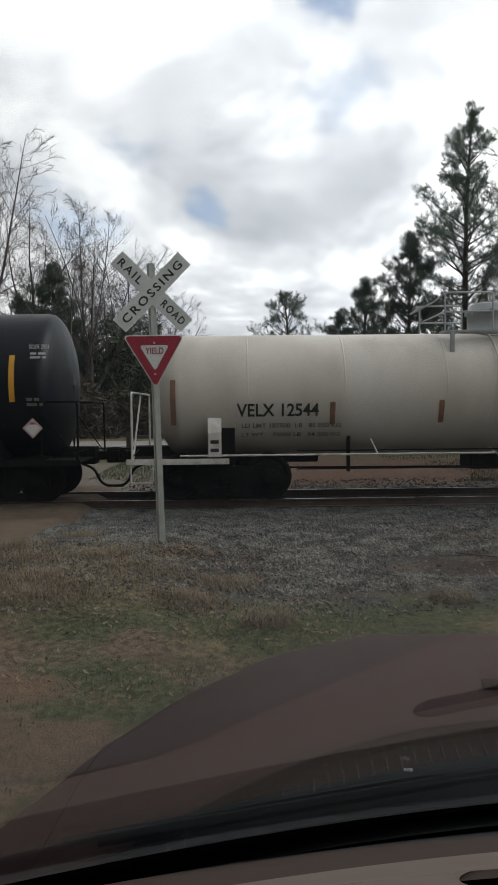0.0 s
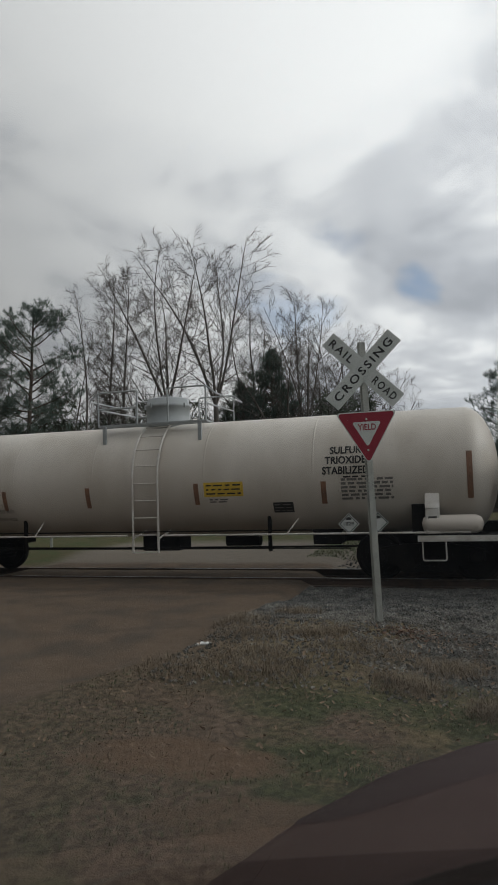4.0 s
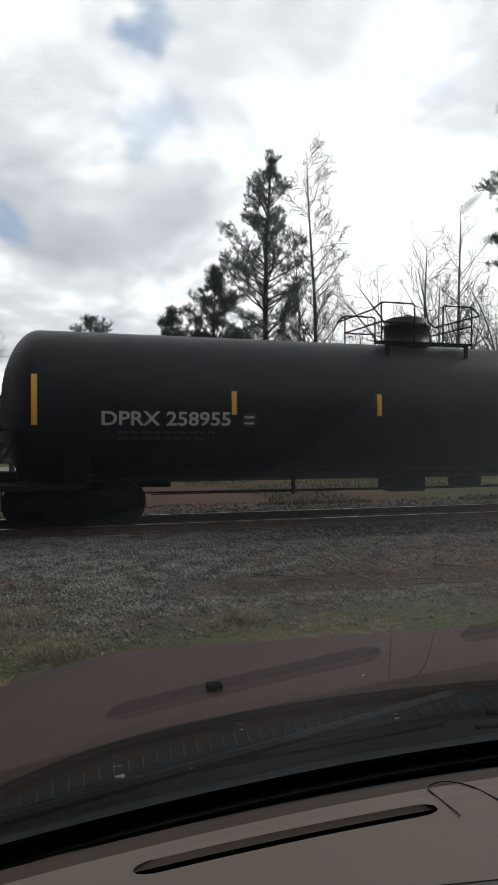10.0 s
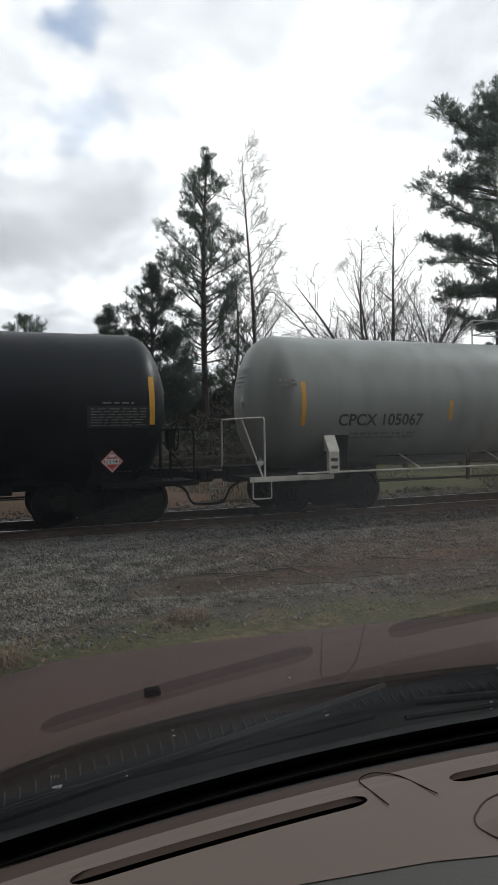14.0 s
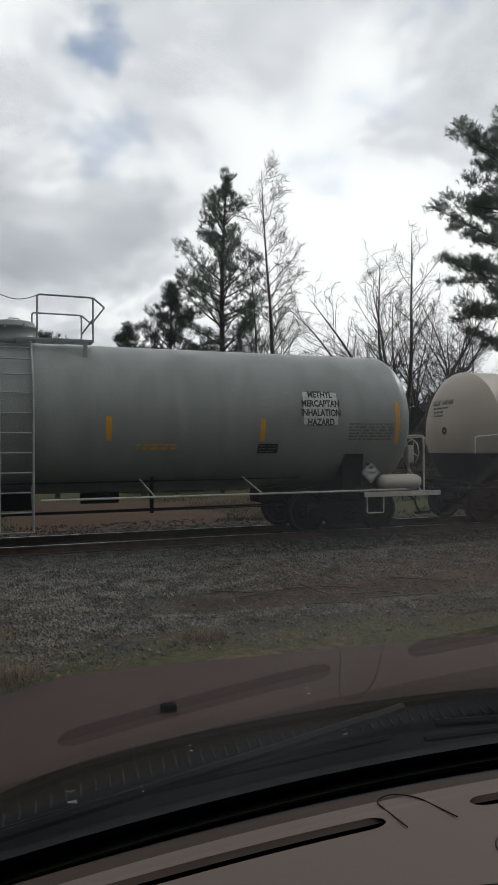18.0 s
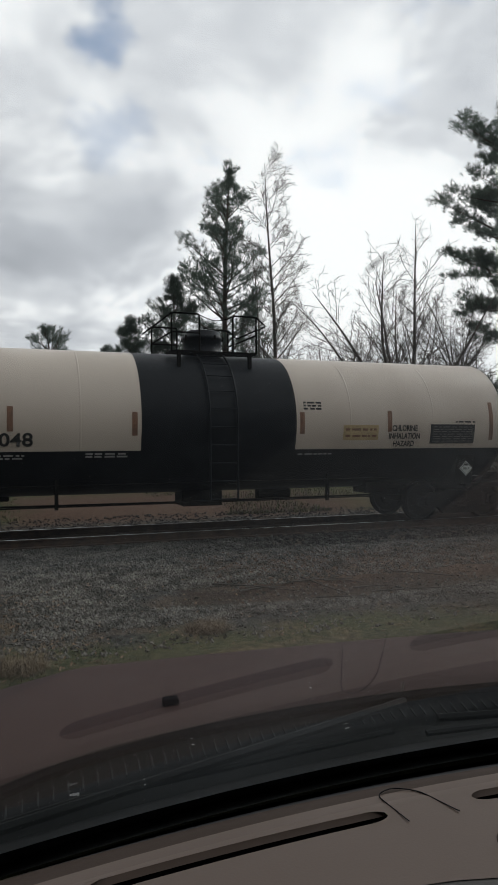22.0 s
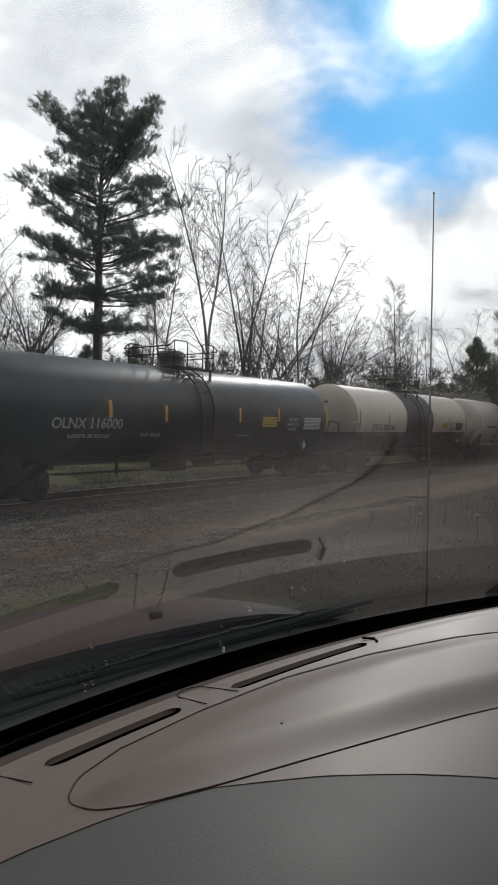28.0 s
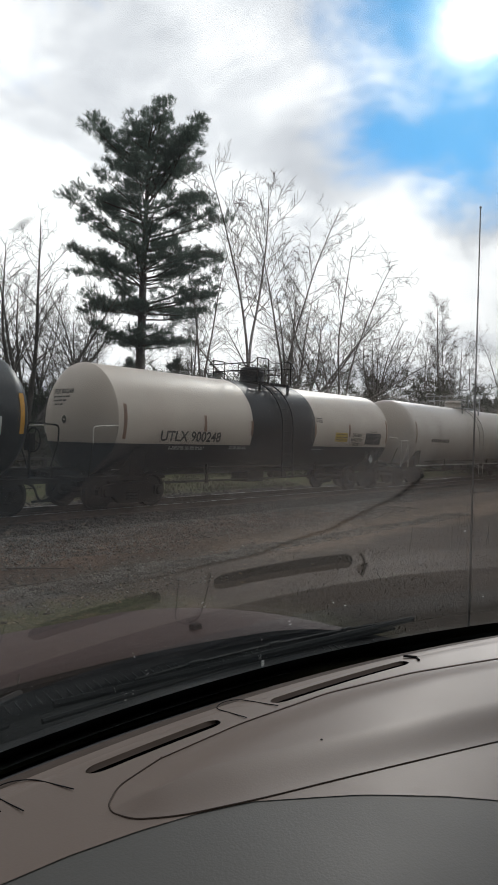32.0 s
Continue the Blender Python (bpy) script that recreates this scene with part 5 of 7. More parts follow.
def tank_car(X, L, r, zc, spec):
    """One tank car, its middle at x = X when the clip starts."""
    car = thing("tank_car", spec["label"], "tank car", "tank cars of the freight train")
    sh = Shell(r, zc)
    body, low = spec["body"], spec.get("low", M["black"])
    part("tank_shell", shell_mesh(L, r, zc, spec.get("head", 0.75), spec.get("split"), spec.get("band"), (body, low), spec.get("full", 90)), car)
    for x in spec.get("seams", ()):
        g = Geo()
        n = 40
        a0, a1 = (0, math.pi) if spec.get("split") is None else (math.asin((spec["split"] - zc) / r) + 0.01, math.pi - math.asin((spec["split"] - zc) / r) - 0.01)
        vs = []
        for i in range(n + 1):
            a = a0 + (a1 - a0) * i / n
            for dx, o in ((-0.02, 0.0), (-0.008, 0.0045), (0.008, 0.0045), (0.02, 0.0)):
                vs.append((x + dx, (r + o) * math.cos(a), zc + (r + o) * math.sin(a)))
        fs = [(4 * i + k, 4 * i + k + 1, 4 * i + k + 5, 4 * i + k + 4) for i in range(n) for k in range(3)]
        g.add(vs, fs)
        part("jacket_seam", g.mesh("jacket_seam", body), car)
    steel = spec.get("steel", M["sooty"])
    # underframe
    for s in (-1, 1):
        xb = s * (L - spec.get("bogie_in", 1.42))
        bogie(car, xb)
        sill = Geo().box((min(s * (L - 3.4), s * (L + 0.45)), -0.22, 0.70), (max(s * (L - 3.4), s * (L + 0.45)), 0.22, 1.06), 0.02)
        part("draft_sill", sill.mesh("draft_sill", M["sooty"]), car)
        sad = Geo()
        k = 10
        pts = [(math.sin(a) * r, zc - math.cos(a) * r) for a in [(-1.05 + 2.1 * i / k) for i in range(k + 1)]]
        poly = [(1.15, 0.72), *[(p[0] * 1.0, p[1]) for p in reversed(pts)], (-1.15, 0.72)]
        n = len(poly)
        vs = [(xb + d, y, z) for d in (-0.24, 0.24) for y, z in poly]
        sad.add(vs, [tuple(range(n)), tuple(reversed(range(n, 2 * n)))] + [(i, n + i, n + (i + 1) % n, (i + 1) % n) for i in range(n)])
        part("saddle", sad.mesh("saddle", M["sooty"]), car)
        coupler(car, s * (L + 0.1), s)
        if spec.get("platforms", True):
            platform_end(car, s * (L - 1.55), s * (L + 0.42), spec.get("plat_steel", steel))
        if spec.get("grab"):
            grab_rail(car, s * (L - 0.5), s * (L + 0.28), spec["end_top"], spec.get("rail_steel", steel), r, zc)
        elif spec.get("cross_end"):
            cross_end_rail(car, s * (L + spec["cross_end"]), spec["end_top"], spec.get("rail_steel", steel))
        else:
            end_rail(car, s * (L - 0.35), s, spec.get("end_top", 2.0), spec.get("rail_steel", steel), 0.86, 0.7)
    rig = Geo()
    rig.box((-0.55, -0.35, zc - r - 0.30), (0.35, 0.35, zc - r + 0.06), 0.03)
    part("outlet_valve", rig.mesh("outlet_valve", M["sooty"]), car)
    cyl = Geo().lathe([(-0.4, 0.03), (-0.38, 0.14), (0.4, 0.14), (0.42, 0.03)], "x", 14, (1.7, 0.1, zc - r - 0.10))
    part("brake_cylinder", cyl.mesh("brake_cylinder", M["sooty"]), car)
    part("brake_rod", Geo().tube([(-L + 1.8, -0.5, 0.62), (-1.0, -0.52, 0.60), (L - 1.8, -0.5, 0.62)], 0.02, 6).mesh("brake_rod", M["sooty"]), car)
    brk = Geo().box((L - 3.7, -0.6, 0.66), (L - 3.1, 0.0, 1.0), 0.03)
    part("brake_reservoir", brk.mesh("brake_reservoir", M["sooty"]), car)
    if spec.get("piping", True):
        for yy, zz in ((-0.95, zc - r * 0.62 - 0.32), (-0.75, 0.60)):
            part("train_pipe", Geo().tube([(-L + 2.9, yy, zz), (L - 2.9, yy, zz)], 0.015, 6).mesh("train_pipe", M["sooty"]), car)
        for x in (-3.2, 2.6):
            part("hanger", Geo().box((x - 0.035, -0.97, 0.56), (x + 0.035, -0.90, zc - r * 0.55), 0.004).mesh("hanger", M["sooty"]), car)
    # top and sides
    dome(car, sh, spec.get("dome_r", 0.45), spec.get("dome_h", 0.42), spec.get("dome_m", body), spec.get("dome_rail", steel), spec.get("dome_half", 1.28), spec.get("rail_h", 0.78))
    if spec.get("ladder"):
        ladder(car, sh, spec["ladder"], spec.get("ladder_x", 0.0), 0.58, spec.get("ladder_low", 0.40))
    if spec.get("run_z"):
        running_rail(car, sh, -L + 0.6, L - 0.6, spec["run_z"], spec.get("rail_steel", steel), spec.get("stays", ()), (-0.42, 0.42) if spec.get("ladder") else None)
    # markings
    for x, z, h, m in spec.get("stripes", ()):
        part("reflective_strip", sh.patch(x, z, 0.105, h, m, "reflective_strip"), car, "upright reflective strip")
    for txt, x, z, h, w, m in spec.get("text", ()):
        part("lettering", sh.letters(txt, x, z, h, m, w), car, "painted lettering")
    for x, z, w, h, rows, m in spec.get("small", ()):
        part("small_print", sh.bars(x, z, w, h, rows, m, "small_print", seed=int(abs(x) * 100)), car)
    for x, z, w, h, m, rows, ink in spec.get("panels", ()):
        pn = part("panel", sh.patch(x, z, w, h, m, "panel", 0.006), car, "notice panel with small print")
        if rows:
            part("small_print", sh.bars(x, z, w * 0.88, h * 0.86, rows, ink, "small_print", 0.009, seed=int(abs(x) * 77), fill=0.34), pn)
    for x, z, size, num, field, ink in spec.get("placards", ()):
        placard(car, sh, x, z, size, num, field, ink)
    if spec.get("head_num"):
        head_marks(car, spec["head_num"], L, r, zc, spec.get("head", 0.75), spec.get("full", 90), spec["head_ink"])
    for ob in spec.get("extra", ()):
        ob(car, sh, L)
    CARS.append((car, X))
    car.matrix_basis = pose(X, TRACK_Y, 0)
    return car


def box_steps(xc, m, sides=(-1, 1)):
    """Upright bracket step beside the tank, with two slots."""
    def make(car, sh, L):
        for s in sides:
            x = s * xc
            g = Geo().box((x - 0.13, -sh.r - 0.10, 0.90), (x + 0.13, -sh.r + 0.02, 1.38), 0.02)
            g.add([(x - 0.13, -sh.r - 0.10, 1.38), (x + 0.13, -sh.r - 0.10, 1.38), (x + 0.13, -sh.r + 0.12, 1.72), (x - 0.13, -sh.r + 0.12, 1.72), (x - 0.13, -sh.r + 0.12, 1.38), (x + 0.13, -sh.r + 0.12, 1.38)], [(0, 1, 2, 3), (0, 3, 4), (1, 5, 2), (0, 4, 5, 1)])
            b = part("bracket", g.mesh("bracket", m), car, "pale steel side bracket")
            for z in (1.0, 1.16):
                part("slot", Geo().box((x - 0.08, -sh.r - 0.104, z), (x + 0.08, -sh.r - 0.099, z + 0.07)).mesh("slot", M["ink"]), b)
    return make


def air_tank(x, m):
    def make(car, sh, L):
        g = Geo().lathe([(-0.55, 0.02), (-0.52, 0.12), (-0.42, 0.17), (0.42, 0.17), (0.52, 0.12), (0.55, 0.02)], "x", 20, (x, -1.25, 1.08))
        part("air_reservoir", g.mesh("air_reservoir", m, True), car, "small cylindrical air reservoir")
    return make


def brake_wheel(m):
    def make(car, sh, L):
        x = L + 0.12
        g = Geo().tube([(x, -0.75 + 0.28 * math.cos(a * math.pi / 12), 1.75 + 0.28 * math.sin(a * math.pi / 12)) for a in range(25)], 0.018, 6, caps=False)
        for k in range(4):
            a = math.pi / 2 * k + 0.4
            g.tube([(x, -0.75, 1.75), (x, -0.75 + 0.28 * math.cos(a), 1.75 + 0.28 * math.sin(a))], 0.012, 5)
        g.box((x - 0.18, -0.87, 1.5), (x - 0.02, -0.63, 1.9), 0.02)
        g.tube([(x - 0.1, -0.75, 1.5), (x - 0.1, -0.75, 0.86)], 0.03, 8)
        part("brake_wheel", g.mesh("brake_wheel", m), car, "end brake wheel and its housing")
    return make


def splash(car, sh, L):
    rnd = random.Random(3)
    g = Geo()
    for _ in range(70):
        dx, dz = rnd.gauss(0, 0.16), rnd.uniform(-0.5, 0.45)
        w, h = rnd.uniform(0.008, 0.02), rnd.uniform(0.02, 0.09)
        p = [sh.at(-1.55 + dx * (1 - dz), 3.0, 0.005, dz + a) for a in (-h / 2, h / 2)]
        g.add([p[0] - Vector((w, 0, 0)), p[0] + Vector((w, 0, 0)), p[1] + Vector((w * 0.6, 0, 0)), p[1] - Vector((w * 0.6, 0, 0))], [(0, 1, 2, 3)])
    part("splash_stain", g.mesh("splash_stain", M["ink"]), car, "dark splashes below the bonnet")


Y, R_ = M["ref_yellow"], M["ref_rust"]
W, INK, INKW, INKG = M["sign_white"], M["ink"], M["ink_white"], M["ink_gray"]


def build_train():
    ps = M["panel_yellow"]
    # black tank car at the head of what is seen
    tank_car(-12.2, 8.62, 1.50, 2.33, dict(
        label="black tank car with yellow reflective strips and white lettering", body=M["black"], dome_m=M["black"], head=0.42,
        stripes=[(7.78, 2.45, 0.9, Y), (3.6, 2.45, 0.46, Y), (-3.0, 2.45, 0.46, Y), (-7.0, 2.45, 0.9, Y)],
        text=[("SOEX 2921", 8.27, 3.05, 0.10, 0.38, INKW)], small=[(8.27, 2.88, 0.3, 0.16, 2, INKW), (8.2, 2.0, 0.3, 0.2, 2, INKG)],
        placards=[(8.15, 1.5, 0.38, "", W, M["plac_red"])], panels=[(7.0, 2.35, 0.5, 0.6, M["black"], 6, INKG)]))
    # grimy white car for sulfur trioxide
    tank_car(5.25, 7.12, 1.27, 2.09, dict(
        label="grimy white tank car for sulfur trioxide with a pale ladder", body=M["dirty"], low=M["dirty"], head=0.62, steel=M["sooty"], dome_m=M["gray_steel"],
        dome_rail=M["gray_steel"], rail_steel=M["white_steel"], plat_steel=M["white_steel"], ladder=M["white_steel"], ladder_low=0.58, run_z=0.93, end_top=2.16, cross_end=0.32,
        dome_r=0.50, dome_h=0.62, rail_h=0.75, seams=(-3.3, -1.3, 1.3, 3.6, -5.2),
        stays=[(-2.75, 0.06), (3.2, -0.15)],
        stripes=[(-6.65, 1.95, 0.9, R_), (-3.55, 1.72, 0.46, R_), (-1.42, 1.74, 0.46, R_), (1.12, 1.76, 0.46, R_), (3.8, 1.72, 0.46, R_), (6.55, 1.98, 0.9, R_)],
        text=[("VELX 12544", -4.62, 1.80, 0.26, 1.6, INK), ("LD LMT 187500  LB   85 050 KG", -4.35, 1.50, 0.10, 1.95, INKG), ("LT WT    75500 LB   34 250 KG", -4.35, 1.32, 0.10, 1.95, INKG),
              ("SULFUR\nTRIOXIDE\nSTABILIZED", 4.25, 2.35, 0.145, 0.92, INK)],
        panels=[(1.72, 1.85, 0.85, 0.30, ps, 3, INK), (2.95, 1.45, 0.42, 0.24, M["ink"], 3, INKG)],
        small=[(4.65, 1.78, 1.0, 0.46, 6, INKG), (1.6, 1.62, 0.4, 0.10, 2, INKG), (4.45, 2.02, 0.5, 0.05, 1, INK)],
        placards=[(4.25, 1.10, 0.42, "1829", W, INK), (4.82, 1.12, 0.42, "", W, INK)],
        extra=[box_steps(5.85, M["white_steel"]), air_tank(6.2, M["white"]), brake_wheel(M["white_steel"])]))

    def chlorine(X, L, num, body, mid, numx, numw, words, font_h=0.26, yellow=True, top=3.7, strip=R_, band=(-1.65, 1.62), white_table=False, table=True, wordx=4.6, sx=(0.75, -3.9, 4.05, 0.62), rdx=0.0, faded=False):
        r = (top - 0.78) / 2
        zc = 0.78 + r
        tank_car(X, L, r, zc, dict(
            label=words, body=body, low=mid, dome_m=mid, split=1.70 if body is not mid else None, band=band if body is not mid else None, dome_r=0.42, dome_h=0.54, dome_half=0.92, end_top=2.14, grab=True, head=0.52 if body is not mid else 0.75, full=62 if body is not mid else 90,
            rail_steel=M["white_steel"] if num[0] in "US" else M["sooty"], seams=(-L + 0.54, -5.1, -2.8, 2.9, 5.0, L - 0.54) if body is not mid else (),
            stripes=[(-L + sx[0], 2.25, 0.9, strip), (sx[1], 2.30, 0.46, strip), (-1.78, 2.22, 0.46, strip), (1.75, 2.25, 0.46, strip), (sx[2], 2.30, 0.46, strip), (L - sx[3], 2.32, 0.9, strip)],
            text=[(num, numx, 1.92, font_h, numw, INK if body is not mid else INKW), ("CHLORINE\nINHALATION\nHAZARD", wordx + rdx, 1.98, 0.125, 0.80, INK if body is not mid else INKW)],
            panels=([(3.5 + rdx, 2.05, 0.86, 0.33, M["panel_faded"] if faded else ps, 2 if faded else 3, M["ref_rust"] if faded else INK)] if yellow else []) + ([(5.88 + rdx + 0.5 * white_table, 2.02, 1.2, 0.44, M["sign_white"] if white_table else M["tank_dark"], 7, INK if white_table else INKG)] if table else []),
            small=[(2.0, 2.62, 0.42, 0.2, 3, INK), (5.9, 2.30, 0.6, 0.06, 1, INK), (-4.5, 1.60, 1.4, 0.12, 2, INKW), (-2.3, 1.62, 0.8, 0.12, 2, INKW), (2.1, 1.60, 0.8, 0.05, 1, INKW), (L - 1.1, 1.02, 0.9, 0.05, 1, INKW), (-L + 1.3, 1.02, 0.8, 0.05, 1, INKW)],
            head_num=num, head_ink=INK if body is not mid else INKW,
            placards=[(6.02, 1.22, 0.36, "1017", W, INK)],
            ladder=M["black"], ladder_low=0.72,
            extra=[brake_wheel(M["sooty"])]))

    chlorine(21.40, 7.25, "OLNX 116017", M["cream"], M["black"], -4.68, 2.05, "cream tank car with a black middle belt and black underside", sx=(0.48, -3.85, 4.05, 0.68))
    # long black car
    tank_car(39.6, 9.1, 1.56, 2.35, dict(
        label="long black tank car with yellow reflective strips", body=M["black"], dome_m=M["black"], dome_r=0.52, dome_h=0.66, dome_half=1.15, rail_h=0.86, end_top=1.9, head_num="DPRX 258955", head_ink=INKW,
        stripes=[(-8.45, 2.46, 0.95, Y), (-4.68, 2.44, 0.46, Y), (-1.50, 2.44, 0.46, Y), (2.06, 2.44, 0.46, Y), (5.4, 2.42, 0.46, Y), (8.55, 2.47, 0.95, Y)],
        text=[("DPRX 258955", -6.0, 2.12, 0.28, 2.5, INKW)], small=[(-6.0, 1.80, 1.9, 0.24, 2, M["tank_dark"]), (2.75, 2.0, 0.85, 0.4, 5, M["tank_dark"]), (-7.6, 1.02, 0.55, 0.05, 1, INKW), (8.0, 1.08, 0.8, 0.05, 1, INKW), (7.9, 2.42, 0.6, 0.05, 1, INKG)],
        panels=[(4.75, 2.0, 0.78, 0.46, ps, 3, M["ref_rust"]), (7.9, 2.15, 1.2, 0.42, M["tank_dark"], 7, INKG), (-4.35, 2.1, 0.28, 0.28, M["tank_dark"], 2, INKW)],
        placards=[(7.78, 1.30, 0.44, "1114", M["plac_red"], W)], extra=[brake_wheel(M["sooty"])]))
    # gray car for methyl mercaptan
    tank_car(59.4, 8.76, 1.53, 2.48, dict(head_num="CPCX 105067", head_ink=INKG,
        label="light gray tank car for methyl mercaptan with a gray ladder", body=M["tank_gray"], dome_m=M["tank_gray"], dome_rail=M["gray_steel"], rail_steel=M["white_steel"], plat_steel=M["white_steel"],
        ladder=M["gray_steel"], ladder_low=0.36, bogie_in=1.75, run_z=0.93, head=0.66, dome_r=0.44, dome_h=0.42, dome_half=1.45, rail_h=0.85, end_top=2.12, cross_end=0.04, seams=(),
        stays=[(-5.2, 0.15), (-2.65, 0.05), (2.35, 0.18), (4.55, 0.20)],
        stripes=[(-7.95, 2.4, 0.95, Y), (-4.13, 2.24, 0.46, Y), (-1.37, 2.24, 0.46, Y), (1.66, 2.25, 0.46, Y), (4.8, 2.23, 0.46, Y), (8.0, 2.4, 0.95, Y)],
        text=[("CPCX 105067", -6.0, 2.05, 0.28, 2.2, INK), ("METHYL\nMERCAPTAN\nINHALATION\nHAZARD", 6.12, 2.70, 0.145, 0.92, INK)],
        panels=[(6.12, 2.70, 0.80, 0.70, W, 0, INK), (4.95, 1.85, 0.45, 0.22, M["ink"], 3, INKG)],
        small=[(7.35, 2.2, 1.1, 0.4, 6, INKG), (-5.9, 1.70, 1.7, 0.2, 2, INKG), (2.6, 1.9, 0.8, 0.14, 2, M["ref_yellow"]), (-8.3, 2.85, 0.4, 0.2, 2, INKG)],
        placards=[(7.45, 1.30, 0.46, "1064", W, INK), (-8.78, 1.16, 0.22, "", W, INKG)],
        extra=[splash, air_tank(8.2, M["white"]), brake_wheel(M["white_steel"]), box_steps(7.3, M["white_steel"], (-1,))]))
    chlorine(77.2, 7.45, "SBLX 14048", M["cream"], M["black"], -4.65, 2.0, "cream tank car with black middle and underside, worn strips", top=3.76, sx=(0.9, -4.05, 3.87, 0.85), rdx=-0.35, faded=True)
    chlorine(93.75, 7.6, "UTLX 920249", M["cream"], M["black"], -4.6, 2.25, "cream and black chlorine tank car with white end rails", font_h=0.30, top=3.78, band=(-1.8, 1.8), table=False, sx=(0.63, -3.35, 4.0, 0.62), rdx=-0.12)
    chlorine(110.4, 8.1, "OLNX 116000", M["tank_dark"], M["tank_dark"], -4.6, 2.3, "dark gray chlorine tank car with yellow reflective strips", font_h=0.28, top=3.68, strip=Y, white_table=True, wordx=5.0)
    chlorine(127.6, 7.6, "UTLX 900248", M["cream"], M["black"], -4.4, 2.4, "off-white and black chlorine tank car with pale end rails", font_h=0.30, top=3.78, band=(-1.75, 1.75))
    tank_car(145.0, 8.4, 1.50, 2.33, dict(
        label="pale gray tank car with a railed top platform", body=M["white"], dome_m=M["white"], dome_rail=M["gray_steel"], rail_steel=M["white_steel"], ladder=M["white_steel"], run_z=0.93,
        stripes=[(-7.6, 2.4, 0.9, R_), (7.6, 2.4, 0.9, R_)], small=[(-5.0, 2.05, 2.0, 0.26, 1, INK)]))


build_train()


# ---------------------------------------------------------------- trees
def prisms(segs, n=5):
    """Tapered limbs from (start, end, radius, radius) as one vertex and face list."""
    vs, fs = [], []
    for a, b, ra, rb in segs:
        d = b - a
        if d.length < 1e-5:
            continue
        d.normalize()
        s = d.orthogonal().normalized()
        u = d.cross(s)
        o = len(vs)
        k = n if ra > 0.03 else 3
        for c, r in ((a, ra), (b, rb)):
            for j in range(k):
                t = 2 * math.pi * j / k
                vs.append(c + (s * math.cos(t) + u * math.sin(t)) * r)
        fs += [(o + j, o + (j + 1) % k, o + k + (j + 1) % k, o + k + j) for j in range(k)]
    return vs, fs


def tilt(d, angle, rnd):
    s = d.orthogonal().normalized()
    s.rotate(Matrix.Rotation(rnd.uniform(0, 6.283), 3, d))
    v = d * math.cos(angle) + s * math.sin(angle)
    return v.normalized()


def bare_tree(height, seed, stems=1, spread=0.75, first=0.25, r0=None, dens=1.0, wig=0.05, reach=0.3, fork=(0.2, 0.45), split=0.16, rise=0.02, label="tall leafless tree with fine gray branches"):
    """A leafless tree: leaders that run to the top, limbs that bend upwards, and two orders of ever finer twigs."""
    rnd = random.Random(seed)
    big, small = [], []
    r0 = r0 or height * 0.0085

    def limb(p, d, length, r, depth):
        k = (16, 10, 6, 3)[depth]
        pts, turn = [p], Vector()
        up = (0.012 if stems == 1 else 0.006, rise, rise * 0.8, rise * 0.5)[depth]
        w = wig * (0.45, 0.75, 0.9, 0.9)[depth]
        for i in range(k):
            turn = turn * 0.6 + Vector((rnd.gauss(0, w), rnd.gauss(0, w), rnd.gauss(0, w * 0.5)))
            d = (d + turn + Vector((0, 0, up))).normalized()
            pts.append(pts[-1] + d * length / k)
        r1 = 0.016 if depth == 0 else max(0.0095, r * 0.3)
        for i in range(k):
            q0, q1 = r + (r1 - r) * i / k, r + (r1 - r) * (i + 1) / k
            (big if depth < 2 else small).append((pts[i], pts[i + 1], max(0.0115, q0), max(0.0085, q1)))
        if depth >= 3:
            return
        n = round((26, max(4, length * 2.8), max(2, length * 1.6))[depth] * dens * rnd.uniform(0.85, 1.15))
        lo = first if depth == 0 else 0.2
        for j in range(n):
            f = lo + (0.985 - lo) * (j + rnd.random()) / n
            x = f * k
            i = min(k - 1, int(x))
            at = pts[i].lerp(pts[i + 1], x - i)
            way = (pts[i + 1] - pts[i]).normalized()
            nd = tilt(way, rnd.uniform(0.8, 1.1) * (spread if depth == 0 else rnd.uniform(0.6, 0.95)), rnd)
            g = (f - lo) / (1 - lo)
            if depth == 0:
                ln = height * reach * rnd.uniform(0.6, 1.1) * (0.8 + 0.75 * g - 1.2 * g * g)
            else:
                ln = length * rnd.uniform(0.2, 0.42) * (1.2 - 0.7 * f)
            limb(at, nd, max(0.4, ln), max(0.0095, (r + (r1 - r) * f) * (0.42 if depth == 0 else 0.5)), depth + 1)

    if stems == 1:
        limb(Vector((0, 0, -0.3)), Vector((rnd.uniform(-0.03, 0.03), rnd.uniform(-0.03, 0.03), 1)).normalized(), height + 0.3, r0, 0)
    else:
        top = Vector((0, 0, height * split))
        big.append((Vector((0, 0, -0.3)), top, r0 * 1.3, r0 * 1.1))
        for k in range(stems):
            a = 2 * math.pi * (k + rnd.uniform(-0.25, 0.25)) / stems
            e = rnd.uniform(*fork)
            limb(top, Vector((math.cos(a) * e, math.sin(a) * e, 1)).normalized(), height * (1 - split) * rnd.uniform(0.85, 1.05), r0 * rnd.uniform(0.55, 0.75), 0)
    t = thing("bare_tree", label, "tree", "leafless trees beyond the track")
    v, f = prisms(big, 6)
    part("trunk", mesh_of("trunk", v, f, M["bark"], smooth=True), t)
    v, f = prisms(small, 3)
    part("crown", mesh_of("crown", v, f, M["bark"]), t, "bare twigs")
    return t


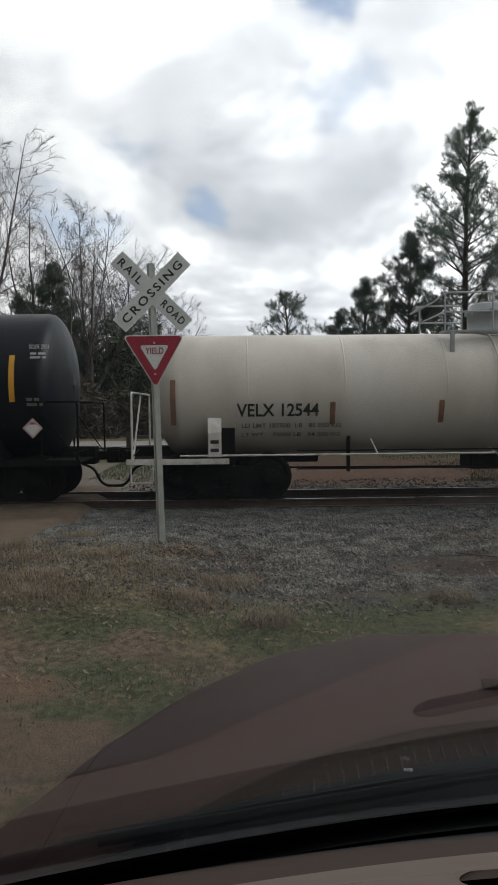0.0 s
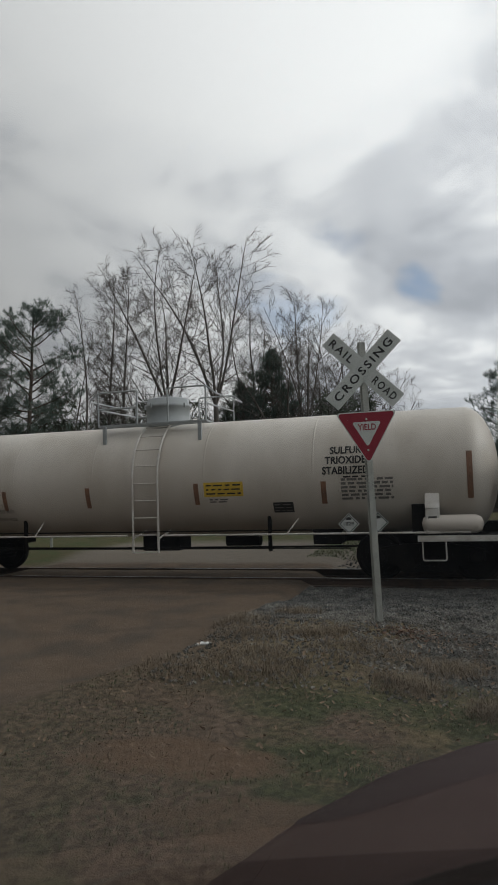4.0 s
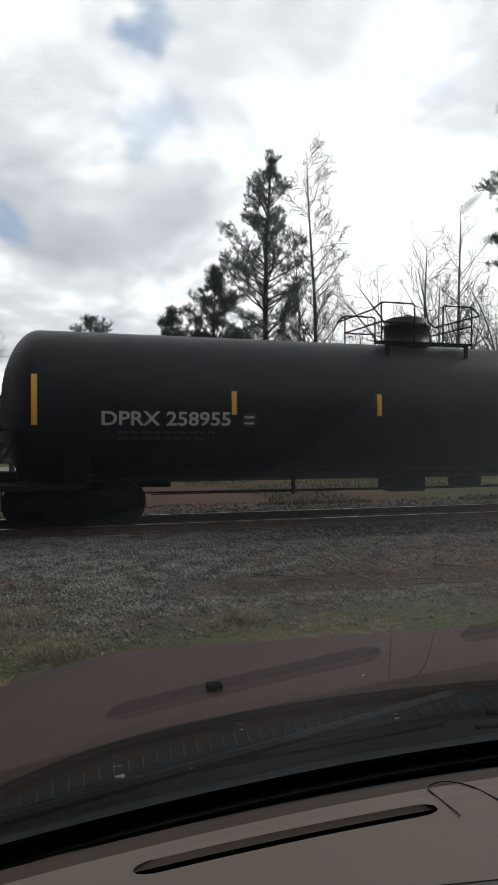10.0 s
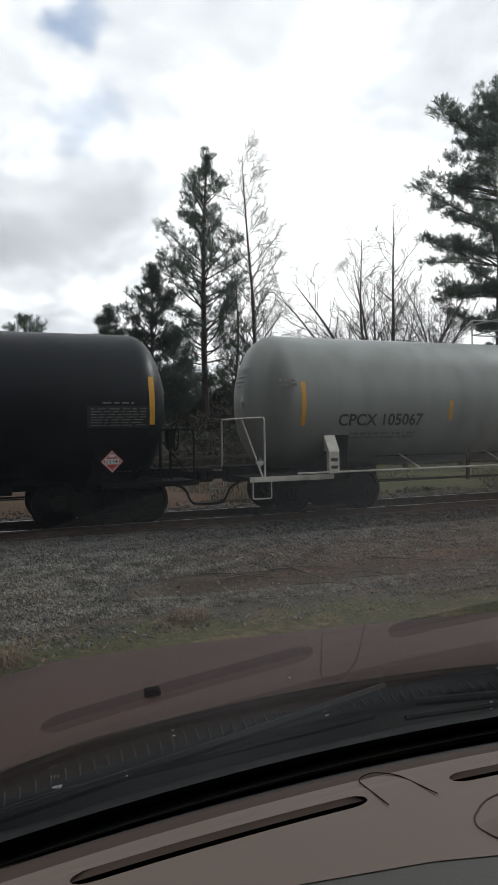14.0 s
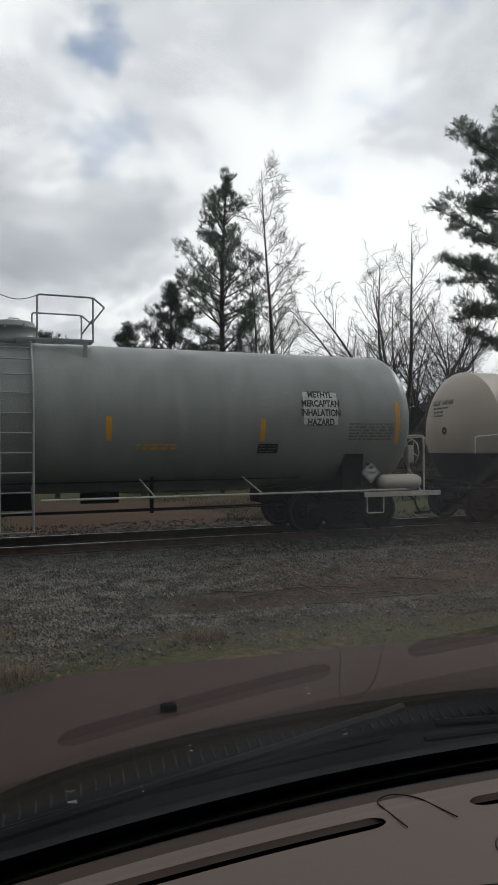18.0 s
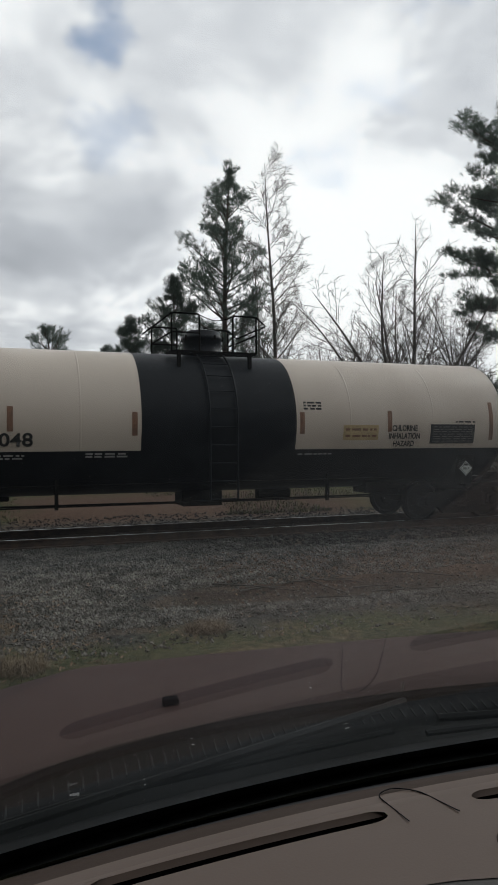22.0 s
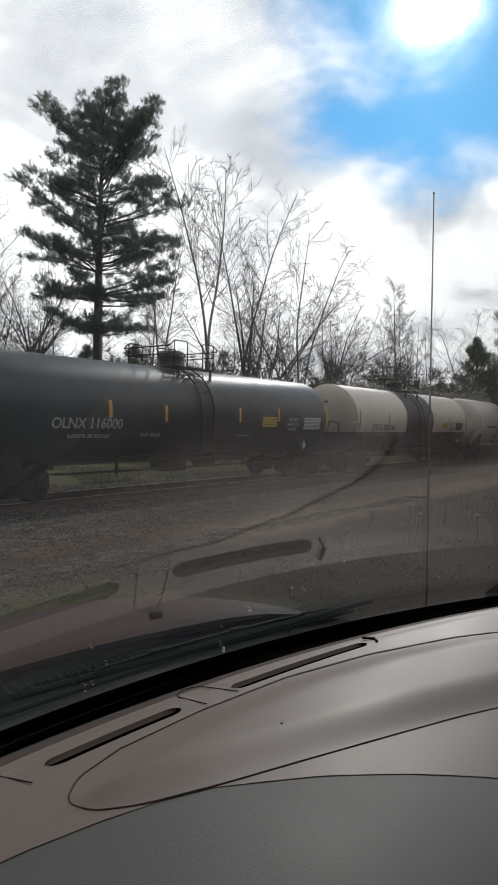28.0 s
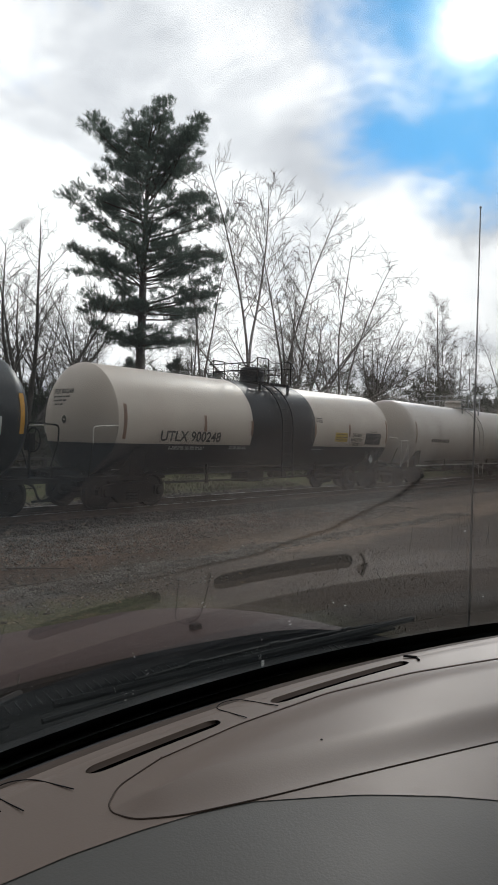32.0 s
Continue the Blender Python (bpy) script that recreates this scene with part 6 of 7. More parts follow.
def tuft(vs, fs, c, size, rnd, n=15, up=0.35, wide=0.045):
    """A spray of thin blades round the point c."""
    for _ in range(n):
        d = Vector((rnd.gauss(0, 1), rnd.gauss(0, 1), rnd.gauss(up, 0.8))).normalized()
        s = d.orthogonal().normalized() * size * wide
        s.rotate(Matrix.Rotation(rnd.uniform(0, 6.28), 3, d))
        l = size * rnd.uniform(0.55, 1.1)
        o = len(vs)
        vs += [c - s * 0.6, c + s * 0.6, c + d * l * 0.7 + s, c + d * l, c + d * l * 0.7 - s]
        fs.append((o, o + 1, o + 2, o + 3, o + 4))


def brush(vs, fs, c, axis, size, rnd, n):
    """One shoot's brush of needles: blades that lean out from the axis."""
    for _ in range(round(n * 1.6)):
        d = (axis + Vector((rnd.gauss(0, 0.55), rnd.gauss(0, 0.55), rnd.gauss(0, 0.4)))).normalized()
        s = d.orthogonal().normalized() * size * rnd.uniform(0.026, 0.044)
        s.rotate(Matrix.Rotation(rnd.uniform(0, 6.28), 3, d))
        b = c - axis * size * rnd.uniform(0.0, 0.8)
        l = size * rnd.uniform(0.6, 1.1)
        o = len(vs)
        vs += [b, b + d * l * 0.6 + s, b + d * l, b + d * l * 0.6 - s]
        fs.append((o, o + 1, o + 2, o + 3))


CONE = ((0.0, 0.55), (0.12, 0.9), (0.3, 1.0), (0.5, 0.86), (0.7, 0.62), (0.85, 0.44), (0.95, 0.27), (1.0, 0.1))
DOME = ((0.0, 0.5), (0.1, 0.85), (0.25, 1.0), (0.45, 1.0), (0.62, 0.97), (0.76, 0.9), (0.88, 0.74), (0.96, 0.5), (1.0, 0.3))
ROUND = ((0.0, 0.6), (0.2, 0.95), (0.45, 1.0), (0.7, 0.85), (0.88, 0.58), (1.0, 0.2))


def pine(height, seed, low=0.3, reach=0.2, outline=CONE, limbs=80, layered=0.0, shoots=4, needles=11, tsize=0.30, stout=0.0125, rise=(0.05, 0.75), pads=1.5, label="tall loblolly pine with a ragged dark green crown"):
    """A pine: a straight trunk, limbs that fill the outline, side shoots, and a brush of needles on each shoot."""
    rnd = random.Random(seed)
    segs, tw, nv, nf = [], [], [], []
    gs, ws = [p[0] for p in outline], [p[1] for p in outline]
    pts = [Vector((0, 0, -0.3))]
    d = Vector((rnd.uniform(-0.02, 0.02), rnd.uniform(-0.02, 0.02), 1))
    k = 14
    for i in range(k):
        d = (d + Vector((rnd.gauss(0, 0.014), rnd.gauss(0, 0.014), 0))).normalized()
        pts.append(pts[-1] + d * height / k)
    r0 = height * stout
    for i in range(k):
        segs.append((pts[i], pts[i + 1], r0 * (1 - i / k) ** 0.8 + 0.025, r0 * (1 - (i + 1) / k) ** 0.8 + 0.025))
    az = rnd.uniform(0, 6.28)
    for j in range(limbs):
        g = (j + rnd.uniform(0.1, 0.9)) / limbs
        if layered:
            q = layered * 9
            g += (0.7 * ((math.floor(g * q) + 0.5) / q - g)) * max(0.0, 1 - 1.3 * g)
        f = low + (0.985 - low) * g
        x = f * k
        i = min(k - 1, int(x))
        at = pts[i].lerp(pts[i + 1], x - i)
        az += 2.4 + rnd.gauss(0, 0.9)
        if rnd.random() < 0.10:
            continue
        up = rise[0] + (rise[1] - rise[0]) * g + rnd.gauss(0, 0.12)
        wide = height * reach * float(np.interp(g + 0.10 * (up - 0.2), gs, ws))
        length = wide * rnd.choice((1.0, 0.95, 1.1, 0.8, 0.6, 0.45)) * rnd.uniform(0.85, 1.08) * math.hypot(1.0, up) + 0.15
        dd = Vector((math.cos(az), math.sin(az), up)).normalized()
        kk = 6
        lp = [at]
        for q in range(kk):
            dd = (dd + Vector((rnd.gauss(0, 0.09), rnd.gauss(0, 0.09), rnd.gauss(0.045 if not layered else 0.02, 0.05)))).normalized()
            lp.append(lp[-1] + dd * length / kk)
        rr = 0.014 + length * 0.011
        for q in range(kk):
            segs.append((lp[q], lp[q + 1], rr * (1 - q / kk) + 0.009, rr * (1 - (q + 1) / kk) + 0.009))
        # pads of foliage along the outer part of the limb, uneven in size, with gaps between
        m = max(2, round(length * pads))
        for q in range(m):
            s = 0.42 + 0.6 * (q + rnd.uniform(0.2, 0.8)) / m if length > 1.2 else 0.3 + 0.7 * (q + rnd.random()) / m
            y = min(kk - 1e-3, s * kk)
            ii = int(y)
            b = lp[ii].lerp(lp[ii + 1], y - ii)
            way = (lp[ii + 1] - lp[ii]).normalized()
            side = Vector((-way.y, way.x, 0)) * rnd.gauss(0, 0.28 * min(1.6, length))
            c = b + side + Vector((0, 0, rnd.uniform(0.0, 0.3)))
            tw.append((b, c, 0.016, 0.010))
            size = rnd.uniform(0.55, 1.15) * min(1.0, 0.55 + 0.15 * length)
            for w in range(max(3, round(shoots * 3.4 * size))):
                a2, r2 = rnd.uniform(0, 6.283), 0.62 * size * math.sqrt(rnd.random())
                p = c + Vector((r2 * math.cos(a2), r2 * math.sin(a2), rnd.gauss(0.05, 0.13 if layered else 0.22) * size - 0.25 * r2 * r2))
                if w % 3 == 0:
                    tw.append((c, p, 0.010, 0.007))
                out = Vector((math.cos(a2), math.sin(a2), 0)) * r2
                brush(nv, nf, p, (out + way * 0.3 + Vector((rnd.gauss(0, 0.25), rnd.gauss(0, 0.25), 0.8))).normalized(), rnd.uniform(0.75, 1.2) * tsize, rnd, needles)
        brush(nv, nf, lp[-1], (dd * 0.6 + Vector((0, 0, 0.7))).normalized(), tsize * 1.25, rnd, needles + 4)
    for q in range(5):
        brush(nv, nf, pts[-1] - Vector((0, 0, 0.22 * q)), Vector((rnd.gauss(0, 0.2), rnd.gauss(0, 0.2), 1)).normalized(), tsize * 1.3, rnd, needles + 4)
    t = thing("pine_tree", label, "tree", "pines beyond the track")
    v, f = prisms(segs, 7)
    part("trunk", mesh_of("trunk", v, f, M["pine_bark"], smooth=True), t)
    v, f = prisms(tw, 3)
    part("twigs", mesh_of("twigs", v, f, M["pine_bark"]), t)
    part("crown", mesh_of("crown", nv, nf, M["needles"]), t, "clumps of needles")
    return t


def place(t, az, dist, s=1.0, turn=0.0):
    a = radians(az)
    x, y = dist * math.sin(a), dist * math.cos(a)
    t.matrix_basis = pose(x, y, ground_z(x, y), 0, 0, turn) @ Matrix.Diagonal((s, s, s, 1))
    return t


def again(t, az, dist, s=1.0, turn=0.0):
    c = copy_thing(t, Matrix())
    return place(c, az, dist, s, turn)


def build_trees():
    # the pines and leafless trees that stand out one by one
    pine_a = place(pine(19.9, 41, 0.22, 0.185, CONE, 100, shoots=4, needles=10, tsize=0.32, rise=(0.15, 1.0)), 18.3, 46)
    pine_b = place(pine(12.0, 42, 0.10, 0.25, CONE, 92, shoots=5, needles=10, tsize=0.32, rise=(0.1, 1.1), label="bushy young pine with dense dark needles"), 13.8, 43)
    again(pine_b, 10.2, 44, 0.80, 70)
    again(pine_b, 8.6, 46, 0.66, 200)
    pine_s = place(pine(9.0, 43, 0.22, 0.26, ROUND, 42, shoots=4, needles=9, label="small pine with a round dark crown"), 4.5, 45)
    again(pine_b, 15.8, 49, 0.75, 130)
    big = place(pine(23.0, 44, 0.31, 0.225, DOME, 140, layered=0.8, shoots=5, needles=11, tsize=0.32, pads=1.7, stout=0.017, rise=(0.0, 0.7), label="large old pine with a broad layered crown"), 42.0, 46)
    place(pine(13.5, 45, 0.28, 0.24, ROUND, 46, shoots=4, label="ragged pine at the edge of the dark woods"), -34.9, 43)
    again(pine_b, 41.0, 50, 0.62, 20), again(pine_b, 45.0, 52, 0.66, 90), again(pine_b, 48.5, 54, 0.60, 160)
    t1 = place(bare_tree(19.7, 51, 1, 0.9, 0.15, r0=0.19, reach=0.19, wig=0.018, dens=1.9, rise=0.012), 22.6, 45, 1.0, 180)
    t2 = place(bare_tree(15.0, 52, 1, 0.85, 0.3, reach=0.2, wig=0.045, dens=0.95), 20.4, 47)
    t3 = place(bare_tree(14.4, 53, 8, 0.75, 0.3, r0=0.26, dens=0.75, reach=0.26, fork=(0.1, 1.2), split=0.1, wig=0.045, rise=0.012, label="spreading leafless tree with several stems"), 33.0, 44)
    t4 = place(bare_tree(20.0, 54, 2, 0.9, 0.25, reach=0.22, fork=(0.12, 0.28), split=0.3, wig=0.04, dens=0.85), 51.0, 44)
    t5 = place(bare_tree(14.0, 55, 5, 0.95, 0.2, wig=0.08, reach=0.28, fork=(0.35, 1.2), split=0.22, dens=0.75, rise=0.0, label="crooked leafless tree with drooping limbs"), 58.6, 43)
    t6 = place(bare_tree(18.8, 56, 4, 0.95, 0.1, reach=0.2, fork=(0.15, 0.5), split=0.38, dens=0.9), -19.6, 45)
    t7 = place(bare_tree(19.0, 57, 4, 0.95, 0.1, reach=0.2, fork=(0.15, 0.5), split=0.38, dens=0.9), -23.6, 46)
    again(t6, -16.3, 50, 0.82, 100), again(t7, -10.2, 52, 0.74, 200), again(t4, -7.8, 48, 0.58, 10), again(t6, -6.2, 55, 0.55, 280), again(t3, -13.0, 47, 0.85, 60), again(pine_b, -17.4, 50, 0.78, 330), again(pine_b, -9.5, 53, 0.6, 30)
    again(pine_b, -14.6, 47, 0.92, 250), again(t4, -12.0, 46, 0.74, 40), again(t1, -27.6, 46, 0.84, 15), again(t2, -30.5, 44, 0.95, 15), again(t4, 47.2, 48, 0.8, 80), again(t3, 54.5, 50, 0.95, 140), again(t6, 61.5, 52, 0.6, 60), again(t7, 37.0, 50, 0.7, 20)
    again(t1, -28.6, 47, 0.82, 40), again(t1, -12.2, 50, 0.80, 120), again(t3, -9.0, 50, 0.78, 30), again(t2, -15.0, 52, 0.85, 75)
    again(t1, 66.8, 60, 0.72, 60), again(t2, 68.6, 61, 0.75, 160), again(t4, 65.5, 64, 0.6, 200), again(t4, 54.0, 47, 0.92, 110), again(t3, 27.0, 50, 0.72, 90), again(t3, 30.5, 53, 0.66, 210), again(t5, 37.6, 49, 0.85, 150)
    again(t5, 25.0, 54, 0.62, 20), again(t2, 46.5, 51, 0.7, 250), again(t5, 62.5, 52, 0.75, 300), again(t4, -31.5, 50, 0.7, 20), again(t6, -37.5, 52, 0.75, 310), again(t7, -40.5, 50, 0.8, 70), again(t6, -43.5, 54, 0.85, 10)
    again(pine_a, 75.0, 62, 0.72, 33), again(pine_b, 72.6, 60, 0.8, 10), again(big, 79.0, 66, 0.7, 100), again(pine_a, -39.5, 56, 0.82, 140), again(pine_a, -46, 60, 0.95, 220)
    rnd = random.Random(77)
    stock = [t1, t2, t3, t4, t5, t6]
    for k in range(70):
        az = -50 + 134 * (k + rnd.random()) / 70
        if -5 < az < 17:
            continue
        again(rnd.choice(stock), az, rnd.uniform(50, 72), rnd.uniform(0.42, 0.68), rnd.uniform(0, 360))


build_trees()


def thicket(name, spots, m, seed, label, blade=0.5, per=80):
    """Dense low growth along the wood's edge: many leaf and twig clumps."""
    rnd = random.Random(seed)
    vs, fs = [], []
    for x, y, h, w in spots(rnd):
        z0 = ground_z(x, y)
        for _ in range(per):
            f = rnd.random()
            rr = w * math.sqrt(rnd.random()) * (1.0 - 0.65 * f ** 2)
            a = rnd.uniform(0, 6.28)
            tuft(vs, fs, Vector((x + rr * math.cos(a), y + rr * math.sin(a), z0 + h * f)), blade * rnd.uniform(0.7, 1.3), rnd, 8, 0.4, 0.05)
    tagged(new(name, mesh_of(name, vs, fs, m)), label, "undergrowth", kind="stuff")


def edge_spots(a0, a1, n, hmin, hmax, d0, d1, w):
    def make(rnd):
        for k in range(n):
            az = radians(a0 + (a1 - a0) * (k + rnd.random()) / n)
            d = rnd.uniform(d0, d1)
            yield d * math.sin(az), d * math.cos(az), rnd.uniform(hmin, hmax), w * rnd.uniform(0.7, 1.3)
    return make


thicket("evergreen_thicket", edge_spots(-50, -7, 90, 5.0, 8.4, 46, 58, 1.9), M["cedar"], 61, "dense dark evergreen thicket at the edge of the woods", 0.6, 130)
thicket("evergreen_thicket", edge_spots(18, 86, 170, 2.5, 6.2, 50, 66, 1.9), M["cedar"], 62, "low evergreen growth under the leafless trees", 0.6, 100)
thicket("evergreen_thicket", edge_spots(36, 82, 110, 3.5, 7.6, 48, 60, 1.8), M["cedar"], 69, "dark evergreen understory below the bare trees", 0.5, 110)
thicket("brush_thicket", edge_spots(-48, 88, 150, 1.5, 4.6, 44, 64, 1.6), M["brush"], 63, "tangled brown brush along the wood's edge", 0.7, 60)
thicket("brush_thicket", edge_spots(-14, 60, 120, 1.2, 3.4, 40, 46, 1.5), M["brush"], 65, "low tangled brush at the foot of the pines", 0.6, 60)
thicket("evergreen_thicket", edge_spots(10, 62, 90, 0.9, 2.4, 35, 42, 1.3), M["cedar"], 67, "low dark shrubs at the edge of the field", 0.45, 70)
def field_edge(rnd):
    for _ in range(110):
        yield rnd.uniform(4.5, 42), rnd.uniform(27.5, 32), rnd.uniform(0.5, 1.5), rnd.uniform(0.5, 1.0)


thicket("brush_thicket", field_edge, M["brush"], 68, "dark low brush behind the rail fence", 0.35, 70)
thicket("far_woods", edge_spots(14, 40, 80, 3.4, 6.2, 48, 60, 1.7), M["cedar"], 70, "dark woods behind the pines", 0.5, 110)
thicket("far_woods", edge_spots(-10, 24, 70, 2.6, 4.6, 50, 66, 2.4), M["cedar"], 64, "dark woods beyond the field", 0.7, 100)


# unseen tree mass added behind the camera to block low sky light
def behind(rnd):
    for k in range(150):
        yield -75 + k + rnd.uniform(-0.6, 0.6), -20 - rnd.uniform(0, 9), rnd.uniform(13.0, 18.0), rnd.uniform(1.8, 2.6)


thicket("roadside_woods", behind, M["cedar"], 66, "added unseen woods behind the truck that hold back low sky light", 0.9, 190)


# ---------------------------------------------------------------- the vehicle round the camera
def build_truck():
    t = thing("pickup_truck", "maroon pickup truck with a taupe dashboard, seen from its cab", "truck")
    t.matrix_basis = pose(0.46, 0.003, 0, 0, 0, -4.5)
    Z = 1.55
    base = lambda u: 0.615 - 0.25 * u * u + 0.03 * u  # noqa: E731
    slope = math.tan(radians(38))

    def glass_pt(u, z):
        k = 1 - 0.10 * (z - Z) / 0.55
        return (u * k, base(u) - (z - Z) / slope, z)

    # windscreen
    nu, nz = 40, 14
    g = Geo()
    for off in (0.0, 0.005):
        vs = []
        for j in range(nz + 1):
            for i in range(nu + 1):
                u, z = -0.98 + 1.96 * i / nu, Z - 0.11 + 0.66 * j / nz
                x, y, zz = glass_pt(u, z)
                vs.append((x, y + off * 0.6, zz + off * 0.8))
        fs = [(j * (nu + 1) + i, j * (nu + 1) + i + 1, (j + 1) * (nu + 1) + i + 1, (j + 1) * (nu + 1) + i) for j in range(nz) for i in range(nu)]
        g.add(vs, fs)
    glass = part("windscreen", g.mesh("windscreen", M["glass"], True), t, "raked windscreen with faint reflections of the dashboard")
    glass.visible_shadow = False

    # black ceramic border at the foot of the glass
    frit, vs = Geo(), []
    for off in (0.003, 0.0045):
        vs += [tuple(Vector(glass_pt(-0.98 + 1.96 * i / nu, z)) + Vector((0, -0.6, -0.8)) * off) for z in (Z - 0.10, Z - 0.05, Z - 0.012) for i in range(nu + 1)]
    k = nu + 1
    frit.add(vs, [(o + j * k + i, o + j * k + i + 1, o + (j + 1) * k + i + 1, o + (j + 1) * k + i) for o in (0, 3 * k) for j in range(2) for i in range(nu)])
    part("ceramic_border", frit.mesh("ceramic_border", M["ceramic"], True), glass, "black painted border along the foot of the glass")

    # dashboard top, split along the seam into two vinyls
    def dash_z(u, v):
        z = Z - 0.35 * max(0.0, 0.40 - v) ** 2 - 0.002 * smooth(0.512, 0.53, v + 0.25 * u * u)
        # the airbag door swells up out of the pad
        if u > -0.12:
            up = float(np.interp(u, (-0.112, -0.105, -0.082, -0.018, 0.096, 0.244, 0.394, 0.55, 0.70, 0.98), (0.425, 0.438, 0.457, 0.473, 0.477, 0.4665, 0.432, 0.375, 0.30, 0.12)))
            lo = float(np.interp(u, (-0.112, -0.105, -0.0745, 0.0, 0.08, 0.169, 0.297, 0.45, 0.98), (0.4245, 0.403, 0.381, 0.352, 0.326, 0.297, 0.256, 0.20, 0.0)))
            edge = min(up - v, v - lo, u + 0.114)
            z += 0.010 * smooth(-0.004, 0.065, edge)
        return z

    front = lambda u: 0.521 - 0.235 * u * u  # noqa: E731
    seam = lambda u: float(np.interp(u, (-0.98, -0.6, -0.278, -0.17, -0.109, -0.06, -0.011, 0.075, 0.14, 0.193, 0.25, 0.5), (0.37, 0.415, 0.406, 0.398, 0.387, 0.374, 0.355, 0.297, 0.243, 0.193, 0.135, -0.2)))  # noqa: E731

    def sheet(name, lo, hi, m, us, n, lift=0.0, label=""):
        vs = []
        for u in us:
            for j in range(n + 1):
                v = lo(u) + (hi(u) - lo(u)) * j / n
                vs.append((u, v, dash_z(u, v) + lift))
        k = n + 1
        fs = [(i * k + j, (i + 1) * k + j, (i + 1) * k + j + 1, i * k + j + 1) for i in range(len(us) - 1) for j in range(n)]
        return part(name, mesh_of(name, vs, fs, m, smooth=True), t, label)

    us = [-0.98 + 1.96 * i / 80 for i in range(81)]
    low_edge = lambda u: max(-0.2, seam(u))  # noqa: E731

    # slots: cut the top sheet into bands round them
    slot_v = lambda u: 0.500 - 0.20 * u * u  # noqa: E731
    slots = [(-0.433, -0.176), (-0.088, 0.088), (0.172, 0.436)]
    hw = 0.0085
    sheet("dash_top", lambda u: slot_v(u) + hw, front, M["dash"], [-0.98 + 1.96 * i / 160 for i in range(161)], 8, 0, "taupe vinyl dashboard top")
    sheet("dash_pad", low_edge, lambda u: slot_v(u) - hw, M["dash"], [-0.98 + 1.96 * i / 200 for i in range(201)], 60, 0, "taupe vinyl dashboard pad")
    edges = [-0.98] + [e for s in slots for e in s] + [0.98]
    for a, b in zip(edges[0::2], edges[1::2]):
        uu = [a + (b - a) * i / 12 for i in range(13)]
        sheet("dash_bridge", lambda u: slot_v(u) - hw, lambda u: slot_v(u) + hw, M["dash"], uu, 2)
    for a, b in slots:
        uu = [a + (b - a) * i / 16 for i in range(17)]
        g = Geo()
        vs = []
        for u in uu:
            c = slot_v(u)
            vs += [(u, c - hw, dash_z(u, c - hw)), (u, c - hw, Z - 0.03), (u, c + hw * 0.9, Z - 0.03), (u, c + hw * 0.9, Z - 0.0015)]
        fs = [(4 * i + k, 4 * (i + 1) + k, 4 * (i + 1) + k + 1, 4 * i + k + 1) for i in range(16) for k in range(3)] + [(0, 1, 2, 3), (67, 66, 65, 64)]
        g.add(vs, fs)
        # the far edge is chamfered in the vinyl of the pad
        vs = []
        for u in uu:
            c = slot_v(u)
            vs += [(u, c + 0.60 * hw, Z - 0.0046), (u, c + 0.80 * hw, Z - 0.0026), (u, c + hw, dash_z(u, c + hw))]
        part("slot_chamfer", mesh_of("slot_chamfer", vs, [(3 * i + k, 3 * (i + 1) + k, 3 * (i + 1) + k + 1, 3 * i + k + 1) for i in range(16) for k in range(2)], M["dash"], smooth=True), t)
        slot = part("defroster_slot", g.mesh("defroster_slot", M["trim_black"]), t, "long dark defroster slot")
        for end, sg in ((a, 1), (b, -1)):
            lip, m = Geo(), 8
            ln = hw * 2.2
            for half in (-1, 1):
                ps = []
                for i in range(m + 1):
                    q = math.pi / 2 * i / m
                    u = end + sg * ln * (1 - math.cos(q))
                    ps.append((u, slot_v(u) + half * hw * math.sin(q), dash_z(u, slot_v(u)) + 0.00012))
                crn = (end - sg * 0.001, slot_v(end) + half * (hw + 0.0006), dash_z(end, slot_v(end)) + 0.00012)
                o = [ps[0]] + ps[1:] + [(ps[-1][0], slot_v(ps[-1][0]) + half * (hw + 0.0006), ps[-1][2]), crn, (end - sg * 0.001, slot_v(end), ps[0][2])]
                f = tuple(range(len(o)))
                lip.add(o, [f if half * sg < 0 else tuple(reversed(f))])
            part("slot_lip", lip.mesh("slot_lip", M["dash"]), slot)
    # lower dash below the seam
    sheet("dash_lower", lambda u: -0.25, lambda u: low_edge(u) + 0.004, M["dash_low"], us, 24, -0.0007, "gray-green vinyl lower dashboard")
    # front lip and dark ledge under the glass; shade there painted as darker strips
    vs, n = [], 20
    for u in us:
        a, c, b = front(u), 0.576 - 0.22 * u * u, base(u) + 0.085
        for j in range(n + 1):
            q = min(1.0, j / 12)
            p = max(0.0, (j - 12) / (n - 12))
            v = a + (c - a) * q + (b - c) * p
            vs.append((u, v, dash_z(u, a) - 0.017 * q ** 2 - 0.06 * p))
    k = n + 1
    for nm, j0, j1, m, lab in (("dash_lip", 0, 3, M["dash"], "rolled front lip of the dashboard"), ("dash_underlip", 3, 12, M["dash_dark"], "foot of the dashboard's front lip, darkened for the shade there"), ("defroster_ledge", 12, n, M["ceramic"], "black ledge at the foot of the windscreen")):
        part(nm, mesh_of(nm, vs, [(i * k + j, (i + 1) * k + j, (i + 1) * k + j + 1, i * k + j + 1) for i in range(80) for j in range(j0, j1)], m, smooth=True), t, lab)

    # thin moulded lines: speaker covers and the airbag door
    def groove(pts, w=0.0016, m=M["trim_black"], name="moulded_line", off=0.0003):
        pts = bend([(u, v, dash_z(u, v) + off) for u, v in pts], 0.02, 6)
        part(name, Geo().tube(pts, w, 5).mesh(name, m), t)

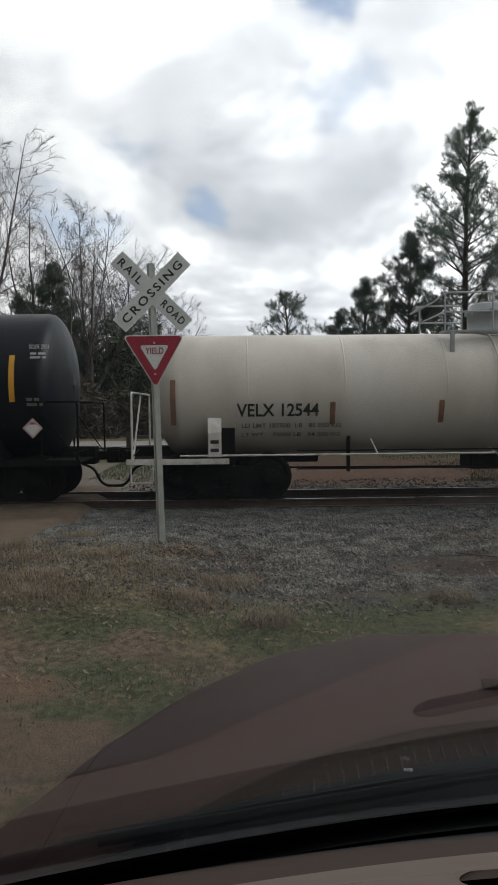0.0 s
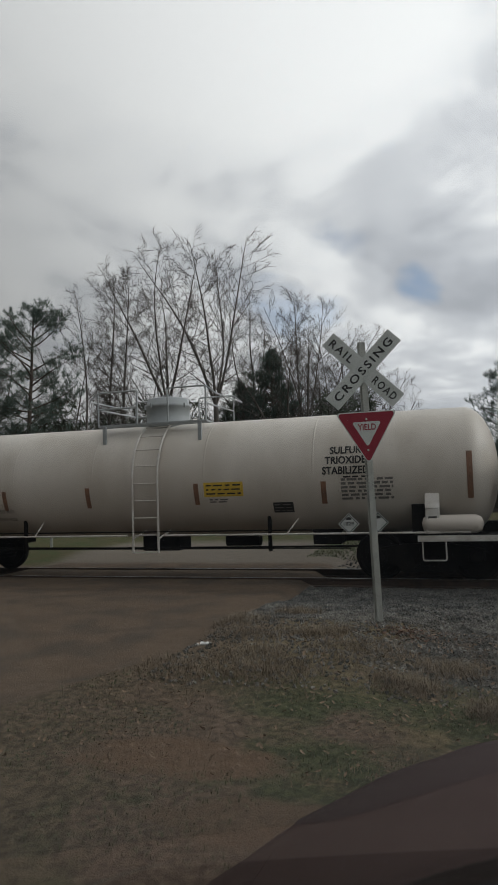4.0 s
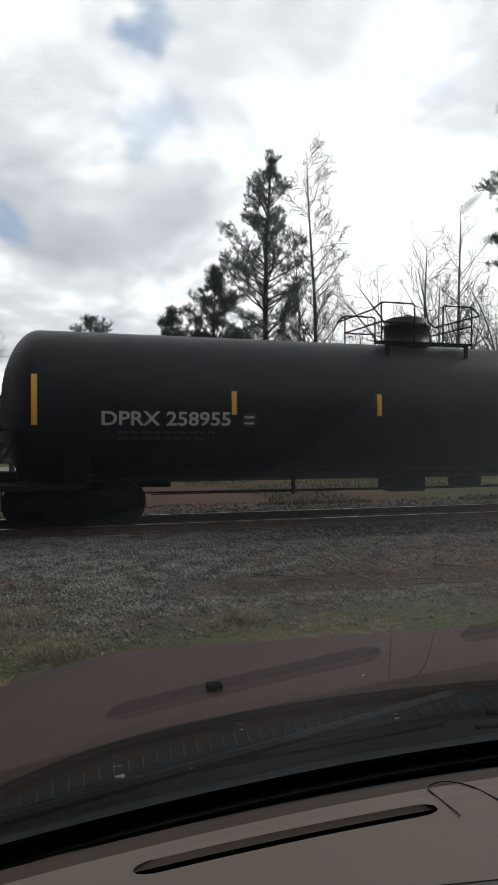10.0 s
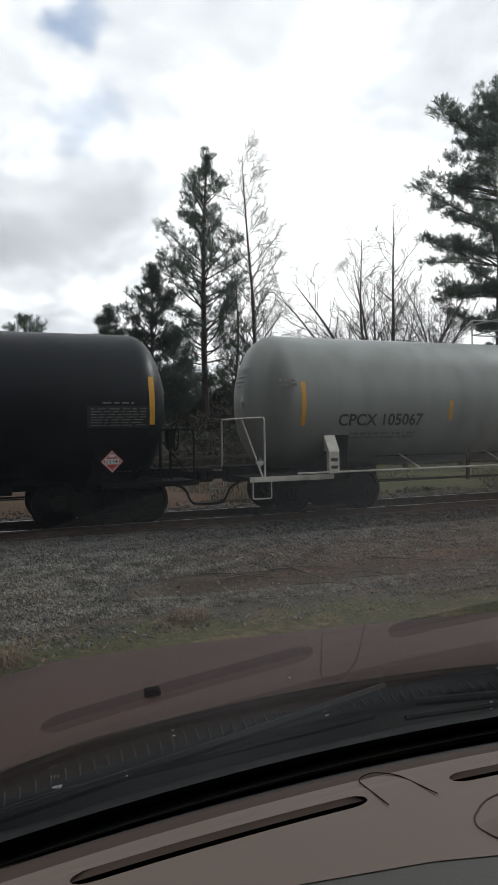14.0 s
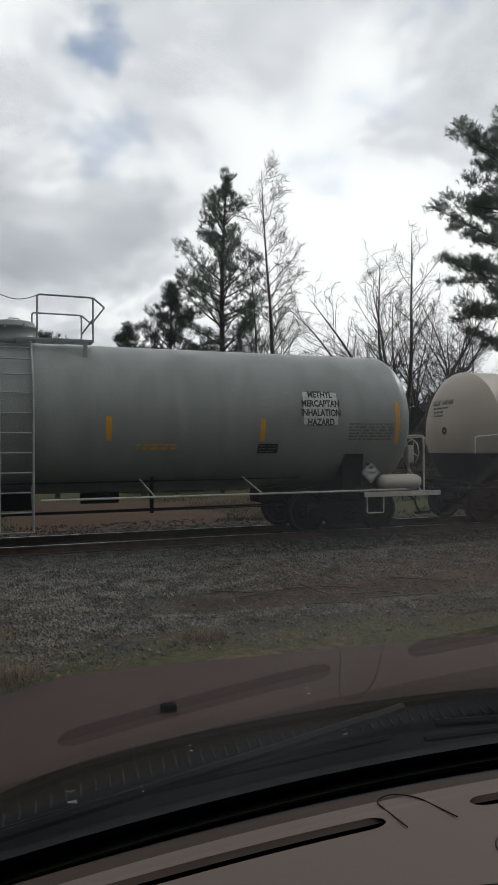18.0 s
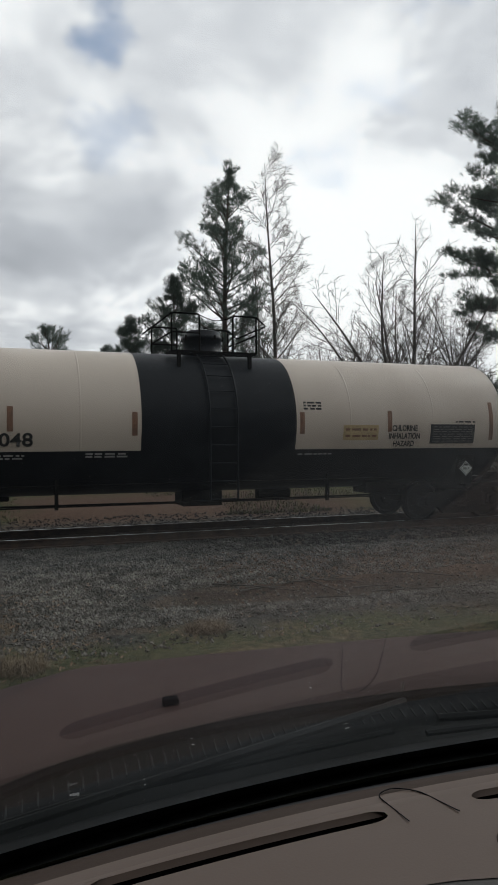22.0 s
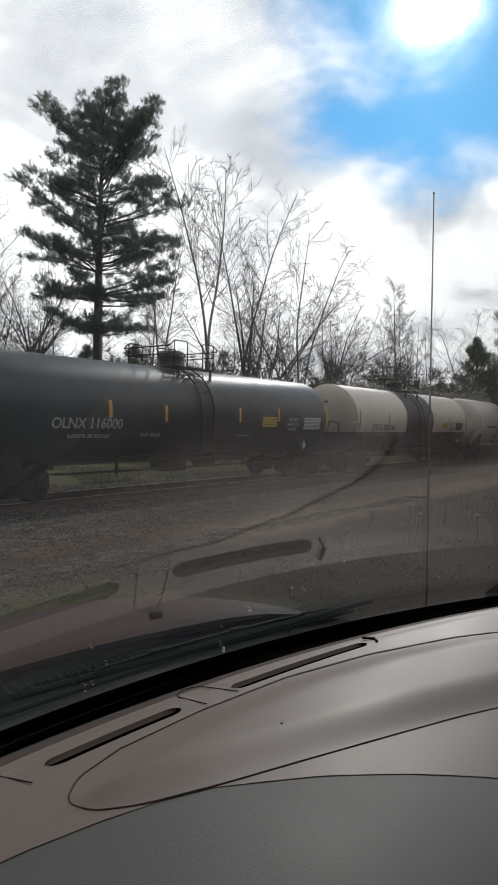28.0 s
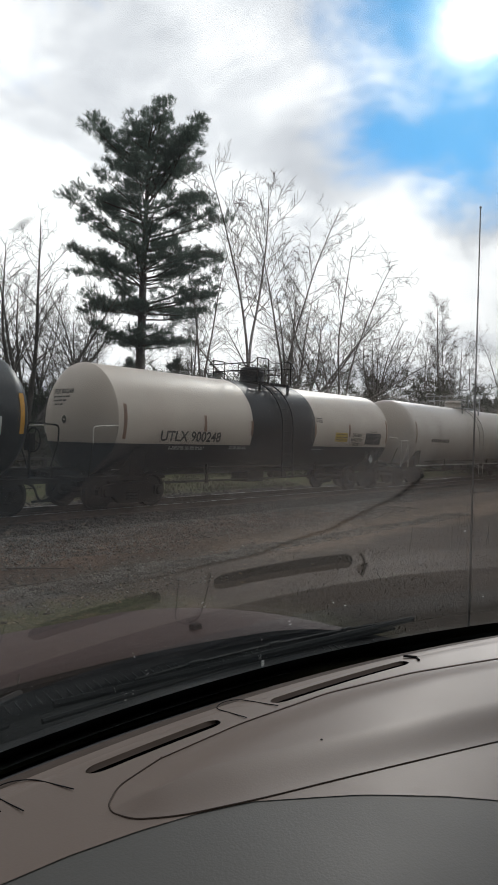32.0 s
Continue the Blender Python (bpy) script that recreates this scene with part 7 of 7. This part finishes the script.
    groove([(-0.164, 0.477), (-0.170, 0.528), (-0.150, 0.536), (-0.129, 0.524), (-0.114, 0.479)], 0.0006, off=0.0012)
    groove([(0.115, 0.482), (0.110, 0.530), (0.132, 0.538), (0.152, 0.530), (0.168, 0.480)], 0.0006, off=0.0012)
    # the airbag door: a raised bead along its upper edge, a thin gap below
    groove([(0.62, 0.34), (0.55, 0.375), (0.394, 0.432), (0.244, 0.4665), (0.096, 0.477), (-0.018, 0.473)], 0.0013, M["dash"], "door_bead", 0.0006)
    groove([(-0.018, 0.473), (-0.082, 0.457), (-0.106, 0.437), (-0.112, 0.4245), (-0.105, 0.403), (-0.0745, 0.381), (0.0, 0.352), (0.08, 0.326), (0.169, 0.297), (0.297, 0.256), (0.45, 0.20), (0.60, 0.155), (0.67, 0.16), (0.70, 0.20), (0.70, 0.26), (0.68, 0.30), (0.62, 0.34)], 0.0009, M["dash_dark"])
    part("dash_screw", Geo().lathe([(0, 0.0014), (0.001, 0.001)], "z", 8, (0.115, 0.375, dash_z(0.115, 0.375))).mesh("dash_screw", M["trim_black"]), t)
    part("dash_notch", Geo().tube([(0.452, 0.478, Z + 0.001), (0.462, 0.462, Z + 0.001), (0.452, 0.452, Z + 0.001)], 0.002, 5).mesh("dash_notch", M["trim_black"]), t)

    # hood
    cowl = lambda u: 0.746 - 0.355 * u * u  # noqa: E731
    edge_v = lambda u: 1.62 - 0.35 * u * u  # noqa: E731

    def hood_z(u, v):
        s = max(0.0, v - 0.72)
        nose = max(0.0, v - 1.227 + 0.571 * u * u)
        return 1.553 - 0.317 * s * s - 0.60 * max(0.0, abs(u) - 0.37) ** 2 - 0.77 * max(0.0, s - 0.62) ** 1.5 - 0.65 * nose

    def hood_sheet(name, u0, u1, nn, lift=0.0):
        vs = []
        m = 26
        for i in range(nn + 1):
            u = u0 + (u1 - u0) * i / nn
            for j in range(m + 1):
                v = cowl(u) + (edge_v(u) - cowl(u)) * j / m
                vs.append((u, v, hood_z(u, v) + lift))
        k = m + 1
        return part(name, mesh_of(name, vs, [(i * k + j, (i + 1) * k + j, (i + 1) * k + j + 1, i * k + j + 1) for i in range(nn) for j in range(m)], M["hood"], smooth=True), t, "maroon " + name)

    hood_sheet("hood", -0.80, 0.80, 48)
    hood_sheet("fender", -0.98, -0.804, 8, -0.003), hood_sheet("fender", 0.804, 0.98, 8, -0.003)
    # cowl panel between glass and hood
    vs, n = [], 8
    for u in us:
        a, b = base(u) + 0.004, cowl(u) + 0.004
        for j in range(n + 1):
            v = a + (b - a) * j / n
            q = j / n
            vs.append((u, v, Z - 0.028 - 0.018 * math.sin(math.pi * q) + 0.028 * q * q - 0.60 * max(0.0, abs(u) - 0.37) ** 2 * q))
    k = n + 1
    cw = part("cowl", mesh_of("cowl", vs, [(i * k + j, (i + 1) * k + j, (i + 1) * k + j + 1, i * k + j + 1) for i in range(80) for j in range(n)], M["cowl"], smooth=True), t, "black plastic cowl with air louvres")
    louvre = Geo().box((-0.0009, -0.011, 0), (0.0009, 0.011, 0.003), 0.0004).mesh("louvre", M["rib"])
    for i in range(92):
        u = -0.66 + 1.32 * i / 91
        q = 1 - 0.021 / (cowl(u) - base(u))
        z = Z - 0.028 - 0.018 * math.sin(math.pi * q) + 0.028 * q * q - 0.60 * max(0.0, abs(u) - 0.37) ** 2 * q
        part("louvre", louvre, cw).matrix_basis = pose(u, cowl(u) - 0.017, z, 14, 0, 0)
    seal = Geo().tube([(u, cowl(u) - 0.004, hood_z(u, cowl(u)) - 0.004) for u in us], 0.007, 6)
    part("hood_seal", seal.mesh("hood_seal", M["rubber"]), t)
    for u in (-0.318, 0.318):
        noz = Geo().box((u - 0.010, 0.785, hood_z(u, 0.80) - 0.004), (u + 0.010, 0.800, hood_z(u, 0.80) + 0.009), 0.003)
        part("washer_nozzle", noz.mesh("washer_nozzle", M["rubber"]), t, "small black washer nozzle")
    # wipers
    for u0, u1 in ((0.62, -0.02), (-0.05, -0.70)):
        w = part("wiper", Geo().tube([(u0, cowl(u0) - 0.05, Z + 0.012), ((u0 + u1) / 2, (cowl(u0) + cowl(u1)) / 2 - 0.065, Z + 0.006), (u1, cowl(u1) - 0.075, Z - 0.002)], 0.005, 6).mesh("wiper", M["cowl"]), t, "black wiper resting at the foot of the glass")
        part("blade", Geo().tube([(u0 - 0.04, base(u0) + 0.035, Z + 0.0), ((u0 + u1) / 2 - 0.06, base((u0 + u1) / 2) + 0.032, Z - 0.004), (u1 - 0.03, base(u1) + 0.03, Z - 0.006)], 0.0035, 6).mesh("blade", M["cowl"]), w)
    # spring strip and yokes of the passenger's wiper
    sp = [(0.58 - 0.5 * i / 10, base(0.58 - 0.5 * i / 10) + 0.030, Z + 0.010) for i in range(11)]
    spine = part("wiper_spine", Geo().tube(sp, 0.0022, 5).mesh("wiper_spine", M["cowl"]), t)
    for i in (2, 5, 8):
        x, y, z = sp[i]
        part("yoke", Geo().box((x - 0.012, y - 0.003, z - 0.002), (x + 0.012, y + 0.003, z + 0.004), 0.002).mesh("yoke", M["cowl"]), spine)
    # black hood over the instruments, in front of the driver
    vs, n = [], 10
    for i in range(25):
        u = -0.80 + 0.80 * i / 24
        side = math.sqrt(max(0.0, 1 - abs(2 * i / 24 - 1) ** 6))
        end = float(np.interp(u, (-0.8, -0.24, -0.12, 0.0), (0.385, 0.375, 0.29, 0.18)))
        for j in range(n + 1):
            v = -0.20 + (end + 0.20) * j / n
            vs.append((u, v, Z - 0.035 + 0.042 * side * min(1.0, 4 * (1 - j / n)) ** 0.5 if j < n else Z - 0.06))
    k = n + 1
    part("instrument_hood", mesh_of("instrument_hood", vs, [(i * k + j, (i + 1) * k + j, (i + 1) * k + j + 1, i * k + j + 1) for i in range(24) for j in range(n)], M["trim_black"], smooth=True), t, "black hood over the instruments")
    # marks on the glass and grit on the cowl
    def on_glass(u, z, lift=0.002):
        p = Vector(glass_pt(u, z))
        return p + Vector((0, -0.6, -0.8)) * lift

    rnd = random.Random(91)
    marks = Geo()
    for _ in range(22):
        u, z = rnd.uniform(-0.5, 0.8), rnd.uniform(Z + 0.02, Z + 0.26)
        a, l = rnd.uniform(0, 6.3), rnd.uniform(0.001, 0.004)
        marks.tube([on_glass(u, z), on_glass(u + l * math.cos(a), z + l * math.sin(a) * 0.6)], rnd.uniform(0.0002, 0.0004), 4)
    part("glass_fleck", marks.mesh("glass_fleck", M["paper"]), t, "pale flecks and fine scratches on the windscreen")
    grit = Geo()
    for u, v, w in ((-0.437, 0.655, 0.005), (-0.452, 0.662, 0.0015), (-0.405, 0.668, 0.002), (-0.62, 0.575, 0.002), (0.10, 0.69, 0.002), (0.34, 0.66, 0.003)):
        grit.box((u - w, v - w * 0.4, Z - 0.034), (u + w, v + w * 0.4, Z - 0.024), 0.001)
    part("paint_chip", grit.mesh("paint_chip", M["paper"]), t, "small white chips lying on the cowl")
    part("twig", Geo().tube([(-0.035, cowl(-0.035) - 0.012, Z - 0.004), (-0.022, cowl(-0.02) + 0.004, Z + 0.014)], 0.0016, 5).mesh("twig", M["bark"]), t, "short dark twig caught in the cowl")
    # a smear on the glass, thin towards its rim
    for k in (1.0, 0.75, 0.5, 0.3):
        spot, n = Geo(), 16
        ring = [on_glass(-0.4116 + k * (0.0018 * math.cos(2 * math.pi * i / n) * rnd.uniform(0.85, 1.15) + 0.0016 * math.sin(2 * math.pi * i / n)), 1.917 + k * 0.0021 * math.sin(2 * math.pi * i / n) * rnd.uniform(0.85, 1.15), 0.002 + 0.0002 * k) for i in range(n)]
        spot.add(ring, [tuple(range(n))])
        part("smear", spot.mesh("smear", M["smear"]), t, "thin gray smear on the windscreen").visible_shadow = False
    # antenna on the far fender
    av, au = 0.78, 1.310
    ant = Geo().tube([(au, av, 1.25), (au + 0.004, av, 2.51)], 0.0035, 6, 0.0016)
    ant.lathe([(0, 0.018), (0.02, 0.016), (0.05, 0.007)], "z", 10, (au, av, 1.25))
    ant.lathe([(0, 0.001), (0.004, 0.004), (0.008, 0.001)], "z", 8, (au + 0.004, av, 2.51))
    part("antenna", ant.mesh("antenna", M["chrome"]), t, "thin whip antenna with a small ball tip")
    # cab: roof, pillars, doors, back wall
    roof = Geo().box((-0.90, -1.45, 2.05), (0.90, 0.0, 2.17), 0.015)
    part("roof", roof.mesh("roof", M["liner"]), t, "gray headliner")
    for s in (-1, 1):
        a, b = glass_pt(s * 0.98, Z - 0.05), glass_pt(s * 0.98, 2.13)
        part("pillar", Geo().tube([a, b], 0.035, 8).mesh("pillar", M["trim_black"]), t)
        part("pillar", Geo().tube([(s * 0.93, -0.75, 1.4), (s * 0.88, -0.75, 2.14)], 0.05, 8).mesh("pillar", M["liner"]), t)
        part("door", Geo().box((s * 0.98 - 0.05, -0.75, 0.55), (s * 0.98 + 0.05, 0.50, 1.48), 0.02).mesh("door", M["hood"]), t)
        part("side_panel", Geo().box((s * 0.98 - 0.04, -1.5, 0.55), (s * 0.98 + 0.04, -0.75, 1.48), 0.02).mesh("side_panel", M["hood"]), t)
        part("fender_side", Geo().box((s * 0.96 - 0.03, 0.50, 0.55), (s * 0.96 + 0.03, 1.30, 0.98), 0.02).mesh("fender_side", M["hood"]), t)
        for v in (1.05, -2.3):
            w = Geo().lathe([(-0.12, 0.2), (-0.12, 0.33), (-0.09, 0.37), (0.09, 0.37), (0.12, 0.33), (0.12, 0.2)], "x", 28, (s * 0.86, v, ground_z(0.46, v) + 0.36))
            part("wheel", w.mesh("wheel", M["rubber"]), t)
    part("back_wall", Geo().box((-0.95, -1.5, 0.55), (0.95, -1.44, 2.15), 0.01).mesh("back_wall", M["liner"]), t)
    part("firewall", Geo().box((-0.74, 0.56, 0.5), (0.74, 0.59, 1.40), 0.008).mesh("firewall", M["trim_black"]), t, "black firewall below the windscreen")
    part("seat", Geo().box((-0.85, -1.1, 0.8), (0.85, -0.35, 1.05), 0.06).mesh("seat", M["liner"]), t)
    part("floor_pan", Geo().box((-0.95, -1.5, 0.50), (0.95, 0.6, 0.56), 0.01).mesh("floor_pan", M["liner"]), t)
    part("cargo_bed", Geo().box((-0.95, -3.4, 0.6), (0.95, -1.52, 1.2), 0.03).mesh("cargo_bed", M["hood"]), t)
    part("grille", Geo().box((-0.86, 1.26, 0.5), (0.86, 1.34, 0.98), 0.02).mesh("grille", M["trim_black"]), t)


build_truck()


# ---------------------------------------------------------------- what moves
SPEEDS = [2.724, 3.099, 3.347, 3.407, 3.549, 3.459, 3.517, 3.606, 3.992]


def travelled(t):
    """Metres that the train has rolled since the start; its speed is known every four seconds."""
    s = 0.0
    for k in range(8):
        d = min(4.0, t - 4 * k)
        if d <= 0:
            break
        v0, v1 = SPEEDS[k], SPEEDS[k + 1]
        s += v0 * d + (v1 - v0) * d * d / 8
    return s - 0.06 * max(0.0, 1 - t) ** 2


def motions():
    for car, x in CARS:
        walk(car, [(t, pose(x - travelled(t), TRACK_Y, 0)) for t in range(0, 33)])
    for w, x in WHEELS:
        walk(w, [(0.15 * k, pose(x, 0, 0.458, 0, -math.degrees(travelled(0.15 * k) / 0.458) % 360, 0)) for k in range(214)] + [(32.0, pose(x, 0, 0.458, 0, -math.degrees(travelled(32.0) / 0.458) % 360, 0))])


motions()
